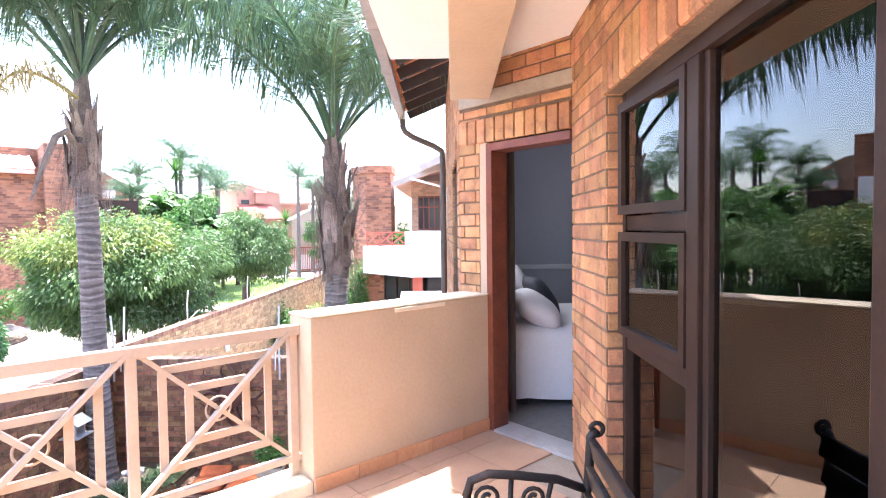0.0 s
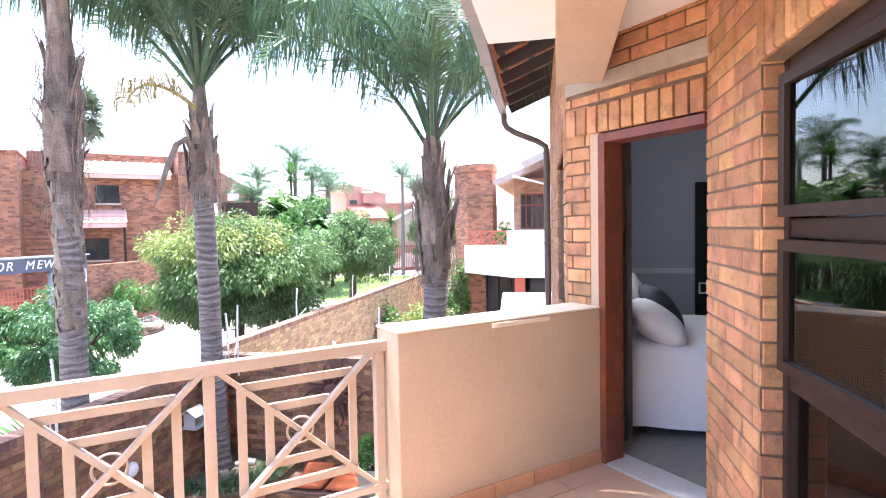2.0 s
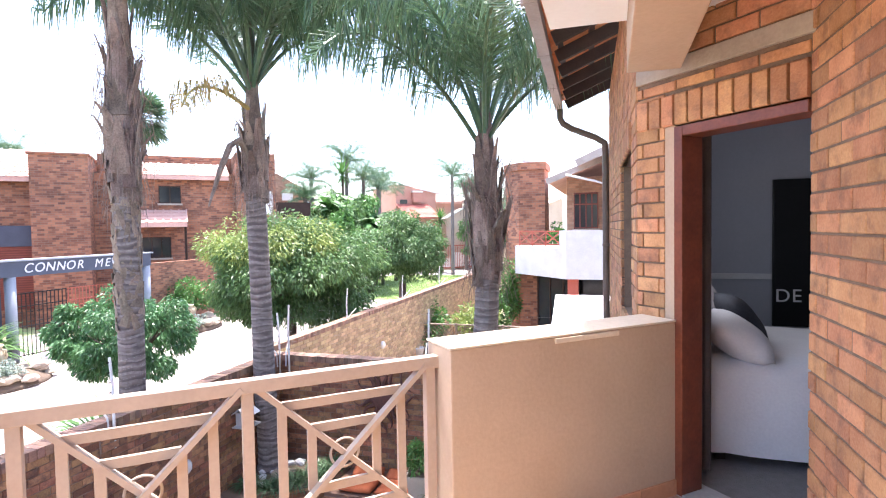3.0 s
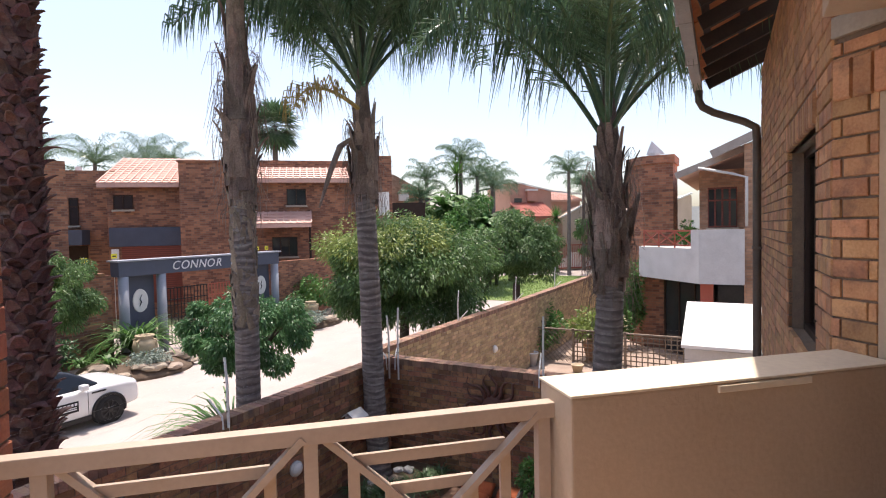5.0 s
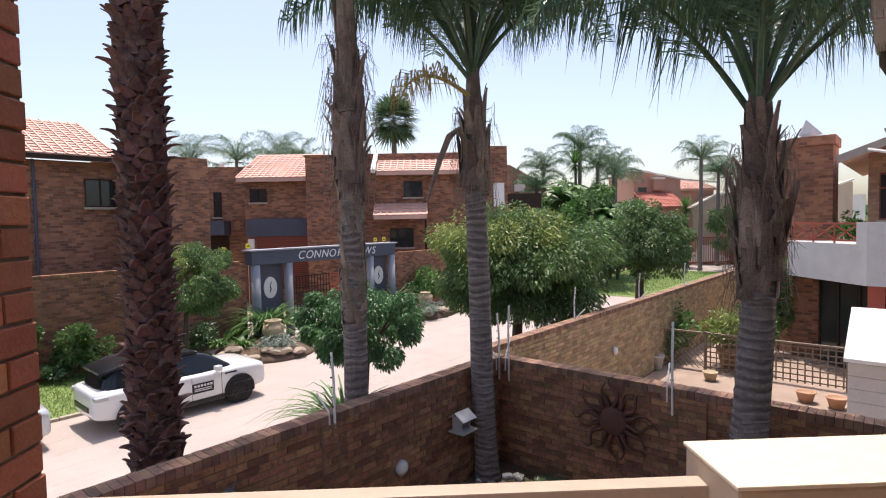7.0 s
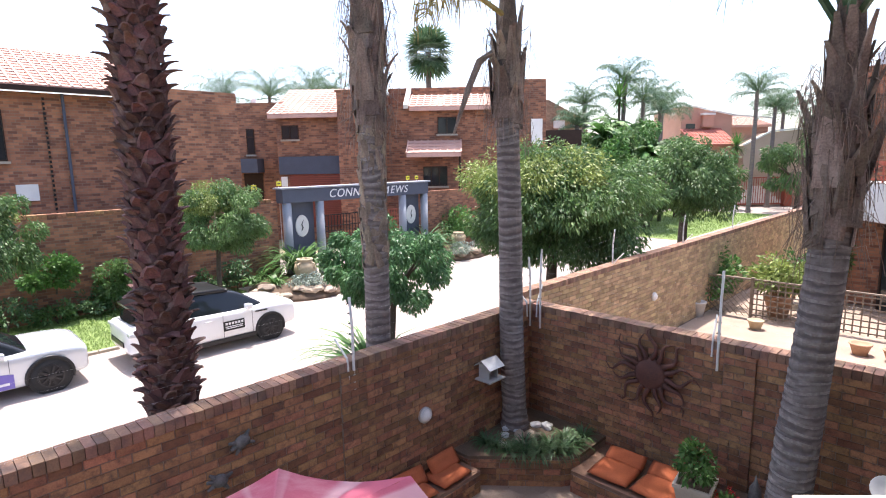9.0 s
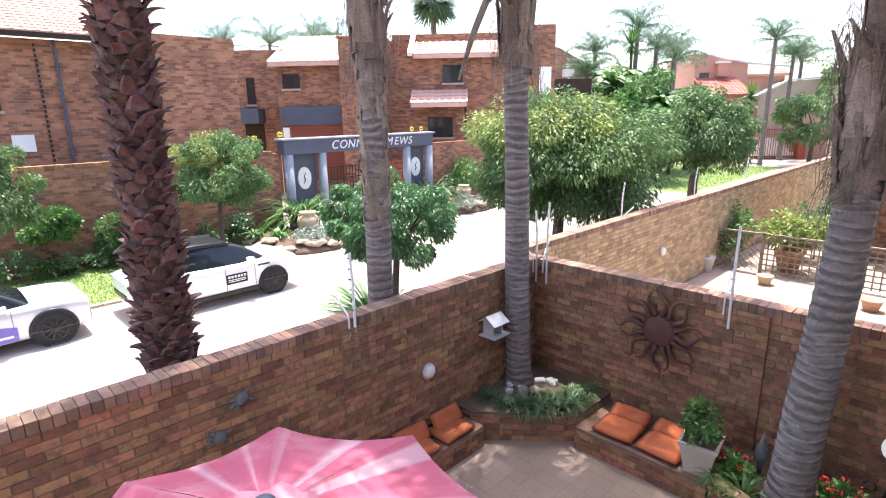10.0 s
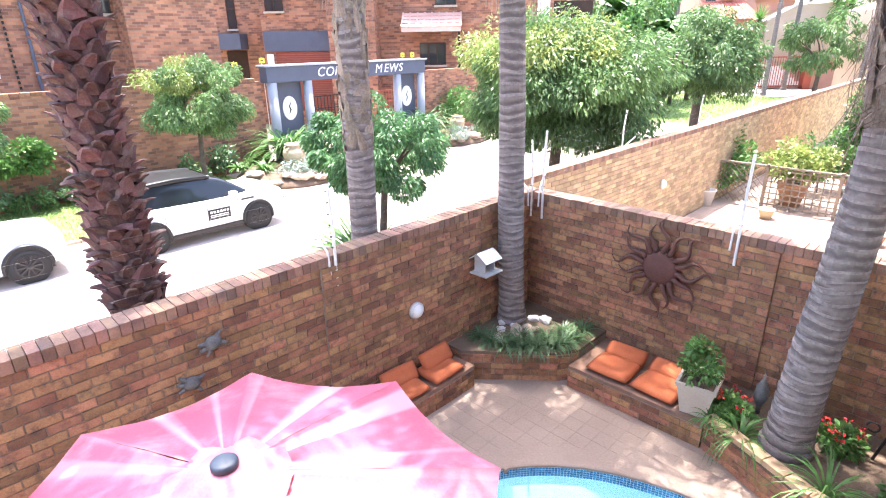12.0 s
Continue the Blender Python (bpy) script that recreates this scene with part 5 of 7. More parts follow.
def small_palm(place, h, label, n=11, flen=1.6, seed=1, r=0.1, hang=0.7, m=PALM_L):
    g = random.Random(seed)
    p = thing("palm_tree", place, label, "palm tree", "palms beyond the road")
    part("trunk", ringed_trunk(h, r, r * 0.8, (0.1, 0), 0.2, seed, 1.2, 10), TRUNK, p)
    kinds = [frond_mesh(flen, 0.75, 1.9, flen * 0.30, 38, m, seed, hang, bare=0.1), frond_mesh(flen * 0.95, 1.2, 1.7, flen * 0.30, 38, m, seed + 1, hang, bare=0.1), frond_mesh(flen * 0.9, 0.2, 1.5, flen * 0.28, 34, m, seed + 2, hang, bare=0.1)]
    for i in range(n + 5):
        part("frond", kinds[i % 3], m, p, place=Matrix.Translation((0.1, 0, h - 0.05)) @ pose(0, 0, 0, 0, g.uniform(-18, 18), i * 137.5))
    return p


def fan_palm(place, h, label, seed=1, r=0.16, size=1.0):
    g = random.Random(seed)
    p = thing("fan_palm", place, label, "palm tree", "palms beyond the road")
    part("trunk", ringed_trunk(h, r, r * 0.8, (0, 0), 0.2, seed, 1.2, 10), TRUNK, p)
    bm = bmesh.new()
    for i in range(46):
        a, e = math.radians(i * 137.5), -1.1 + 2.6 * i / 46
        d = Vector((math.cos(a) * math.cos(e), math.sin(a) * math.cos(e), math.sin(e)))
        x = d.cross(Vector((0, 0, 1))).normalized()
        y = x.cross(d)
        o = d * size * 0.55
        for k in range(15):
            b = (k - 7) / 7 * 1.9
            q = (d * math.cos(b) + x * math.sin(b)).normalized()
            n_ = q.cross(y).normalized() * 0.045 * size
            t_ = o + q * size * 0.8 - Vector((0, 0, 0.12 * size))
            vs = [bm.verts.new(v) for v in (o, o + q * size * 0.4 + n_, t_, o + q * size * 0.4 - n_)]
            bm.faces.new(vs)
        tube(bm, [(0, 0, 0), o], 0.02, 4, False)
    d = bpy.data.meshes.new("fan_leaves")
    bm.to_mesh(d)
    bm.free()
    d.materials.append(PALM_L)
    part("fan_leaves", d, PALM_L, p, place=Matrix.Translation((0, 0, h)))
    return p


def strap_plant(place, n, length, m, label, seed=1, wide=0.03, group="", cat="plant", low=0.35):
    """A tuft of arching strap leaves."""
    g = random.Random(seed)
    bm = bmesh.new()
    for i in range(n):
        a = g.uniform(0, 6.283)
        lift, ln_ = g.uniform(low, 1.45), length * g.uniform(0.6, 1.1)
        d = Vector((math.cos(a), math.sin(a), 0))
        s = Vector((-d.y, d.x, 0)) * wide / 2
        p, ang, last = d * 0.03, lift, None
        for k in range(6):
            f = k / 5
            ww = s * (1 - f ** 2 * 0.95)
            cur = (bm.verts.new(p - ww), bm.verts.new(p + ww))
            if last:
                bm.faces.new((last[0], last[1], cur[1], cur[0]))
            last = cur
            p = p + (d * math.cos(ang) + Vector((0, 0, math.sin(ang)))) * ln_ / 5
            ang -= 0.42
    me = bpy.data.meshes.new("strap_leaves")
    bm.to_mesh(me)
    bm.free()
    me.materials.append(m)
    t = new("strap_plant", me)
    t.matrix_basis = place
    return tagged(t, label, cat, group)


def bush(place, rx, ry, rz, n, leaf, m, label, seed=1, name="shrub", k=24, droop=0.1, low=-0.3):
    t = thing(name, place, label, "shrub")
    part("stem", limbs((0, 0, rz * 0.4), 0.02, [(rx * 0.6 * math.cos(a), ry * 0.6 * math.sin(a), rz * 1.1) for a in (0.3, 1.5, 2.8, 4.0, 5.2)], seed), BARK, t)
    part("leaves", leaf_cloud(n, clumps(rx, ry, rz, k, seed, low), leaf, m, droop=droop, seed=seed), m, t, place=Matrix.Translation((0, 0, rz * 0.9)))
    return t


# courtyard planting
for i, (u, v) in enumerate(((7.48, 5.0), (7.6, 4.84), (7.74, 4.7), (7.88, 4.54), (8.05, 4.47), (8.25, 4.46), (8.5, 4.48), (7.46, 5.22), (7.75, 4.95), (8.0, 4.7), (8.3, 4.65), (7.46, 5.38))):
    strap_plant(at(u, v, G + 0.41), 60, 0.34, LEAF_D, "dark green strap leaved ground cover in the planter", 20 + i, 0.022, "strap leaves in the corner planter")
for i, (u, v, s) in enumerate(((7.82, 2.25, 0.5), (7.52, 1.45, 0.62), (7.65, 0.7, 0.5), (7.9, 2.55, 0.35))):
    strap_plant(at(u, v, G + 0.35), 60, s, LEAF_B, "bright green strap leaved tuft in the raised bed", 40 + i, 0.018, "tufts in the raised bed")


def flower_bush(place, r, seed, label):
    t = bush(place, r, r, r * 0.75, 700, 0.075, LEAF_B, label, seed, "flowering_shrub")
    g = random.Random(seed)
    for i in range(7):
        a = g.uniform(0, 6.28)
        part("flower", leaf_cloud(14, clumps(0.03, 0.03, 0.03, 5, seed + i), 0.03, RED_F, "flower", 0, 0.5, seed + i), RED_F, t, "scarlet flower head", place=Matrix.Translation((r * 0.8 * math.cos(a), r * 0.8 * math.sin(a), r * g.uniform(1.2, 1.8))))
    return t


flower_bush(at(8.1, 2.45, G + 0.35), 0.17, 3, "low green shrub with scarlet flower heads")
flower_bush(at(7.72, 0.9, G + 0.35), 0.19, 5, "low green shrub with scarlet flower heads")
flower_bush(at(8.25, 1.5, G + 0.35), 0.18, 6, "low green shrub with scarlet flower heads")
bush(at(8.05, 2.78, G + 0.66), 0.22, 0.22, 0.27, 800, 0.07, LEAF_B, "small bright green bush growing in the square pot", 12, "potted_bush", 20)

# ---- road, verges and the boundary wall across ----
road = structure("road", B(-25, 60, 9.4, 15.25, -0.06, -0.02), ROAD, "pale sunlit block paved road", "road", place=at(0, 0, G))
structure("road_verge", B(-25, 60, 6.4, 9.4, -0.06, -0.012), SOIL, "narrow planted verge behind the garden wall", "ground", place=at(0, 0, G))
part("road_bend", B(10.2, 60, 15.25, 24.0, -0.06, -0.022), ROAD, road, place=Matrix())
for i in range(29):
    part("kerb_stone", B(-20 + i, -19.02 + i, 15.25, 15.37, -0.06, 0.05, bevel=0.012), CONC, road, place=Matrix())
lawn = structure("lawn", B(-25, 10.2, 15.38, 19.38, -0.06, 0.02), GRASS_G, "mown grass verge along the boundary wall", "lawn", place=at(0, 0, G))


def blades(name, n, area, h, m, label, seed):
    r = np.random.default_rng(seed)
    p = np.c_[r.uniform(area[0], area[1], n), r.uniform(area[2], area[3], n), np.zeros(n)]
    me = leaf_cloud(n, lambda k, q: (p, np.tile([0, 0, 1.2], (k, 1))), h, m, name, 0.0, 0.10, seed)
    ob = new(name, me)
    ob.matrix_basis = at(0, 0, G + 0.02)
    return tagged(ob, label, "grass", kind="stuff")


blades("grass", 26000, (-4, 10.1, 15.4, 19.2), 0.09, GRASS, "short green grass of the verge", 4)
blades("grass", 18000, (31, 47, 12.0, 19.0), 0.12, GRASS, "short green grass beyond the trees", 6)
structure("lawn_far", B(31, 48, 12.0, 19.2, -0.05, -0.005), GRASS_G, "green lawn beyond the trees", "lawn", place=at(0, 0, G))
bwall = structure("wall_boundary", B(-14, 12.0, 0, 0.24, -0.06, 2.95), FAR_BRICK, "tall red brown brick boundary wall across the road", place=at(0, 19.4, G))
for i in range(110):
    part("cap_brick", B(-14 + i * 0.2345, -14 + i * 0.2345 + 0.225, -0.02, 0.26, 2.95, 3.05, bevel=0.008), BRICK_G, bwall)

# ---- gateway of the complex ----
gate = thing("entrance_gateway", at(15.82, 19.4, G), "slate blue entrance gateway with lettered beam and round plaques", "gateway")
part("beam", B(-3.70, 3.70, -0.25, 0.25, 2.88, 3.40, bevel=0.015), BLUE, gate, "slate blue lettered beam")
part("beam_cap", B(-3.78, 3.78, -0.32, 0.32, 3.401, 3.46, bevel=0.01), BLUE_L, gate)
for x in (-3.47, -2.05, 2.23, 3.55):
    part("pillar", tube(bmesh.new(), [(x, -0.1, -0.1), (x, -0.1, 2.88)], 0.17, 16), BLUE_L, gate, "pale grey blue pillar", smooth=True)
for xa, xb in ((-3.3, -2.22), (2.40, 3.38)):
    part("panel", B(xa, xb, 0.10, 0.24, 0, 2.878), BLUE, gate)
    cx = 0.5 * (xa + xb)
    rr = 0.34
    part("plaque", lathe(bmesh.new(), [(rr, 0), (rr, 0.02), (rr * 0.92, 0.03), (0.001, 0.03)], 24), WHITE, gate, "pale oval plaque with a slim emblem", place=pose(cx, 0.099, 1.95, 90) @ Matrix.Diagonal((0.85, 1.25, 1, 1)))
    part("emblem", tube(bmesh.new(), [(cx - 0.05, 0.058, 1.75), (cx + 0.02, 0.058, 1.9), (cx - 0.03, 0.058, 2.0), (cx + 0.05, 0.058, 2.18)], [0.01, 0.025, 0.02, 0.008], 6), CAR_K, gate)


def letters(text, size, m, parent, place, name="lettering", slant=0.0, depth=0.008, align="CENTER"):
    c = bpy.data.curves.new(name, "FONT")
    c.body, c.size, c.align_x, c.align_y, c.extrude, c.shear = text, size, align, "CENTER", depth, slant
    tmp = bpy.data.objects.new(name, c)
    me = bpy.data.meshes.new_from_object(tmp)
    bpy.data.objects.remove(tmp)
    me.materials.clear()
    me.materials.append(m)
    return part(name, me, m, parent, place=place)


for i, ch in enumerate("CONNOR MEWS"):
    if ch != " ":
        letters(ch, 0.46, SILVERLEAF, gate, pose(-1.55 + i * 0.385, -0.258, 3.14, 90), "letter", 0.25)
# steel gate leaves
for s in (0, 1):
    xa = -1.86 + s * 2.0
    leaf = bmesh.new()
    for i in range(14):
        box(leaf, xa + i * 0.147, xa + i * 0.147 + 0.025, 0.10, 0.125, 0.08, 2.25)
    for z in (0.1, 1.1, 1.8, 2.25):
        box(leaf, xa, xa + 1.94, 0.098, 0.128, z, z + 0.035)
    for i in range(5):
        box(leaf, xa + 0.1 + i * 0.36, xa + 0.32 + i * 0.36, 0.09, 0.13, 1.25, 1.28)
        box(leaf, xa + 0.1 + i * 0.36, xa + 0.32 + i * 0.36, 0.09, 0.13, 1.6, 1.63)
    part("gate_leaf", leaf, CAR_K if s == 0 else REDGATE, gate, "barred steel gate leaf")

# boundary wall on either side of the gateway
side = structure("wall_boundary_far", B(19.62, 27, 0, 0.24, -0.05, 2.95), FAR_BRICK, "red brick boundary wall beside the gateway", place=at(0, 19.4, G))


# ---- houses ----
def window(parent, m, wd, ht, panes=2, name="window", frame=FRAME, glass=GLASS_D, fw=0.05):
    """A window set in a wall; its plane is x-z of m, y towards the viewer is negative."""
    wn_ = part(name, B(0, wd, -0.02, 0.03, 0, ht), glass, parent, "dark window with a thin frame", place=m)
    fr = bmesh.new()
    for x in [wd * i / panes for i in range(panes + 1)]:
        box(fr, max(0, x - fw / 2) - 0.001, min(wd, x + fw / 2) + 0.001, -0.045, -0.021, 0, ht)
    box(fr, 0, wd, -0.044, -0.021, 0, fw)
    box(fr, 0, wd, -0.044, -0.021, ht - fw, ht)
    if ht > 1.0:
        box(fr, 0, wd, -0.043, -0.021, ht * 0.66, ht * 0.66 + fw)
    part("frame", fr, frame, wn_)
    part("sill", B(-0.06, wd + 0.06, -0.10, 0.0, -0.08, -0.001), CONC, wn_)
    return wn_


def slope(parent, x0, x1, y0, z0, y1, z1, m=ROOF_R, label="pale red tiled roof", name="roof"):
    """A roof plane with overlapping rows of tiles, from the eave (y0, z0) up to (y1, z1)."""
    bm = bmesh.new()
    n = max(2, round(math.hypot(y1 - y0, z1 - z0) / 0.33))
    ny, nz = -(z1 - z0), (y1 - y0)
    q = math.hypot(ny, nz)
    ny, nz = ny / q, nz / q
    for i in range(n):
        a, b = i / n, (i + 1.12) / n
        ya, za, yb, zb = y0 + (y1 - y0) * a, z0 + (z1 - z0) * a, y0 + (y1 - y0) * b, z0 + (z1 - z0) * b
        v = [bm.verts.new(p) for p in ((x0, ya + ny * 0.05, za + nz * 0.05), (x1, ya + ny * 0.05, za + nz * 0.05), (x1, yb + ny * 0.01, zb + nz * 0.01), (x0, yb + ny * 0.01, zb + nz * 0.01),
                                       (x0, ya - ny * 0.03, za - nz * 0.03), (x1, ya - ny * 0.03, za - nz * 0.03))]
        bm.faces.new(v[:4])
        bm.faces.new((v[4], v[5], v[1], v[0]))
    box(bm, x0, x1, y0 - 0.03, y0 + 0.02, z0 - 0.16, z0)
    nr = int((x1 - x0) / 0.3)
    for i in range(nr + 1):
        x = x0 + (x1 - x0) * i / nr
        bar(bm, (x, y0 + ny * 0.05, z0 + nz * 0.05), (x, y1 + ny * 0.03, z1 + nz * 0.03), 0.06, 0.05)
    return tagged(part(name, bm, m, parent, label), kind="stuff")


h2 = thing("brick_house", pose(-0.17, 32.0, -3.66) @ Matrix.Scale(1.2, 4), "two storey red brick house with pale red roofs and blue lintels", "house")
part("wall", B(-7.5, -4.5, 0, 7, -0.05, 6.55), FAR_BRICK, h2)
slope(h2, -7.75, -4.4, -0.35, 6.5, 3.4, 8.0)
part("wall", B(-4.5, -2.6, -0.9, 7, -0.05, 7.35), FAR_BRICK, h2, "taller brick tower wall")
part("tower_coping", B(-4.56, -2.54, -0.96, 7, 7.351, 7.43), FAR_BRICK, h2)
part("wall", B(-2.6, 2.9, 0.35, 7, -0.05, 6.85), FAR_BRICK, h2)
slope(h2, -1.45, 2.6, -0.05, 6.72, 1.9, 7.45)
part("parapet", B(-2.6, 4.6, 1.9, 2.2, 6.8, 7.8), FAR_BRICK, h2, "red parapet behind the roof")
part("raked_coping", bar(bmesh.new(), (-1.6, -0.1, 6.75), (-1.6, 2.0, 7.75), 0.2, 0.18), WHITE, h2)
part("wall", B(2.9, 4.6, -0.2, 7, -0.05, 7.8), FAR_BRICK, h2)
slope(h2, -1.55, 0.85, -0.75, 4.68, 0.34, 5.25, label="pale red tiled awning roof")
part("awning_post", tube(bmesh.new(), [(0.78, -0.6, 0), (0.78, -0.6, 4.6)], 0.05, 8), FRAME, h2)
window(h2, pose(-0.2, 0.33, 5.55), 0.85, 0.75)
window(h2, pose(-7.25, -0.02, 5.42), 0.75, 0.62)
window(h2, pose(-0.9, 0.33, 3.2), 1.1, 0.9, 3)
part("balcony_door", B(3.95, 4.45, -0.24, -0.19, 5.0, 6.1), WHITE, h2, "white barred balcony door")
part("balcony_rail", B(4.6, 6.2, -0.1, -0.05, 4.9, 5.6), FRAME, h2)
part("garage_lintel", B(-7.45, -4.52, -0.10, 0.0, 3.85, 4.65), BLUE, h2, "slate blue garage lintel")
part("garage_door", B(-7.0, -4.52, -0.05, 0.0, 1.4, 3.84), REDWOOD, h2, "red slatted garage door")
part("notice", B(-7.4, -7.12, -0.05, -0.01, 3.3, 3.75), WHITE, h2)
# its left wing
part("wall", B(-10.3, -7.5, 1.2, 8, -0.05, 7.2), FAR_BRICK, h2, "set back brick wing")
window(h2, pose(-9.35, 1.18, 4.8), 0.36, 1.2, 1)
part("door_hood", B(-9.9, -8.6, 0.3, 1.2, 3.95, 4.6), BLUE, h2, "slate blue door hood")
part("dark_door", B(-9.6, -8.7, 1.15, 1.21, 1.4, 3.9), FRAME, h2)
part("roof_vent", tube(bmesh.new(), [(-9.2, 2.0, 7.2), (-9.2, 2.0, 7.45)], 0.13, 10), WHITE, h2)

# the house beside the road, behind the boundary wall
V1 = 21.5
h1 = thing("brick_house", at(0, V1, G), "large red brown brick house with a pale roof and a downpipe", "house")
part("wall", B(-12, 8.5, 0, 8, -0.05, 6.6), FAR_BRICK, h1)
slope(h1, -12.2, 8.48, -0.4, 6.75, 4.0, 8.5)
part("gutter", B(-12.2, 8.48, -0.5, -0.4, 6.6, 6.74), FRAME, h1)
part("wall", B(8.5, 11.3, -0.9, 8, -0.05, 6.9), FAR_BRICK, h1, "projecting brick block")
part("pipe", tube(bmesh.new(), [(6.1, -0.08, 6.6), (6.1, -0.08, 0)], 0.045, 8), BLUE, h1, "dark blue downpipe")
window(h1, pose(3.35, -0.02, 4.55), 1.2, 1.5)
part("meter_box", B(4.65, 5.2, -0.08, 0.0, 3.35, 3.85), WHITE, h1, "white meter box")
for i in range(44):
    part("chain_link", B(5.57, 5.63, -0.05, -0.015, 0.1 + i * 0.146, 0.1 + i * 0.146 + 0.085), CAR_K, h1)
window(h1, pose(7.5, -0.02, 5.1), 0.9, 0.95)

# houses far beyond the trees
def gable(parent, pts, y0, y1, m, label="", name="wall"):
    """A wall block whose front outline is given in x and z."""
    bm = bmesh.new()
    f = [bm.verts.new((x, y0, z)) for x, z in pts]
    r = [bm.verts.new((x, y1, z)) for x, z in pts]
    n = len(pts)
    bm.faces.new(f)
    bm.faces.new(r[::-1])
    for i in range(n):
        bm.faces.new((f[i], r[i], r[(i + 1) % n], f[(i + 1) % n]))
    bmesh.ops.recalc_face_normals(bm, faces=bm.faces)
    return part(name, bm, m, parent, label)


h3 = thing("plastered_house", pose(20.3, 52, G), "distant terracotta plastered house with stepped red roofs", "house")
gable(h3, [(0, 0), (0, 8.75), (1.2, 8.6), (4.4, 7.85), (4.4, 0)], 0, 7, TERRA_P, "terracotta gable wall")
for xa, za, xb, zb in ((-0.1, 8.8, 1.25, 8.65), (1.2, 8.65, 4.5, 7.9), (4.4, 7.9, 8.0, 7.55)):
    part("raked_coping", bar(bmesh.new(), (xa, -0.02, za), (xb, -0.02, zb), 0.22, 0.14), WHITE, h3)
gable(h3, [(4.4, 0), (4.4, 7.1), (8.0, 6.9), (8.0, 0)], 0.8, 7, TERRA_P)
slope(h3, 4.3, 8.1, 0.4, 7.0, 5.5, 8.3)
slope(h3, -0.1, 3.4, -3.2, 5.3, -0.02, 6.75, ROOF_D, "deep red sloping porch roof")
part("porch_wall", B(0.1, 3.3, -2.8, -0.002, 0, 5.25), TERRA_P, h3)
part("porch_opening", B(2.3, 3.0, -2.83, -2.8, 0.2, 4.4), GLASS_D, h3)
part("bay", B(1.7, 2.6, -0.5, -0.002, 6.9, 7.9), TERRA_P, h3)
part("bay_cap", B(1.6, 2.7, -0.6, 0.02, 7.902, 8.08), WHITE, h3)
part("bay_window", B(0.4, 1.2, -0.03, -0.002, 6.5, 7.2), GLASS_D, h3)
gable(h3, [(5.0, 0), (5.0, 5.2), (7.2, 6.3), (11.5, 6.6), (11.5, 0)], -1.2, 0.79, SAND_P, "sand coloured wing")
part("raked_coping", bar(bmesh.new(), (4.9, -1.25, 5.25), (7.2, -1.25, 6.4), 0.22, 0.14), WHITE, h3)
part("raked_coping", bar(bmesh.new(), (7.2, -1.25, 6.4), (11.6, -1.25, 6.7), 0.22, 0.14), WHITE, h3)
window(h3, pose(6.6, -1.22, 3.0), 1.2, 1.5, 2, "window", WHITE)
red_gate = thing("red_gate", pose(26.2, 50, G), "red painted steel driveway gate with a stepped white panel", "gate")
for i in range(23):
    part("gate_bar", B(-2.3 + i * 0.2, -2.26 + i * 0.2, -0.02, 0.02, 0.15, 2.5), REDGATE, red_gate)
for z in (0.18, 2.42):
    part("gate_rail", B(-2.35, 2.2, -0.03, 0.03, z, z + 0.09), REDGATE, red_gate)
for i in range(5):
    part("step_panel", B(-2.2 + i * 0.42, 2.1 - i * 0.42, 0.025, 0.05, 0.28 + (4 - i) * 0.0 + i * 0.3, 0.57 + i * 0.3), WHITE, red_gate)
for x in (-2.7, 2.55):
    part("gate_post", B(x - 0.3, x + 0.3, -0.3, 0.3, 0, 2.75), TERRA_P if x < 0 else REDGATE, red_gate)
structure("wall_garden_far", B(29.1, 40, 50, 50.25, G, G + 2.4), TERRA_P, "low terracotta garden wall beside the red gate")
h5 = thing("brick_house", pose(7.4, 44, G), "distant pale brick gable house with an air conditioner", "house")
gable(h5, [(-1.5, 0), (-1.5, 8.8), (0, 8.7), (2.9, 7.1), (2.9, 0)], 0, 7, FAR_BRICK_L, "pale brick gable")
part("air_conditioner", B(0.35, 1.15, -0.35, 0, 6.6, 7.15, bevel=0.03), WHITE, h5, "white air conditioning unit")
slope(h5, 0.2, 2.6, -2.4, 5.2, -0.05, 6.3, label="pale roofed porch")
part("porch_wall", B(0.3, 3.6, -2.0, -0.002, 0, 5.15), FAR_BRICK_L, h5)
part("raked_coping", bar(bmesh.new(), (1.7, -2.5, 6.4), (3.6, -2.5, 5.5), 0.18, 0.12), WHITE, h5)

h6 = thing("garden_house", pose(28.4, 40, G), "distant sand coloured gable house with a pale annex", "house")
gable(h6, [(0, 0), (0, 5.66), (3.1, 6.72), (3.25, 6.6), (3.25, 0)], 0, 6, SAND_P, "sand coloured gable wall")
part("raked_coping", bar(bmesh.new(), (-0.1, -0.08, 5.7), (3.2, -0.08, 6.83), 0.16, 0.12), WHITE, h6)
part("annex_wall", B(3.26, 4.7, 0.6, 5.5, 0, 5.75), WHITE, h6, "pale plastered annex wall")

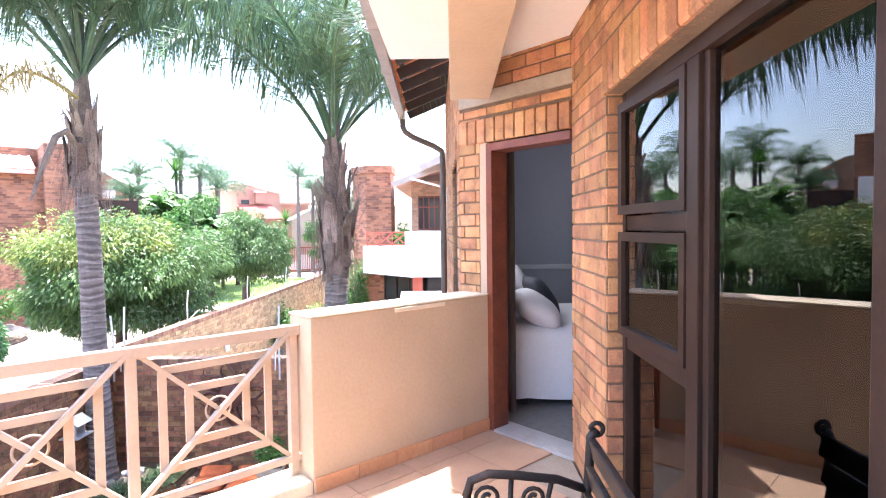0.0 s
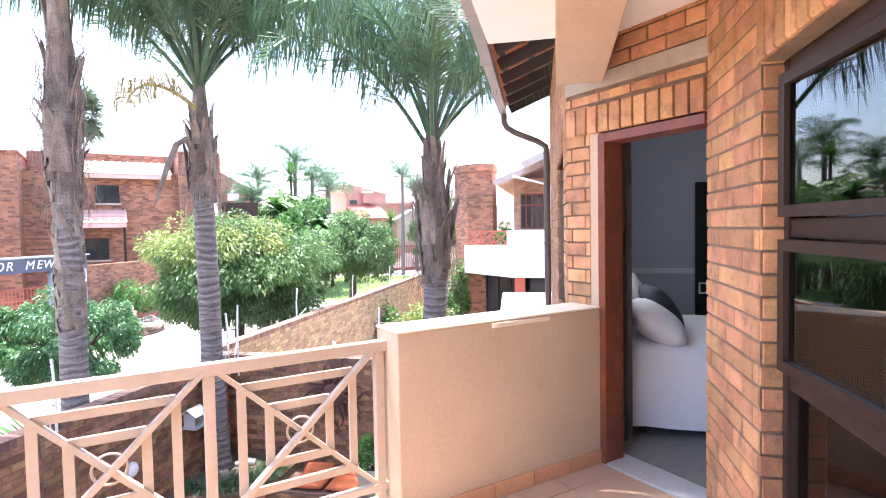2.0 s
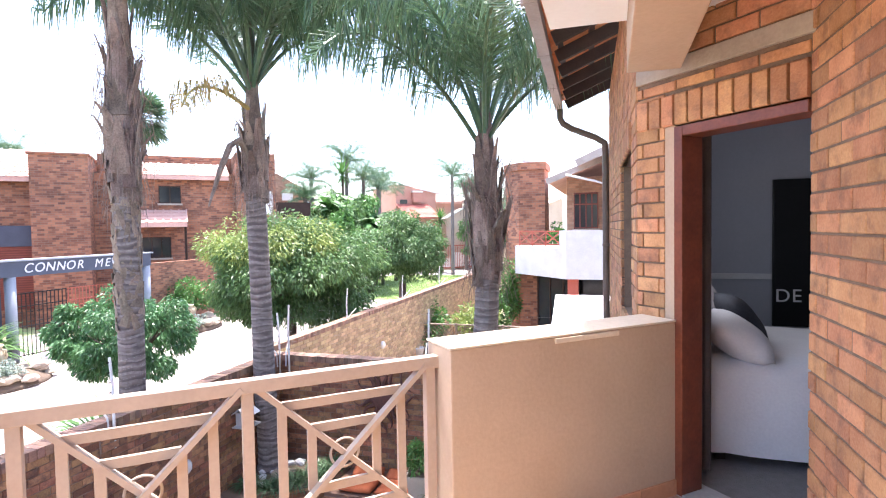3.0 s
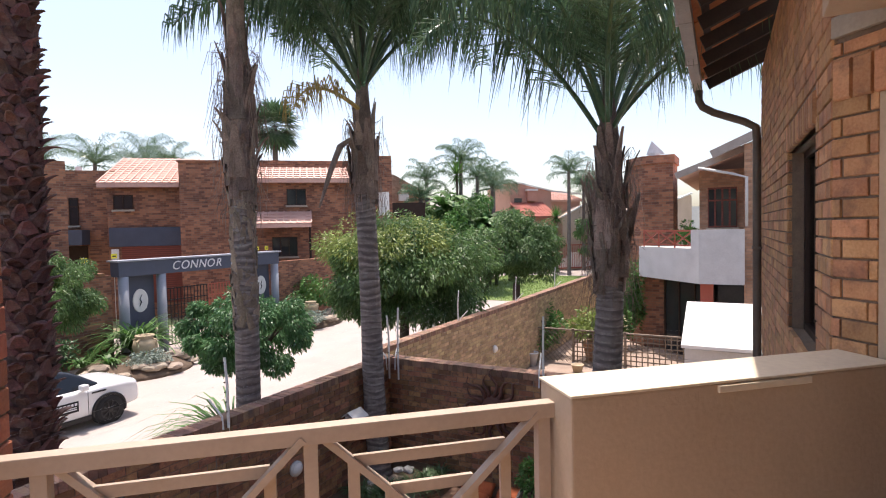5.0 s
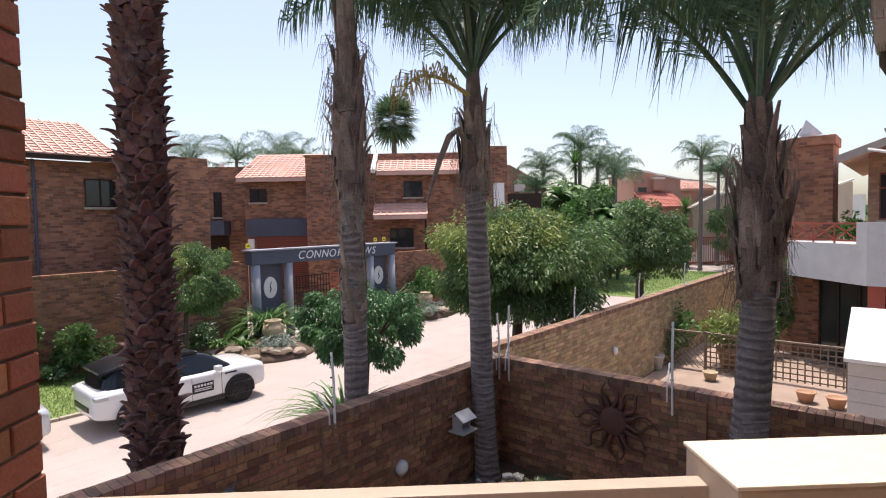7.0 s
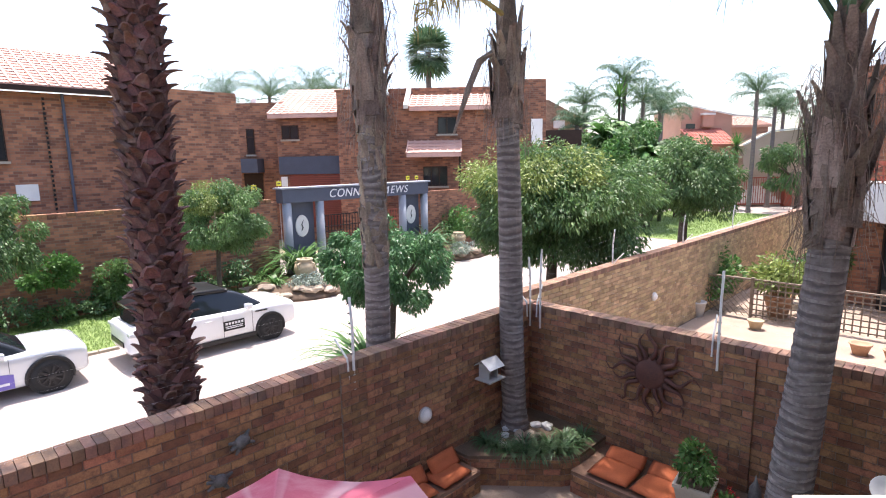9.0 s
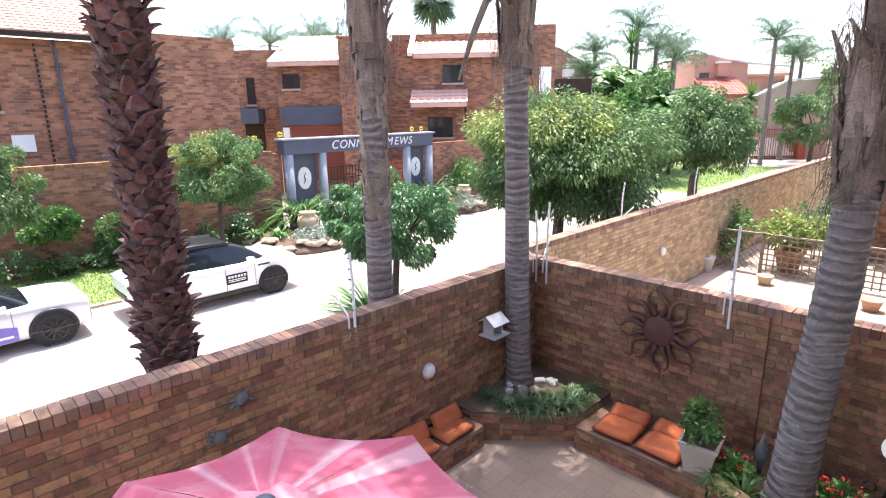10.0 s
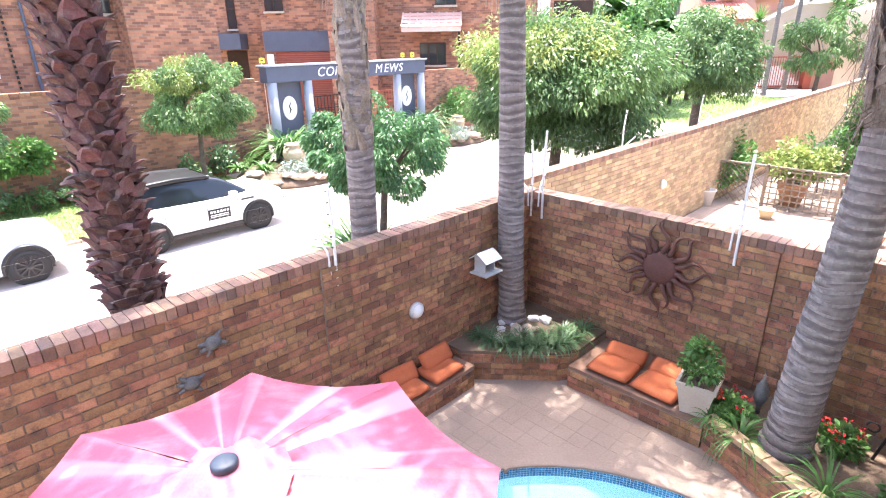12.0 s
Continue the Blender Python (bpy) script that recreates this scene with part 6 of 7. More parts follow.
# ---- trees along the road ----
shade_tree(pose(3.25, 16.6, G), 2.2, 2.2, 1.68, 4.62, "round clipped shade tree with dense hanging leaves", 11, 70000, 0.125, LEAF_T, 0.15, "trees along the road", 170, LEAF_Y)
shade_tree(pose(10.2, 25.3, G), 1.95, 1.95, 1.65, 4.85, "round clipped shade tree on the near verge", 12, 34000, 0.16, LEAF_T, 0.18, "trees along the road", 120)
shade_tree(pose(-6.65, 18.25, G), 1.3, 1.3, 1.15, 3.8, "small round tree with yellow green top by the boundary wall", 16, 34000, 0.095, LEAF_T, 0.07, "trees along the road", 60, LEAF_Y)
shade_tree(pose(-10.3, 14.1, G), 1.3, 1.3, 1.15, 3.8, "small round tree with yellow green top by the boundary wall", 17, 32000, 0.095, LEAF_T, 0.07, "trees along the road", 55, LEAF_Y)
shade_tree(pose(-0.5, 11.95, G), 1.05, 1.05, 0.92, 3.3, "small leaning tree with drooping bright leaves on the verge", 18, 26000, 0.088, LEAF_V, 0.07, "trees along the road", 46)
# palms and woods in the distance
fan_palm(pose(-1.6, 46, G), 12.6, "distant fan palm above the roofs", 3, 0.25, 1.9)
for i, (x, y, h, s) in enumerate(((-15, 48, 9.8, 3.2), (-12, 50, 10.2, 3.4), (-9.5, 47, 9.2, 3.0), (-18, 46, 9.6, 3.2), (11.7, 40, 9.3, 2.4), (9.3, 41, 8.0, 2.3), (13.6, 42, 8.3, 2.4), (15.5, 44, 7.6, 2.6), (23, 45, 9.0, 2.6), (18.5, 52, 8.6, 3.0), (29, 52, 8, 3.0), (26.6, 49, 8.2, 2.2), (31, 46, 7, 2.2), (8.2, 38, 6.4, 1.9), (27, 41, 6.4, 1.4))):
    small_palm(pose(x, y, G), h, "distant feather palm above the gardens", 15, s, 30 + i, 0.17)
for i, (x, y, rx, h) in enumerate(((10.2, 36, 1.7, 6.4), (12.4, 37, 1.6, 6.8), (8.2, 35, 1.3, 5.2), (14.2, 41, 1.5, 5.4), (26, 44, 2.4, 5.4), (32, 48, 3.0, 8.9), (16.3, 42, 1.5, 5.6), (9.4, 33, 1.2, 5.6), (6.3, 34, 1.3, 4.8))):
    shade_tree(pose(x, y, G), rx, rx, h * 0.36, h, "leafy garden tree in the distance", 50 + i, 5000, 0.30, LEAF_B if i % 2 else LEAF_T, 0.14, "garden trees beyond", 36)


def banana(place, h, label, seed):
    """Tall stems with broad arching leaves."""
    t = thing("banana_plant", place, label, "plant", "lush plants beyond the trees")
    g = random.Random(seed)
    for k in range(3):
        x, y, hh = g.uniform(-0.7, 0.7), g.uniform(-0.6, 0.6), h * g.uniform(0.75, 1.0)
        part("stem", tube(bmesh.new(), [(x, y, -0.05), (x * 1.1, y, hh * 0.5), (x * 1.2, y, hh)], [0.14, 0.11, 0.07], 8), RACHIS, t, smooth=True)
        bm = bmesh.new()
        for i in range(11):
            a, lift, ln_ = i * 2.399 + g.uniform(-0.3, 0.3), g.uniform(0.5, 1.4), g.uniform(1.5, 2.3)
            d = Vector((math.cos(a), math.sin(a), 0))
            s_ = Vector((-d.y, d.x, 0))
            p, ang, last = Vector((x * 1.2, y, hh)), lift, None
            for q in range(8):
                f = q / 7
                ww = s_ * (0.03 + 0.24 * math.sin(math.pi * min(1, 0.08 + 0.9 * f)))
                cur = (bm.verts.new(p - ww - Vector((0, 0, ww.length * 0.5))), bm.verts.new(p), bm.verts.new(p + ww - Vector((0, 0, ww.length * 0.5))))
                if last:
                    bm.faces.new((last[0], last[1], cur[1], cur[0]))
                    bm.faces.new((last[1], last[2], cur[2], cur[1]))
                last = cur
                p = p + (d * math.cos(ang) + Vector((0, 0, math.sin(ang)))) * ln_ / 7
                ang -= 0.3
        part("leaf_tuft", bm, LEAF_B if k else LEAF_T, t, "broad arching green leaves")
    return t


for i, (x, y, h) in enumerate(((9.0, 36.5, 5.6), (10.8, 38.0, 6.4), (12.6, 39.0, 6.0), (14.2, 40.0, 5.4), (11.6, 35.5, 5.2), (7.6, 36.0, 4.8))):
    banana(pose(x, y, G), h, "tall leafy banana plants behind the trees", 70 + i)
for i, (x, y, h, ln_) in enumerate(((23.3, 48, 5.2, 1.2), (30.2, 48.5, 6.2, 1.1), (31.0, 48, 4.0, 1.2), (11.2, 39, 8.2, 1.5), (22.6, 47, 3.6, 1.0))):
    yu = thing("yucca_tree", pose(x, y, G), "slim stemmed yucca with a tuft of pointed leaves", "plant", "yuccas beyond")
    part("stem", tube(bmesh.new(), [(0, 0, -0.05), (0.05, 0, h * 0.5), (0, 0.05, h)], [0.14, 0.1, 0.09], 8), BARK, yu)
    bm = bmesh.new()
    g = random.Random(i)
    for k in range(90):
        a, e = k * 2.399, -0.9 + 2.3 * k / 90
        d = Vector((math.cos(a) * math.cos(e), math.sin(a) * math.cos(e), math.sin(e)))
        sd = Vector((-math.sin(a), math.cos(a), 0)) * 0.05
        o = Vector((0, 0.05, h))
        q = ln_ * g.uniform(0.7, 1.1)
        bm.faces.new([bm.verts.new(v) for v in (o - sd * 0.5, o + d * q * 0.5 - sd, o + d * q, o + d * q * 0.5 + sd, o + sd * 0.5)])
    part("leaf_tuft", bm, LEAF_B, yu, "tuft of pointed green leaves")
hill = structure("backdrop_woods", leaf_cloud(14000, lambda n, r: (np.c_[(a := r.uniform(-0.5, 1.9, n), b := r.uniform(120, 160, n))[1] * np.sin(a), b * np.cos(a), G + r.uniform(0, 8.5, n) * (0.7 + 0.3 * np.sin(a * 9))], r.normal(0, 1, (n, 3))), 2.2, LEAF_T, "backdrop_woods", 0.2, 0.45, 8), LEAF_T, "far line of green trees", "woods")
hill["kind"] = "structure"

# ---- iron garden bench on the balcony ----
ib = thing("garden_bench", at(0.72, -0.405, 0.0) @ Matrix.Scale(0.96, 4), "black cast iron garden bench with slatted back under the window", "bench")
for i, z in enumerate((0.725, 0.63, 0.54, 0.46)):
    part("back_slat", B(-0.02, 1.10, -0.012, 0.012, -0.038, 0.038, bevel=0.006), BLACK, ib, place=Matrix.Translation((0, -0.03 - 0.10 * (z - 0.4), z)) @ pose(0, 0, 0, -10))
for i in range(5):
    part("seat_slat", B(-0.02, 1.10, -0.032, 0.032, -0.012, 0.012, bevel=0.005), BLACK, ib, place=Matrix.Translation((0, 0.02 + i * 0.078, 0.40)))
for x in (0.0, 1.08):
    side = bmesh.new()
    tube(side, [(x, -0.075, 0.79), (x, -0.055, 0.765), (x, -0.045, 0.6), (x, -0.01, 0.41), (x, -0.07, 0.2), (x, -0.12, 0.0)], 0.017, 8)
    tube(side, [(x, -0.035, 0.58), (x, 0.06, 0.615), (x, 0.20, 0.63), (x, 0.30, 0.635), (x, 0.36, 0.61), (x, 0.375, 0.56), (x, 0.36, 0.48), (x, 0.35, 0.38), (x, 0.38, 0.2), (x, 0.42, 0.0)], 0.016, 8)
    part("end_frame", side, BLACK, ib, smooth=True)
    sc = bmesh.new()
    for cy, r in ((0.30, 0.045), (0.14, 0.04)):
        tube(sc, [(x, cy + r * (1 - i / 22) * math.cos(i * 0.5), 0.55 + r * (1 - i / 22) * math.sin(i * 0.5)) for i in range(18)], 0.008, 6)
    tube(sc, [(x, 0.22, 0.62), (x, 0.225, 0.52), (x, 0.21, 0.41)], 0.010, 6)
    tube(sc, [(x, 0.08, 0.61), (x, 0.10, 0.52), (x, 0.07, 0.41)], 0.010, 6)
    part("scroll", sc, BLACK, ib, "curled iron scroll under the arm", smooth=True)
    part("finial", tube(bmesh.new(), [(x, -0.075 + 0.022 * math.cos(a), 0.79 + 0.022 * math.sin(a)) for a in (i * 0.5 for i in range(12))], 0.009, 6), BLACK, ib, smooth=True)

# ---- umbrella ----
um = thing("garden_umbrella", at(3.37, 3.62, G), "large pink canvas garden umbrella standing by the pool", "umbrella")
part("pole", tube(bmesh.new(), [(0, 0, 0.05), (0, 0, 2.1)], 0.025, 12), WHITE, um, smooth=True)
part("foot", lathe(bmesh.new(), [(0.28, 0), (0.28, 0.05), (0.1, 0.08), (0.04, 0.28), (0.035, 0.3)], 20), CONC, um)
UT, UR, UE = 2.02, 1.55, 1.66
for k in range(8):
    a0, a1 = radians(15 + 45 * k), radians(60 + 45 * k)
    n = 14
    bm = bmesh.new()
    g = []
    for i in range(n + 1):
        r = 0.10 + (UR - 0.10) * i / n
        row = []
        for j in range(n + 1):
            f = j / n
            p = Vector((math.cos(a0), math.sin(a0), 0)).lerp(Vector((math.cos(a1), math.sin(a1), 0)), f) * r
            sag = math.sin(math.pi * f) * (r / UR) * 0.07
            z = UT - (UT - UE) * (r / UR) ** 1.1 - sag + 0.008 * noise.noise((p.x * 5, p.y * 5, k)) + 0.014 * math.cos(6 * math.pi * f + k) * (1 - r / UR) * min(1, i / 2)
            row.append(bm.verts.new((p.x * (1 - sag * 0.3), p.y * (1 - sag * 0.3), z)))
        g.append(row)
    for i in range(n):
        for j in range(n):
            bm.faces.new((g[i][j], g[i][j + 1], g[i + 1][j + 1], g[i + 1][j]))
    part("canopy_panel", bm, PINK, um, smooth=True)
    part("rib", tube(bmesh.new(), [(0.05 * math.cos(a0), 0.05 * math.sin(a0), UT - 0.03), (UR * math.cos(a0), UR * math.sin(a0), UE - 0.02)], 0.008, 6), WHITE, um)
vent = bmesh.new()
n = 32
rg = [[(r * math.cos(2 * math.pi * i / n), r * math.sin(2 * math.pi * i / n), UT + 0.075 - 0.14 * r / 0.34 + (0.03 * math.cos(8 * 2 * math.pi * i / n) if r > 0.3 else 0.012 * math.cos(8 * 2 * math.pi * i / n) if r > 0.2 else 0)) for i in range(n)] for r in (0.06, 0.16, 0.26, 0.34 )]
loft(vent, rg, caps=False)
part("vent_cap", vent, PINK_L, um, "scalloped top flap", smooth=True)
part("finial", lathe(bmesh.new(), [(0.072, UT + 0.05), (0.072, UT + 0.08), (0.06, UT + 0.09), (0.03, UT + 0.094), (0.002, UT + 0.096)], 18), KNOB, um, "grey blue knob", smooth=True)

# ---- things on the garden walls ----
so = thing("sun_ornament", at(RU - 0.03, 3.64, -1.26, 90), "rusty metal sun ornament with wavy rays on the brick wall", "wall ornament")
part("disc", lathe(bmesh.new(), [(0.225, 0.0), (0.22, 0.02), (0.16, 0.05), (0.08, 0.065), (0.001, 0.07)], 28), RUST, so, place=pose(0, 0.02, 0, -90), smooth=True)
for i in range(16):
    a = 2 * math.pi * i / 16 + 0.1
    long_ = 0.34 if i % 2 else 0.43
    pts, rad = [], []
    for k in range(9):
        f = k / 8
        r = 0.2 + long_ * f
        b = a + (0.26 * math.sin(f * 6.0) * f ** 0.7 if i % 2 == 0 else 0.16 * math.sin(f * 5.0 + 2.0) * f)
        pts.append((r * math.cos(b), 0.03 + 0.02 * math.sin(f * 3), r * math.sin(b)))
        rad.append(0.034 * (1 - f) ** 0.8 + 0.004)
    part("ray", tube(bmesh.new(), pts, rad, 6), RUST, so, smooth=True)

bf = thing("bird_feeder", at(7.60, LV - 0.02, -1.47, 180), "galvanised house shaped bird feeder on a wall bracket", "bird feeder")
part("tray", B(-0.17, 0.17, 0.02, 0.30, -0.02, 0.0, bevel=0.004), STEEL, bf)
part("back_board", B(-0.10, 0.10, 0.04, 0.055, 0.0, 0.22), STEEL, bf)
part("end_board", B(-0.10, -0.085, 0.055, 0.22, 0.0, 0.20), STEEL, bf)
part("end_board", B(0.085, 0.10, 0.055, 0.22, 0.0, 0.20), STEEL, bf)
part("roof_panel", B(-0.16, 0.16, 0.0, 0.19, -0.006, 0.006), STEEL, bf, place=pose(0, 0.135, 0.27, -35))
part("roof_panel", B(-0.16, 0.16, -0.16, 0.0, -0.006, 0.006), STEEL, bf, place=pose(0, 0.135, 0.27, 35))
part("bracket", B(-0.02, 0.02, 0.0, 0.2, -0.06, -0.021), FRAME, bf)


def bulkhead(place, label):
    o = thing("wall_lamp", place, label, "lamp", "round lamps on the garden walls")
    part("rim", lathe(bmesh.new(), [(0.105, 0.0), (0.105, 0.035), (0.085, 0.05)], 24), STEEL, o, smooth=True)
    part("glass_cover", lathe(bmesh.new(), [(0.086, 0.04), (0.082, 0.06), (0.05, 0.085), (0.002, 0.092)], 24), WHITE, o, "white glass dome", smooth=True)
    return o


bulkhead(at(6.50, LV, -1.69) @ pose(0, 0, 0, 90), "round white bulkhead lamp on the garden wall")
bulkhead(at(14.35, 6.1, -1.70) @ pose(0, 0, 0, 90), "round white bulkhead lamp on the neighbour's wall")

for u, z, r in ((4.10, -1.10, 20), (3.86, -1.40, -15)):
    tt = thing("turtle_ornament", at(u, LV - 0.012, z, 180) @ pose(0, 0, 0, 0, r, 0) @ Matrix.Scale(0.82, 4), "grey stone turtle ornament on the brick wall", "wall ornament", "turtles on the wall")
    sh = lathe(bmesh.new(), [(0.10, 0.0), (0.10, 0.02), (0.075, 0.05), (0.04, 0.07), (0.002, 0.075)], 16, 0.8)
    part("shell", sh, TURTLE, tt, place=pose(0, 0, 0, -90), smooth=True)
    for x, zz in ((0.10, 0.06), (-0.10, 0.06), (0.09, -0.07), (-0.09, -0.07)):
        part("flipper", tube(bmesh.new(), [(x * 0.7, 0.02, zz * 0.7), (x * 1.35, 0.02, zz * 1.4)], [0.03, 0.015], 8), TURTLE, tt)
    part("head", tube(bmesh.new(), [(0.09, 0.02, 0.0), (0.15, 0.025, 0.0)], [0.03, 0.02], 8), TURTLE, tt)


def fence_post(place, h, label, wires=True, arm=0.25):
    o = thing("fence_post", place, label, "post", "electric fence posts")
    part("post", tube(bmesh.new(), [(0, 0, -0.36), (0, 0.0, h * 0.55), (0, -0.03, h)], 0.016, 8), WHITE, o)
    part("brace", tube(bmesh.new(), [(0.07, 0.0, -0.2), (0.07, -0.02, 0.04), (0.10, -0.2, h * 0.32)], 0.012, 8), WHITE, o)
    for i in range(6):
        part("insulator", tube(bmesh.new(), [(-0.02, -0.03 * i / 5, h * (0.12 + 0.16 * i)), (0.03, -0.03 * i / 5, h * (0.12 + 0.16 * i))], 0.009, 8), CAR_K, o)
    return o


PU = (1.8, 5.43, 8.75)
for u in PU:
    fence_post(at(u, LV - 0.022, WT, 180), 0.72, "white electric fence post leaning on the wall top")
PV = (5.4, 2.85, -0.4)
for v in PV:
    fence_post(at(RU - 0.022, v, WT, 90), 0.86, "white electric fence post on the side wall")
for u in (12.5, 16.2, 20.0):
    fence_post(at(u, 6.2, WT), 0.72, "white electric fence post along the road")
wires = thing("fence_wires", at(0, 0, WT), "thin steel wires of the electric fence", "fence")
for i in range(6):
    z = 0.72 * (0.12 + 0.16 * i)
    part("wire", tube(bmesh.new(), [(1.8, LV - 0.022, z), (5.43, LV - 0.022, z - 0.01), (8.75, LV - 0.022, z), (12.5, 6.2, z - 0.01), (16.2, 6.2, z), (20, 6.2, z)], 0.0004, 4), STEEL, wires)
    z *= 0.86 / 0.72
    part("wire", tube(bmesh.new(), [(RU - 0.022, 5.4, z), (RU - 0.022, 2.85, z - 0.01), (RU - 0.022, -0.4, z)], 0.0004, 4), STEEL, wires)

# stones in the corner planter
g = random.Random(9)


def rock(place, s, label, group, m=STONE, flat=0.6):
    bm = bmesh.new()
    bmesh.ops.create_icosphere(bm, subdivisions=2, radius=1)
    o = g.random() * 50
    for v in bm.verts:
        k = 1 + 0.35 * noise.noise(v.co * 1.3 + Vector((o, o, o)))
        v.co = Vector((v.co.x * k * s, v.co.y * k * s * 0.8, v.co.z * k * s * flat + s * flat * 0.55))
    ob = part("rock", bm, m, None, place=place)
    return tagged(ob, label, "rock", group)


for i in range(16):
    rock(at(7.9 + g.uniform(-0.38, 0.5), 5.2 + g.uniform(-0.25, 0.28), G + 0.41, g.uniform(0, 360)), g.uniform(0.05, 0.11), "grey white stone in the corner planter", "stones round the palm", GREY_P if i % 3 else STONE)
# metal figure and reflector lamp in the raised bed
lp = thing("garden_light", at(8.35, 1.15, G + 0.35), "black metal garden stand with a white round reflector", "lamp")
part("stand", tube(bmesh.new(), [(0, 0.1, 0), (0, 0.02, 0.4), (-0.03, 0, 0.75)], 0.014, 8), BLACK, lp)
part("stand", tube(bmesh.new(), [(0.0, -0.1, 0), (0.0, 0, 0.38)], 0.014, 8), BLACK, lp)
part("scroll", tube(bmesh.new(), [(0.0, 0.16 + 0.05 * math.cos(i * 0.5), 0.35 + 0.05 * math.sin(i * 0.5)) for i in range(12)], 0.009, 6), BLACK, lp)
part("reflector", lathe(bmesh.new(), [(0.02, 0.0), (0.09, 0.02), (0.13, 0.06), (0.125, 0.06), (0.08, 0.03), (0.01, 0.015)], 20), WHITE, lp, place=pose(-0.04, 0, 0.82, 0, -55, 0), smooth=True)
fg = thing("garden_figure", at(8.35, 2.25, G + 0.35), "mottled bird figure on a thin stand", "ornament")
part("figure", lathe(bmesh.new(), [(0.02, 0), (0.03, 0.12), (0.07, 0.22), (0.06, 0.34), (0.02, 0.42), (0.005, 0.5)], 12), TURTLE, fg, smooth=True)


# ---- cars ----
def wheel(parent, x, y, r=0.36, wd=0.24, side=-1):
    wl = part("wheel", lathe(bmesh.new(), [(r * 0.66, -wd / 2), (r * 0.92, -wd / 2), (r, -wd / 2 + 0.04), (r, wd / 2 - 0.04), (r * 0.92, wd / 2), (r * 0.66, wd / 2)], 32), TYRE, parent, place=pose(x, y, r, 90), smooth=True)
    rim = bmesh.new()
    lathe(rim, [(r * 0.68, -0.06), (r * 0.68, 0.06), (r * 0.60, 0.065), (r * 0.58, 0.03)], 32)
    for i in range(10):
        a = 2 * math.pi * i / 10
        bar(rim, (0.04 * math.cos(a), 0.04 * math.sin(a), 0.06), (r * 0.62 * math.cos(a), r * 0.62 * math.sin(a), 0.06), 0.035, 0.03)
    lathe(rim, [(0.06, 0.03), (0.06, 0.085), (0.02, 0.095)], 16)
    part("rim", rim, ALLOY, wl, "dark spoked rim", place=Matrix.Translation((0, 0, 0.07)) if side > 0 else Matrix.Rotation(math.pi, 4, "X") @ Matrix.Translation((0, 0, 0.07)))
    return wl


def hull(sections):
    """Loft cross-sections (x, half width at sill, half width at waist, z low, z waist, z top, half width at top)."""
    rings = []
    for x, ws, ww, zl, zw, zt, wt in sections:
        half = [(ws * 0.86, zl), (ws, zl + 0.06), (ws * 1.005, zl + (zw - zl) * 0.45), (ww, zw - 0.06), (ww * 0.975, zw), (wt + (ww - wt) * 0.35, zw + (zt - zw) * 0.55), (wt, zt - 0.025), (wt * 0.8, zt)]
        rings.append([(x, -y, z) for y, z in half] + [(x, y, z) for y, z in half[::-1]])
    return loft(bmesh.new(), rings)


def suv(place, L, W, body, label, sections, cabin, roof_m, wheels, extra):
    c = thing("parked_car", place, label, "car", "cars parked on the road")
    ob = part("body", hull(sections), body, c, smooth=True)
    md = ob.modifiers.new("soft", "SUBSURF")
    md.levels = md.render_levels = 2
    cb_ = part("cabin", hull(cabin), CAR_G, c, "dark tinted side and rear windows", smooth=True)
    md = cb_.modifiers.new("soft", "SUBSURF")
    md.levels = md.render_levels = 2
    for x in wheels:
        for y, s in ((-W / 2 + 0.085, 1), (W / 2 - 0.085, -1)):
            wheel(c, x, y, 0.355, 0.235, s)
            arch = [(x + 0.41 * math.cos(a), (-W / 2 - 0.006 if s > 0 else W / 2 + 0.006), 0.355 + 0.41 * math.sin(a)) for a in (math.pi * (i / 18 * 1.16 - 0.08) for i in range(19))]
            part("wheel_arch", tube(bmesh.new(), arch, 0.035, 6), CAR_K, c, "black wheel arch trim", smooth=True)
            # solid dark disc stands for the shaded hollow round the wheel
            part("wheel_well", lathe(bmesh.new(), [(0.40, -0.10), (0.40, 0.10)], 28), TYRE, c, place=pose(x, y + s * 0.003, 0.36, 90))
    extra(c)
    return c


# white car with a black roof; its nose points along the road
SX = [(-2.18, 0.72, 0.74, 0.42, 0.86, 0.98, 0.66), (-2.10, 0.84, 0.86, 0.36, 0.92, 1.06, 0.76), (-1.75, 0.92, 0.94, 0.30, 0.98, 1.08, 0.80), (-1.0, 0.945, 0.95, 0.26, 0.99, 1.06, 0.82), (0.0, 0.945, 0.95, 0.25, 0.97, 1.03, 0.82),
      (0.75, 0.945, 0.95, 0.25, 0.95, 1.02, 0.82), (1.25, 0.94, 0.94, 0.26, 0.96, 1.05, 0.82), (1.75, 0.93, 0.93, 0.28, 0.94, 1.03, 0.82), (2.05, 0.90, 0.90, 0.30, 0.90, 1.00, 0.80), (2.19, 0.86, 0.86, 0.34, 0.84, 0.95, 0.76), (2.21, 0.80, 0.80, 0.40, 0.78, 0.88, 0.70)]
SC = [(-2.0, 0.70, 0.72, 0.95, 1.02, 1.08, 0.62), (-1.75, 0.80, 0.80, 0.95, 1.08, 1.45, 0.60), (-1.35, 0.82, 0.82, 0.95, 1.08, 1.56, 0.62), (-0.5, 0.83, 0.83, 0.95, 1.06, 1.60, 0.64), (0.35, 0.83, 0.83, 0.95, 1.05, 1.57, 0.63),
      (0.75, 0.82, 0.82, 0.95, 1.04, 1.40, 0.66), (1.15, 0.80, 0.80, 0.95, 1.02, 1.12, 0.72), (1.3, 0.76, 0.76, 0.95, 1.0, 1.03, 0.70)]


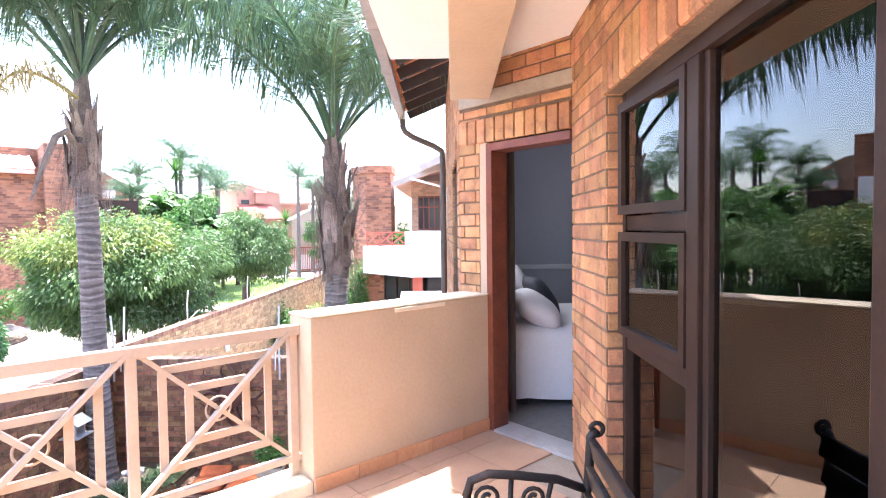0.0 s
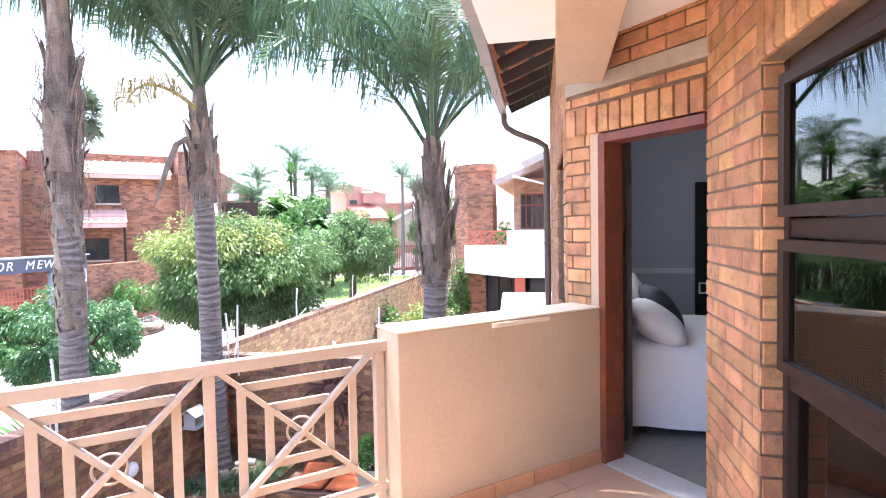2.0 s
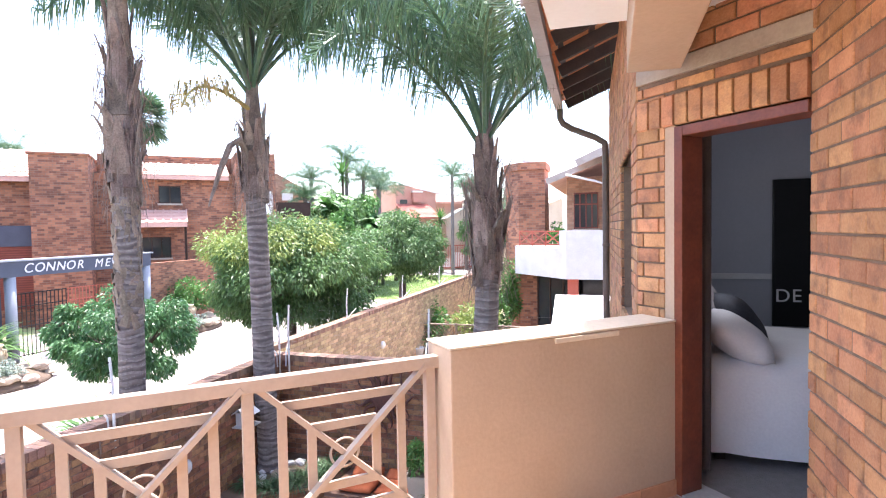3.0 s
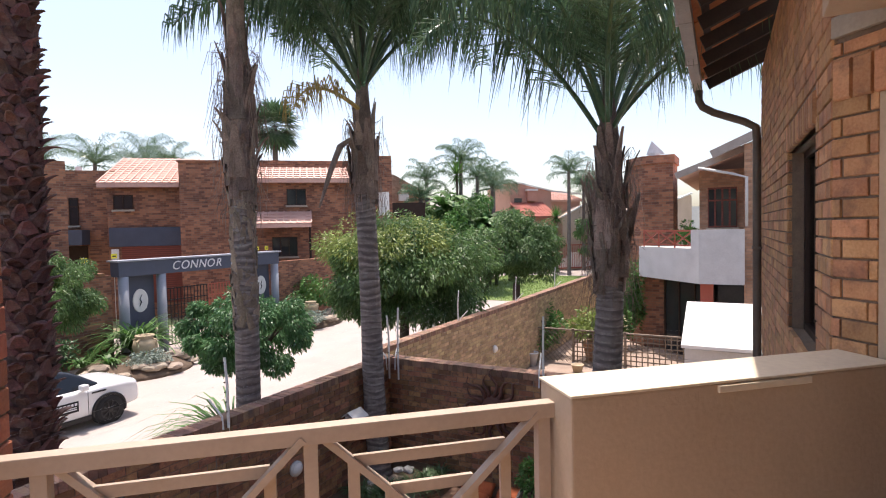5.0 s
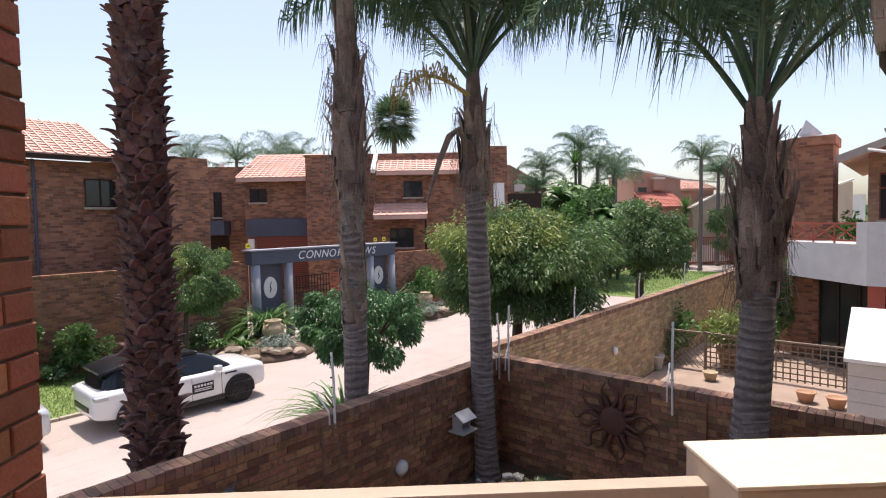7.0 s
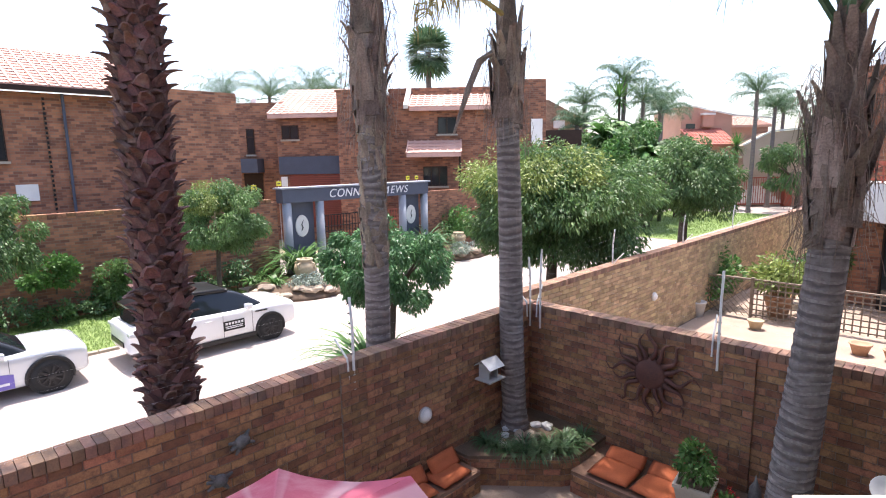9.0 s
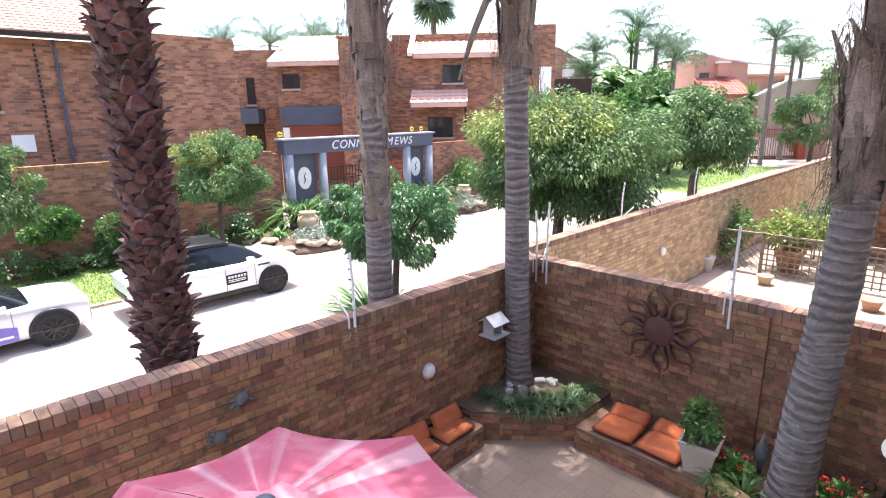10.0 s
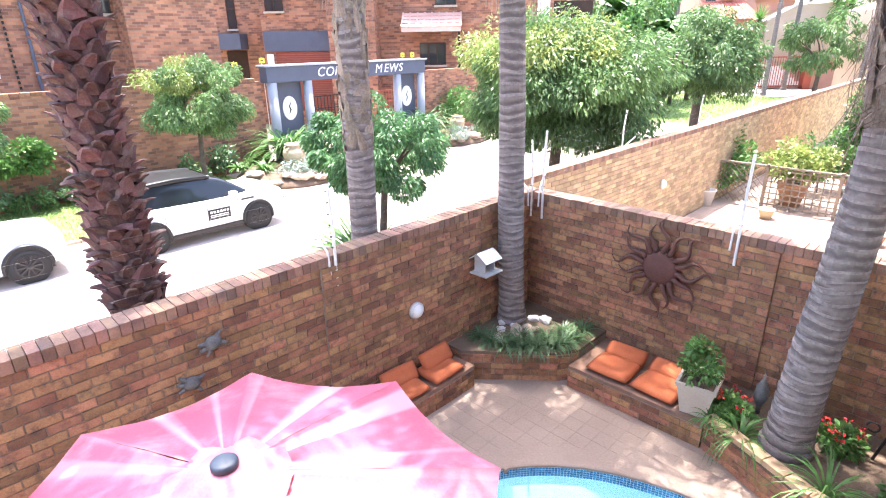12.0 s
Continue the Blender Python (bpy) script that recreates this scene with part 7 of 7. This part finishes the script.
def suv_extra(c):
    rf = [(-1.95, 0.60, 0.62, 1.40, 1.44, 1.50, 0.54), (-1.3, 0.64, 0.65, 1.55, 1.575, 1.605, 0.58), (-0.5, 0.66, 0.67, 1.585, 1.605, 1.635, 0.60), (0.25, 0.645, 0.65, 1.54, 1.56, 1.59, 0.58), (0.35, 0.62, 0.62, 1.51, 1.53, 1.55, 0.55)]
    part("roof", hull(rf), CAR_K, c, "black floating roof", smooth=True)
    for s in (1, -1):
        part("headlight", loft(bmesh.new(), [[(x, s * (0.92 - 0.02 * k - dy), 0.80 + z) for dy, z in ((0, -0.05), (0, 0.05), (0.12, 0.05), (0.12, -0.05))] for k, x in enumerate((1.72, 1.9, 2.06))]), LAMP_G, c, "clear headlamp")
        part("tail_light", B(-2.14, -1.86, s * 0.80 - 0.12, s * 0.80 + 0.12, 0.86, 0.95, bevel=0.02), LAMP_G, c, "clear tail lamp cluster")
        part("door_mirror", B(0.66, 0.84, s * 0.98 - 0.1, s * 0.98 + 0.1, 1.00, 1.15, bevel=0.04), CAR_W, c)
        part("sill_trim", B(-0.98, 0.95, s * 0.935 - 0.015, s * 0.935 + 0.015, 0.22, 0.34, bevel=0.01), CAR_K, c)
        part("door_handle", B(-0.42, -0.24, s * 0.955 - 0.012, s * 0.955 + 0.012, 0.84, 0.87, bevel=0.006), CAR_W, c)
        part("vent_strip", B(0.95, 1.3, s * 0.944 - 0.01, s * 0.944 + 0.01, 0.86, 0.90, bevel=0.004), CAR_K, c)
        for x in (-0.95, 0.05, 0.85):
            part("door_gap", B(x, x + 0.008, s * 0.952 - 0.004, s * 0.952 + 0.004, 0.36, 0.96), CAR_K, c)
    sg = part("door_sign", B(0.05, 0.62, -0.968, -0.958, 0.52, 0.78), CAR_K, c, "dark lettered sign on the door")
    for i in range(6):
        part("sign_mark", B(0.10 + i * 0.085, 0.16 + i * 0.085, -0.972, -0.969, 0.68, 0.74), SILVERLEAF, sg)
    for z in (0.62, 0.575):
        part("sign_mark", B(0.10, 0.57, -0.972, -0.969, z, z + 0.022), SILVERLEAF, sg)
    part("rear_glass_trim", B(-2.19, -2.14, -0.5, 0.5, 0.55, 0.68, bevel=0.01), CAR_K, c, "dark number plate recess")
    part("front_grille", B(2.10, 2.19, -0.5, 0.5, 0.60, 0.70, bevel=0.01), CAR_K, c)


suv(at(7.08, 14.05, G - 0.02) @ Matrix.Scale(0.90, 4), 4.36, 1.9, CAR_W, "white compact off-road car with a black roof and dark windows", SX, SC, CAR_K, (-1.30, 1.36), suv_extra)


def hatch_extra(c):
    for s in (1, -1):
        part("headlight", loft(bmesh.new(), [[(x, s * (0.86 - 0.03 * k - dy), 0.70 + z) for dy, z in ((0, -0.06), (0, 0.06), (0.14, 0.06), (0.14, -0.06))] for k, x in enumerate((1.6, 1.85, 2.02))]), LAMP_G, c, "clear headlamp")
        part("side_film", loft(bmesh.new(), [[(x, s * 0.958, z0), (x, s * 0.958, z1), (x, s * 0.94, z1), (x, s * 0.94, z0)] for x, z0, z1 in ((-1.0, 0.28, 0.72), (0.3, 0.28, 0.66), (0.88, 0.28, 0.56))]), CAR_P, c, "purple advertising film with white marks")
        part("film_mark", B(0.2, 0.8, s * 0.962 - 0.003, s * 0.962 + 0.003, 0.36, 0.41), SILVERLEAF, c)
        part("door_mirror", B(0.62, 0.78, s * 0.96 - 0.09, s * 0.96 + 0.09, 0.90, 1.03, bevel=0.04), CAR_S, c)
        for x in (-0.3, 0.82):
            part("door_gap", B(x, x + 0.008, s * 0.95 - 0.006, s * 0.95 + 0.006, 0.36, 0.9), CAR_K, c)
    part("front_grille", B(2.10, 2.18, -0.4, 0.4, 0.42, 0.56, bevel=0.01), CAR_K, c)


HX = [(x, a, b, zl - 0.06, zw - 0.08, zt - 0.09, t_) for x, a, b, zl, zw, zt, t_ in SX]
HC = [(x, a, b, zl - 0.1, zw - 0.1, zt - 0.16, t_) for x, a, b, zl, zw, zt, t_ in SC]
suv(at(2.38, 14.30, G - 0.02) @ Matrix.Scale(0.94, 4), 4.3, 1.9, CAR_S, "silver hatchback with purple advertising film along its doors", HX, HC, CAR_S, (-1.22, 1.48), hatch_extra)

# ---- planted bed before the gateway ----
for name, u0, v0, ru, rv, n in (("rockery_bed_1", 11.6, 17.5, 1.7, 1.75, 15), ("rockery_bed_2", 20.2, 18.3, 2.0, 1.5, 18)):
    structure(name, loft(bmesh.new(), [[(ru * k * math.cos(a), rv * k * math.sin(a), z) for a in (2 * math.pi * i / 28 for i in range(28))] for k, z in ((1.0, -0.05), (0.97, 0.08), (0.7, 0.34), (0.3, 0.42))]), SOIL, "low planted mound beside the gateway", "garden bed", smooth=True, place=at(u0, v0, G))
    for i in range(n):
        a = g.uniform(math.pi, 2 * math.pi)
        k = g.uniform(0.72, 1.0)
        rock(at(u0 + ru * k * math.cos(a), v0 + rv * k * math.sin(a), G + 0.06 + (1 - k) * 0.9, g.uniform(0, 360)), g.uniform(0.18, 0.42), "tan rock edging the planted bed", "rocks of the rockery", STONE, 0.4)
for i, (u, v, n, s_, m) in enumerate(((12.1, 18.3, 130, 2.3, LEAF_B), (12.6, 18.6, 110, 2.1, LEAF_B), (18.5, 18.3, 150, 2.4, LEAF_D), (18.3, 18.0, 90, 2.0, LEAF_B), (10.7, 17.4, 50, 0.75, LEAF_B), (10.3, 18.3, 40, 0.6, LEAF_B))):
    strap_plant(at(u, v, G + 0.28), n, s_, m, "tall strap leaved clump before the gateway", 60 + i, 0.085, "clumps before the gateway", low=0.75)
bush(at(11.45, 16.5, G + 0.16), 0.6, 0.55, 0.32, 1800, 0.09, LEAF_S, "low silver grey mounded shrub", 71, "silver_shrub", 30)
bush(at(19.6, 17.2, G + 0.2), 0.6, 0.55, 0.3, 1500, 0.09, LEAF_S, "low silver grey mounded shrub", 72, "silver_shrub", 30)
bush(at(21.2, 18.8, G + 0.3), 1.0, 1.0, 1.0, 2600, 0.16, LEAF_B, "bright green shrub beside the gateway", 73)


def urn(place, s, label):
    o = thing("garden_urn", place, label, "urn", "urns before the gateway")
    part("vessel", lathe(bmesh.new(), [(0.20 * s, 0), (0.22 * s, 0.05 * s), (0.16 * s, 0.1 * s), (0.34 * s, 0.3 * s), (0.40 * s, 0.5 * s), (0.34 * s, 0.68 * s), (0.24 * s, 0.76 * s), (0.30 * s, 0.82 * s), (0.30 * s, 0.86 * s), (0.22 * s, 0.86 * s), (0.2 * s, 0.7 * s)], 24), URN, o, smooth=True)
    for k in range(4):
        a = k * math.pi / 2 + 0.4
        part("handle", tube(bmesh.new(), [(0.25 * s * math.cos(a), 0.25 * s * math.sin(a), 0.76 * s), (0.42 * s * math.cos(a), 0.42 * s * math.sin(a), 0.7 * s), (0.4 * s * math.cos(a), 0.4 * s * math.sin(a), 0.52 * s)], 0.03 * s, 6), URN, o)
    return o


urn(at(11.7, 17.15, G + 0.30), 0.95, "sand coloured stone urn with four handles")
urn(at(20.3, 18.0, G + 0.34), 0.85, "sand coloured stone urn with four handles")
# shrubs along the boundary wall
for i in range(13):
    u = -1.5 + i * 1.05
    bush(at(u, 18.85 + 0.15 * math.sin(i * 2), G + 0.0), 0.5, 0.42, 0.32 + 0.12 * (i % 3), 900, 0.12, LEAF_D if i % 2 else LEAF_T, "low dark green shrub along the boundary wall", 80 + i, k=18)
bush(at(4.9, 18.9, G + 0.9), 0.75, 0.4, 0.5, 2200, 0.14, LEAF_B, "bright green upright shrub against the boundary wall", 95, k=22)
bush(at(6.3, 18.9, G + 0.2), 0.5, 0.4, 0.7, 2200, 0.13, LEAF_T, "dark green shrub against the boundary wall", 96, k=22)
strap_plant(at(8.1, 8.8, G - 0.02), 170, 2.2, LEAF_B, "strap leaved clump on the verge beside the palm", 99, 0.065, low=0.85)

# warning signs on the fence by the gateway
for u, z in ((11.3, 0.62), (12.3, 0.72), (18.75, 0.72), (19.3, 0.72)):
    sg = thing("warning_sign", at(u, 19.72, 0), "small yellow warning sign on a fence post", "sign", "yellow fence signs")
    part("plate", B(-0.10, 0.10, -0.03, -0.015, z, z + 0.17), YELLOW, sg)
    part("post", tube(bmesh.new(), [(0, 0, G), (0, 0, z + 0.2)], 0.012, 6), WHITE, sg)
    part("mark", B(-0.06, 0.06, -0.034, -0.031, z + 0.06, z + 0.10), CAR_K, sg)

# ---- the neighbour's patio and house ----
structure("pavement_neighbour", B(RU + 0.3, 24, -12, 6.085, -0.055, -0.01), PAVE, "pale sunlit patio of the neighbour", "pavement", place=at(0, 0, G))
NU = 18.6
nh = thing("neighbour_house", at(NU, 0, 0), "neighbouring brick house with chimney, white balcony and dark glass doors", "house")
DX, DY = SU, CU   # the balcony's splayed side runs this way


def splay(x, y, k, back=0.0):
    return x + DX * k + DY * back, y + DY * k - DX * back


part("wall", B(2.0, 9, -6, 1.55, G, 3.2), FAR_BRICK_L, nh, "upper brick wall behind the balcony")
part("wall", B(0.35, 2.0, -6, 0.28, G, 3.75), FAR_BRICK_L, nh, "projecting brick wall")
part("balcony", prism(bmesh.new(), [(0, 0.27), (0, 1.44), splay(0, 1.44, 2.95), (3.3, 3.44), (3.3, 1.56), (1.99, 1.56), (1.99, 0.29), (0.34, 0.29), (0.34, 0.27)], -0.25, 0.77), GREY_P, nh, "white plastered balcony front")
part("balcony_solid", prism(bmesh.new(), [(0, 0.27), (0, 1.44), splay(0, 1.44, 0.34), splay(0, 1.44, 0.34, 0.18), (0.18, 1.36), (0.18, 0.27)], 0.771, 1.33), GREY_P, nh, "white plastered solid balustrade")
nr = part("balcony_rail", bar(bmesh.new(), (*splay(0, 1.44, 0.34, 0.06), 1.30), (*splay(0, 1.44, 2.75, 0.06), 1.30), 0.05, 0.05), REDGATE, nh, "red brown crossed balcony railing")
part("bottom_bar", bar(bmesh.new(), (*splay(0, 1.44, 0.34, 0.06), 0.86), (*splay(0, 1.44, 2.75, 0.06), 0.86), 0.04, 0.04), REDGATE, nr)
for k in range(4):
    ka, kb = 0.36 + k * 0.79, 0.36 + (k + 1) * 0.79
    part("baluster", bar(bmesh.new(), (*splay(0, 1.44, ka, 0.06), 0.77), (*splay(0, 1.44, ka, 0.06), 1.30), 0.045, 0.045, up=(1, 0, 0)), REDGATE, nr)
    if k < 3:
        for za, zb in ((0.88, 1.28), (1.28, 0.88)):
            part("cross_bar", bar(bmesh.new(), (*splay(0, 1.44, ka, 0.06), za), (*splay(0, 1.44, kb, 0.06), zb), 0.03, 0.04), REDGATE, nr)
chm = part("chimney", prism(bmesh.new(), [(2.8, 2.42), (2.8, 3.40), (3.48, 4.03), (4.2, 4.03), (4.2, 2.42)], G, 3.62), FAR_BRICK, nh, "tall brick chimney with splayed corner")
part("chimney_cap", prism(bmesh.new(), [(2.74, 2.36), (2.74, 3.43), (3.46, 4.09), (4.26, 4.09), (4.26, 2.36)], 3.621, 3.90), FAR_BRICK, chm)
cw = bmesh.new()
tube(cw, [(3.4, 3.1, 3.90), (3.4, 3.1, 4.05)], 0.2, 12)
vs = [cw.verts.new(p) for p in ((3.2, 3.35, 4.0), (3.5, 2.75, 4.02), (3.35, 3.18, 4.5), (3.6, 3.3, 4.0))]
cw.faces.new((vs[0], vs[1], vs[2])), cw.faces.new((vs[1], vs[3], vs[2])), cw.faces.new((vs[0], vs[2], vs[3]))
part("chimney_cowl", cw, STEEL, chm, "pale metal rotating cowl")
gd = part("glass_door", B(0, 2.3, 0, 0.04, G + 0.05, -0.26), GLASS_D, nh, "dark sliding glass doors", place=pose(*splay(0, 1.44, 0.25, 0.75), 0, 0, 0, 43))
for x in (0.0, 0.75, 1.5, 2.23):
    part("door_frame", B(x, x + 0.06, 0.041, 0.07, G + 0.05, -0.26), FRAME, gd)
# dark sheet stands for the shade in the recess beside the column
part("dark_recess", B(1.93, 1.99, 0.29, 1.5, G + 0.05, -0.26), GLASS_D, nh, "dark sheet for the shaded recess under the balcony")
part("column", B(0.22, 0.55, 1.08, 1.42, G, -0.251), REDGATE, nh, "terracotta painted column")
window(nh, pose(1.97, 1.30, 1.37, 0, 0, -90), 0.82, 1.27, 4, frame=REDWOOD)
part("roof", loft(bmesh.new(), [[(u, 2.12, 2.96), (u, -4.0, 5.25), (u, -4.0, 5.37), (u, 2.12, 3.08)] for u in (1.0, 9.2)]), ROOF_R, nh, "low tiled roof")
part("barge_board", bar(bmesh.new(), (0.97, 2.16, 3.0), (0.97, -4.0, 5.29), 0.05, 0.2), GUTTER, nh, "pale grey barge board")
part("roof", loft(bmesh.new(), [[(u, 1.09, 3.46), (u, -4.0, 5.7), (u, -4.0, 5.8), (u, 1.09, 3.56)] for u in (0.3, 0.95)]), ROOF_R, nh, "upper roof edge")
part("barge_board", bar(bmesh.new(), (0.27, 1.12, 3.5), (0.27, -4.0, 5.75), 0.05, 0.24), GUTTER, nh, "pale grey barge board")
part("downpipe", tube(bmesh.new(), [(0.9, 1.5, 3.2), (0.6, 0.6, 2.95), (0.31, 0.22, 2.8), (0.31, 0.22, 1.4)], 0.04, 8), GREY_P, nh, "white waste pipe", smooth=True)

# lattice fence, pots and plants on the patio
lf = thing("lattice_fence", at(17.9, 0, G), "timber lattice fence across the neighbour's patio", "fence")
for i in range(20):
    y = 1.8 + i * 0.16
    part("upright_slat", B(-0.008, 0.008, y - 0.016, y + 0.016, 0.05, 1.05), LATTICE, lf)
for i in range(7):
    part("cross_slat", B(-0.022, -0.009, 1.75, 4.95, 0.10 + i * 0.145, 0.132 + i * 0.145), LATTICE, lf)
for i in range(12):
    y = 5.0 + i * 0.16
    for sgn in (1, -1):
        a, b = (max(5.0, y - 0.5), min(6.9, y + 0.5))
        part("diagonal_slat", bar(bmesh.new(), (-0.004 * sgn, a, 0.55 + sgn * (a - y)), (-0.004 * sgn, b, 0.55 + sgn * (b - y)), 0.012, 0.03, up=(1, 0, 0)), LATTICE, lf)
part("top_rail", B(-0.04, 0.04, 1.7, 6.95, 1.05, 1.09), LATTICE, lf)
for y in (1.72, 3.4, 4.97, 6.93):
    part("fence_post", B(-0.04, 0.04, y - 0.035, y + 0.035, 0, 1.12), LATTICE, lf)


def clay(place, r, h, label, m=CLAY):
    o = thing("plant_pot", place, label, "pot", "pots on the neighbour's patio")
    part("vessel", lathe(bmesh.new(), [(r * 0.65, 0), (r, h * 0.9), (r * 1.08, h * 0.9), (r * 1.08, h), (r * 0.9, h), (r * 0.85, h * 0.85)], 18), m, o, smooth=True)
    return o


clay(at(17.3, 6.6, G - 0.01), 0.2, 0.5, "tall grey plastic pot on the patio", GREY_P)
clay(at(17.25, 6.1, G - 0.01), 0.2, 0.42, "tall grey plastic pot on the patio", GREY_P)
clay(at(17.0, 4.6, G - 0.01), 0.18, 0.24, "round dark clay pot on the patio", URN)
clay(at(16.5, 2.4, G - 0.01), 0.2, 0.26, "orange clay pot on the patio")
clay(at(16.4, 1.8, G - 0.01), 0.2, 0.26, "orange clay pot on the patio")
clay(at(18.6, 4.5, G - 0.01), 0.35, 0.6, "large orange clay pot behind the lattice")
bush(at(18.7, 6.3, G), 0.75, 0.7, 0.85, 2600, 0.13, LEAF_B, "bright green leafy shrub behind the lattice", 110)
bush(at(18.6, 4.4, G + 0.5), 0.7, 0.7, 0.6, 2400, 0.14, LEAF_Y, "yellow green shrub growing in a large pot", 111)
bush(at(20.5, 4.3, G), 0.6, 0.6, 0.9, 2000, 0.13, LEAF_B, "bright green leafy shrub by the chimney", 112)
bush(at(21.25, 3.75, G + 0.1), 0.3, 0.4, 1.6, 2600, 0.12, LEAF_B, "green creeper climbing the chimney", 113, "creeper", 26)
# low white roofed shelter beside the shared wall
sh = thing("garden_shelter", at(14.3, 0, G), "low grey walled shelter with a white painted lean-to roof", "shed")
for k in range(4):
    part("wall_board", B(0.0, 1.3, -2.4, 1.45, 0.55 + k * 0.245, 0.79 + k * 0.245, bevel=0.01), GREY_P, sh)
part("roof_sheet", loft(bmesh.new(), [[(-0.2, y, 1.58), (1.3, y, 2.36), (1.3, y, 2.42), (-0.2, y, 1.65)] for y in (-2.5, 1.5)]), WHITE, sh, "white painted sloping roof sheet")
part("back_wall", B(1.05, 1.2, -2.4, 1.45, 0, 2.2), GREY_P, sh)
for y in (-2.3, 1.25):
    part("leg", B(0.05, 0.2, y, y + 0.15, 0, 0.56), GREY_P, sh)
bush(at(21.2, 1.95, 0.76), 0.5, 0.45, 0.38, 1300, 0.13, LEAF_B, "leafy potted shrub on the neighbour's balcony", 114)
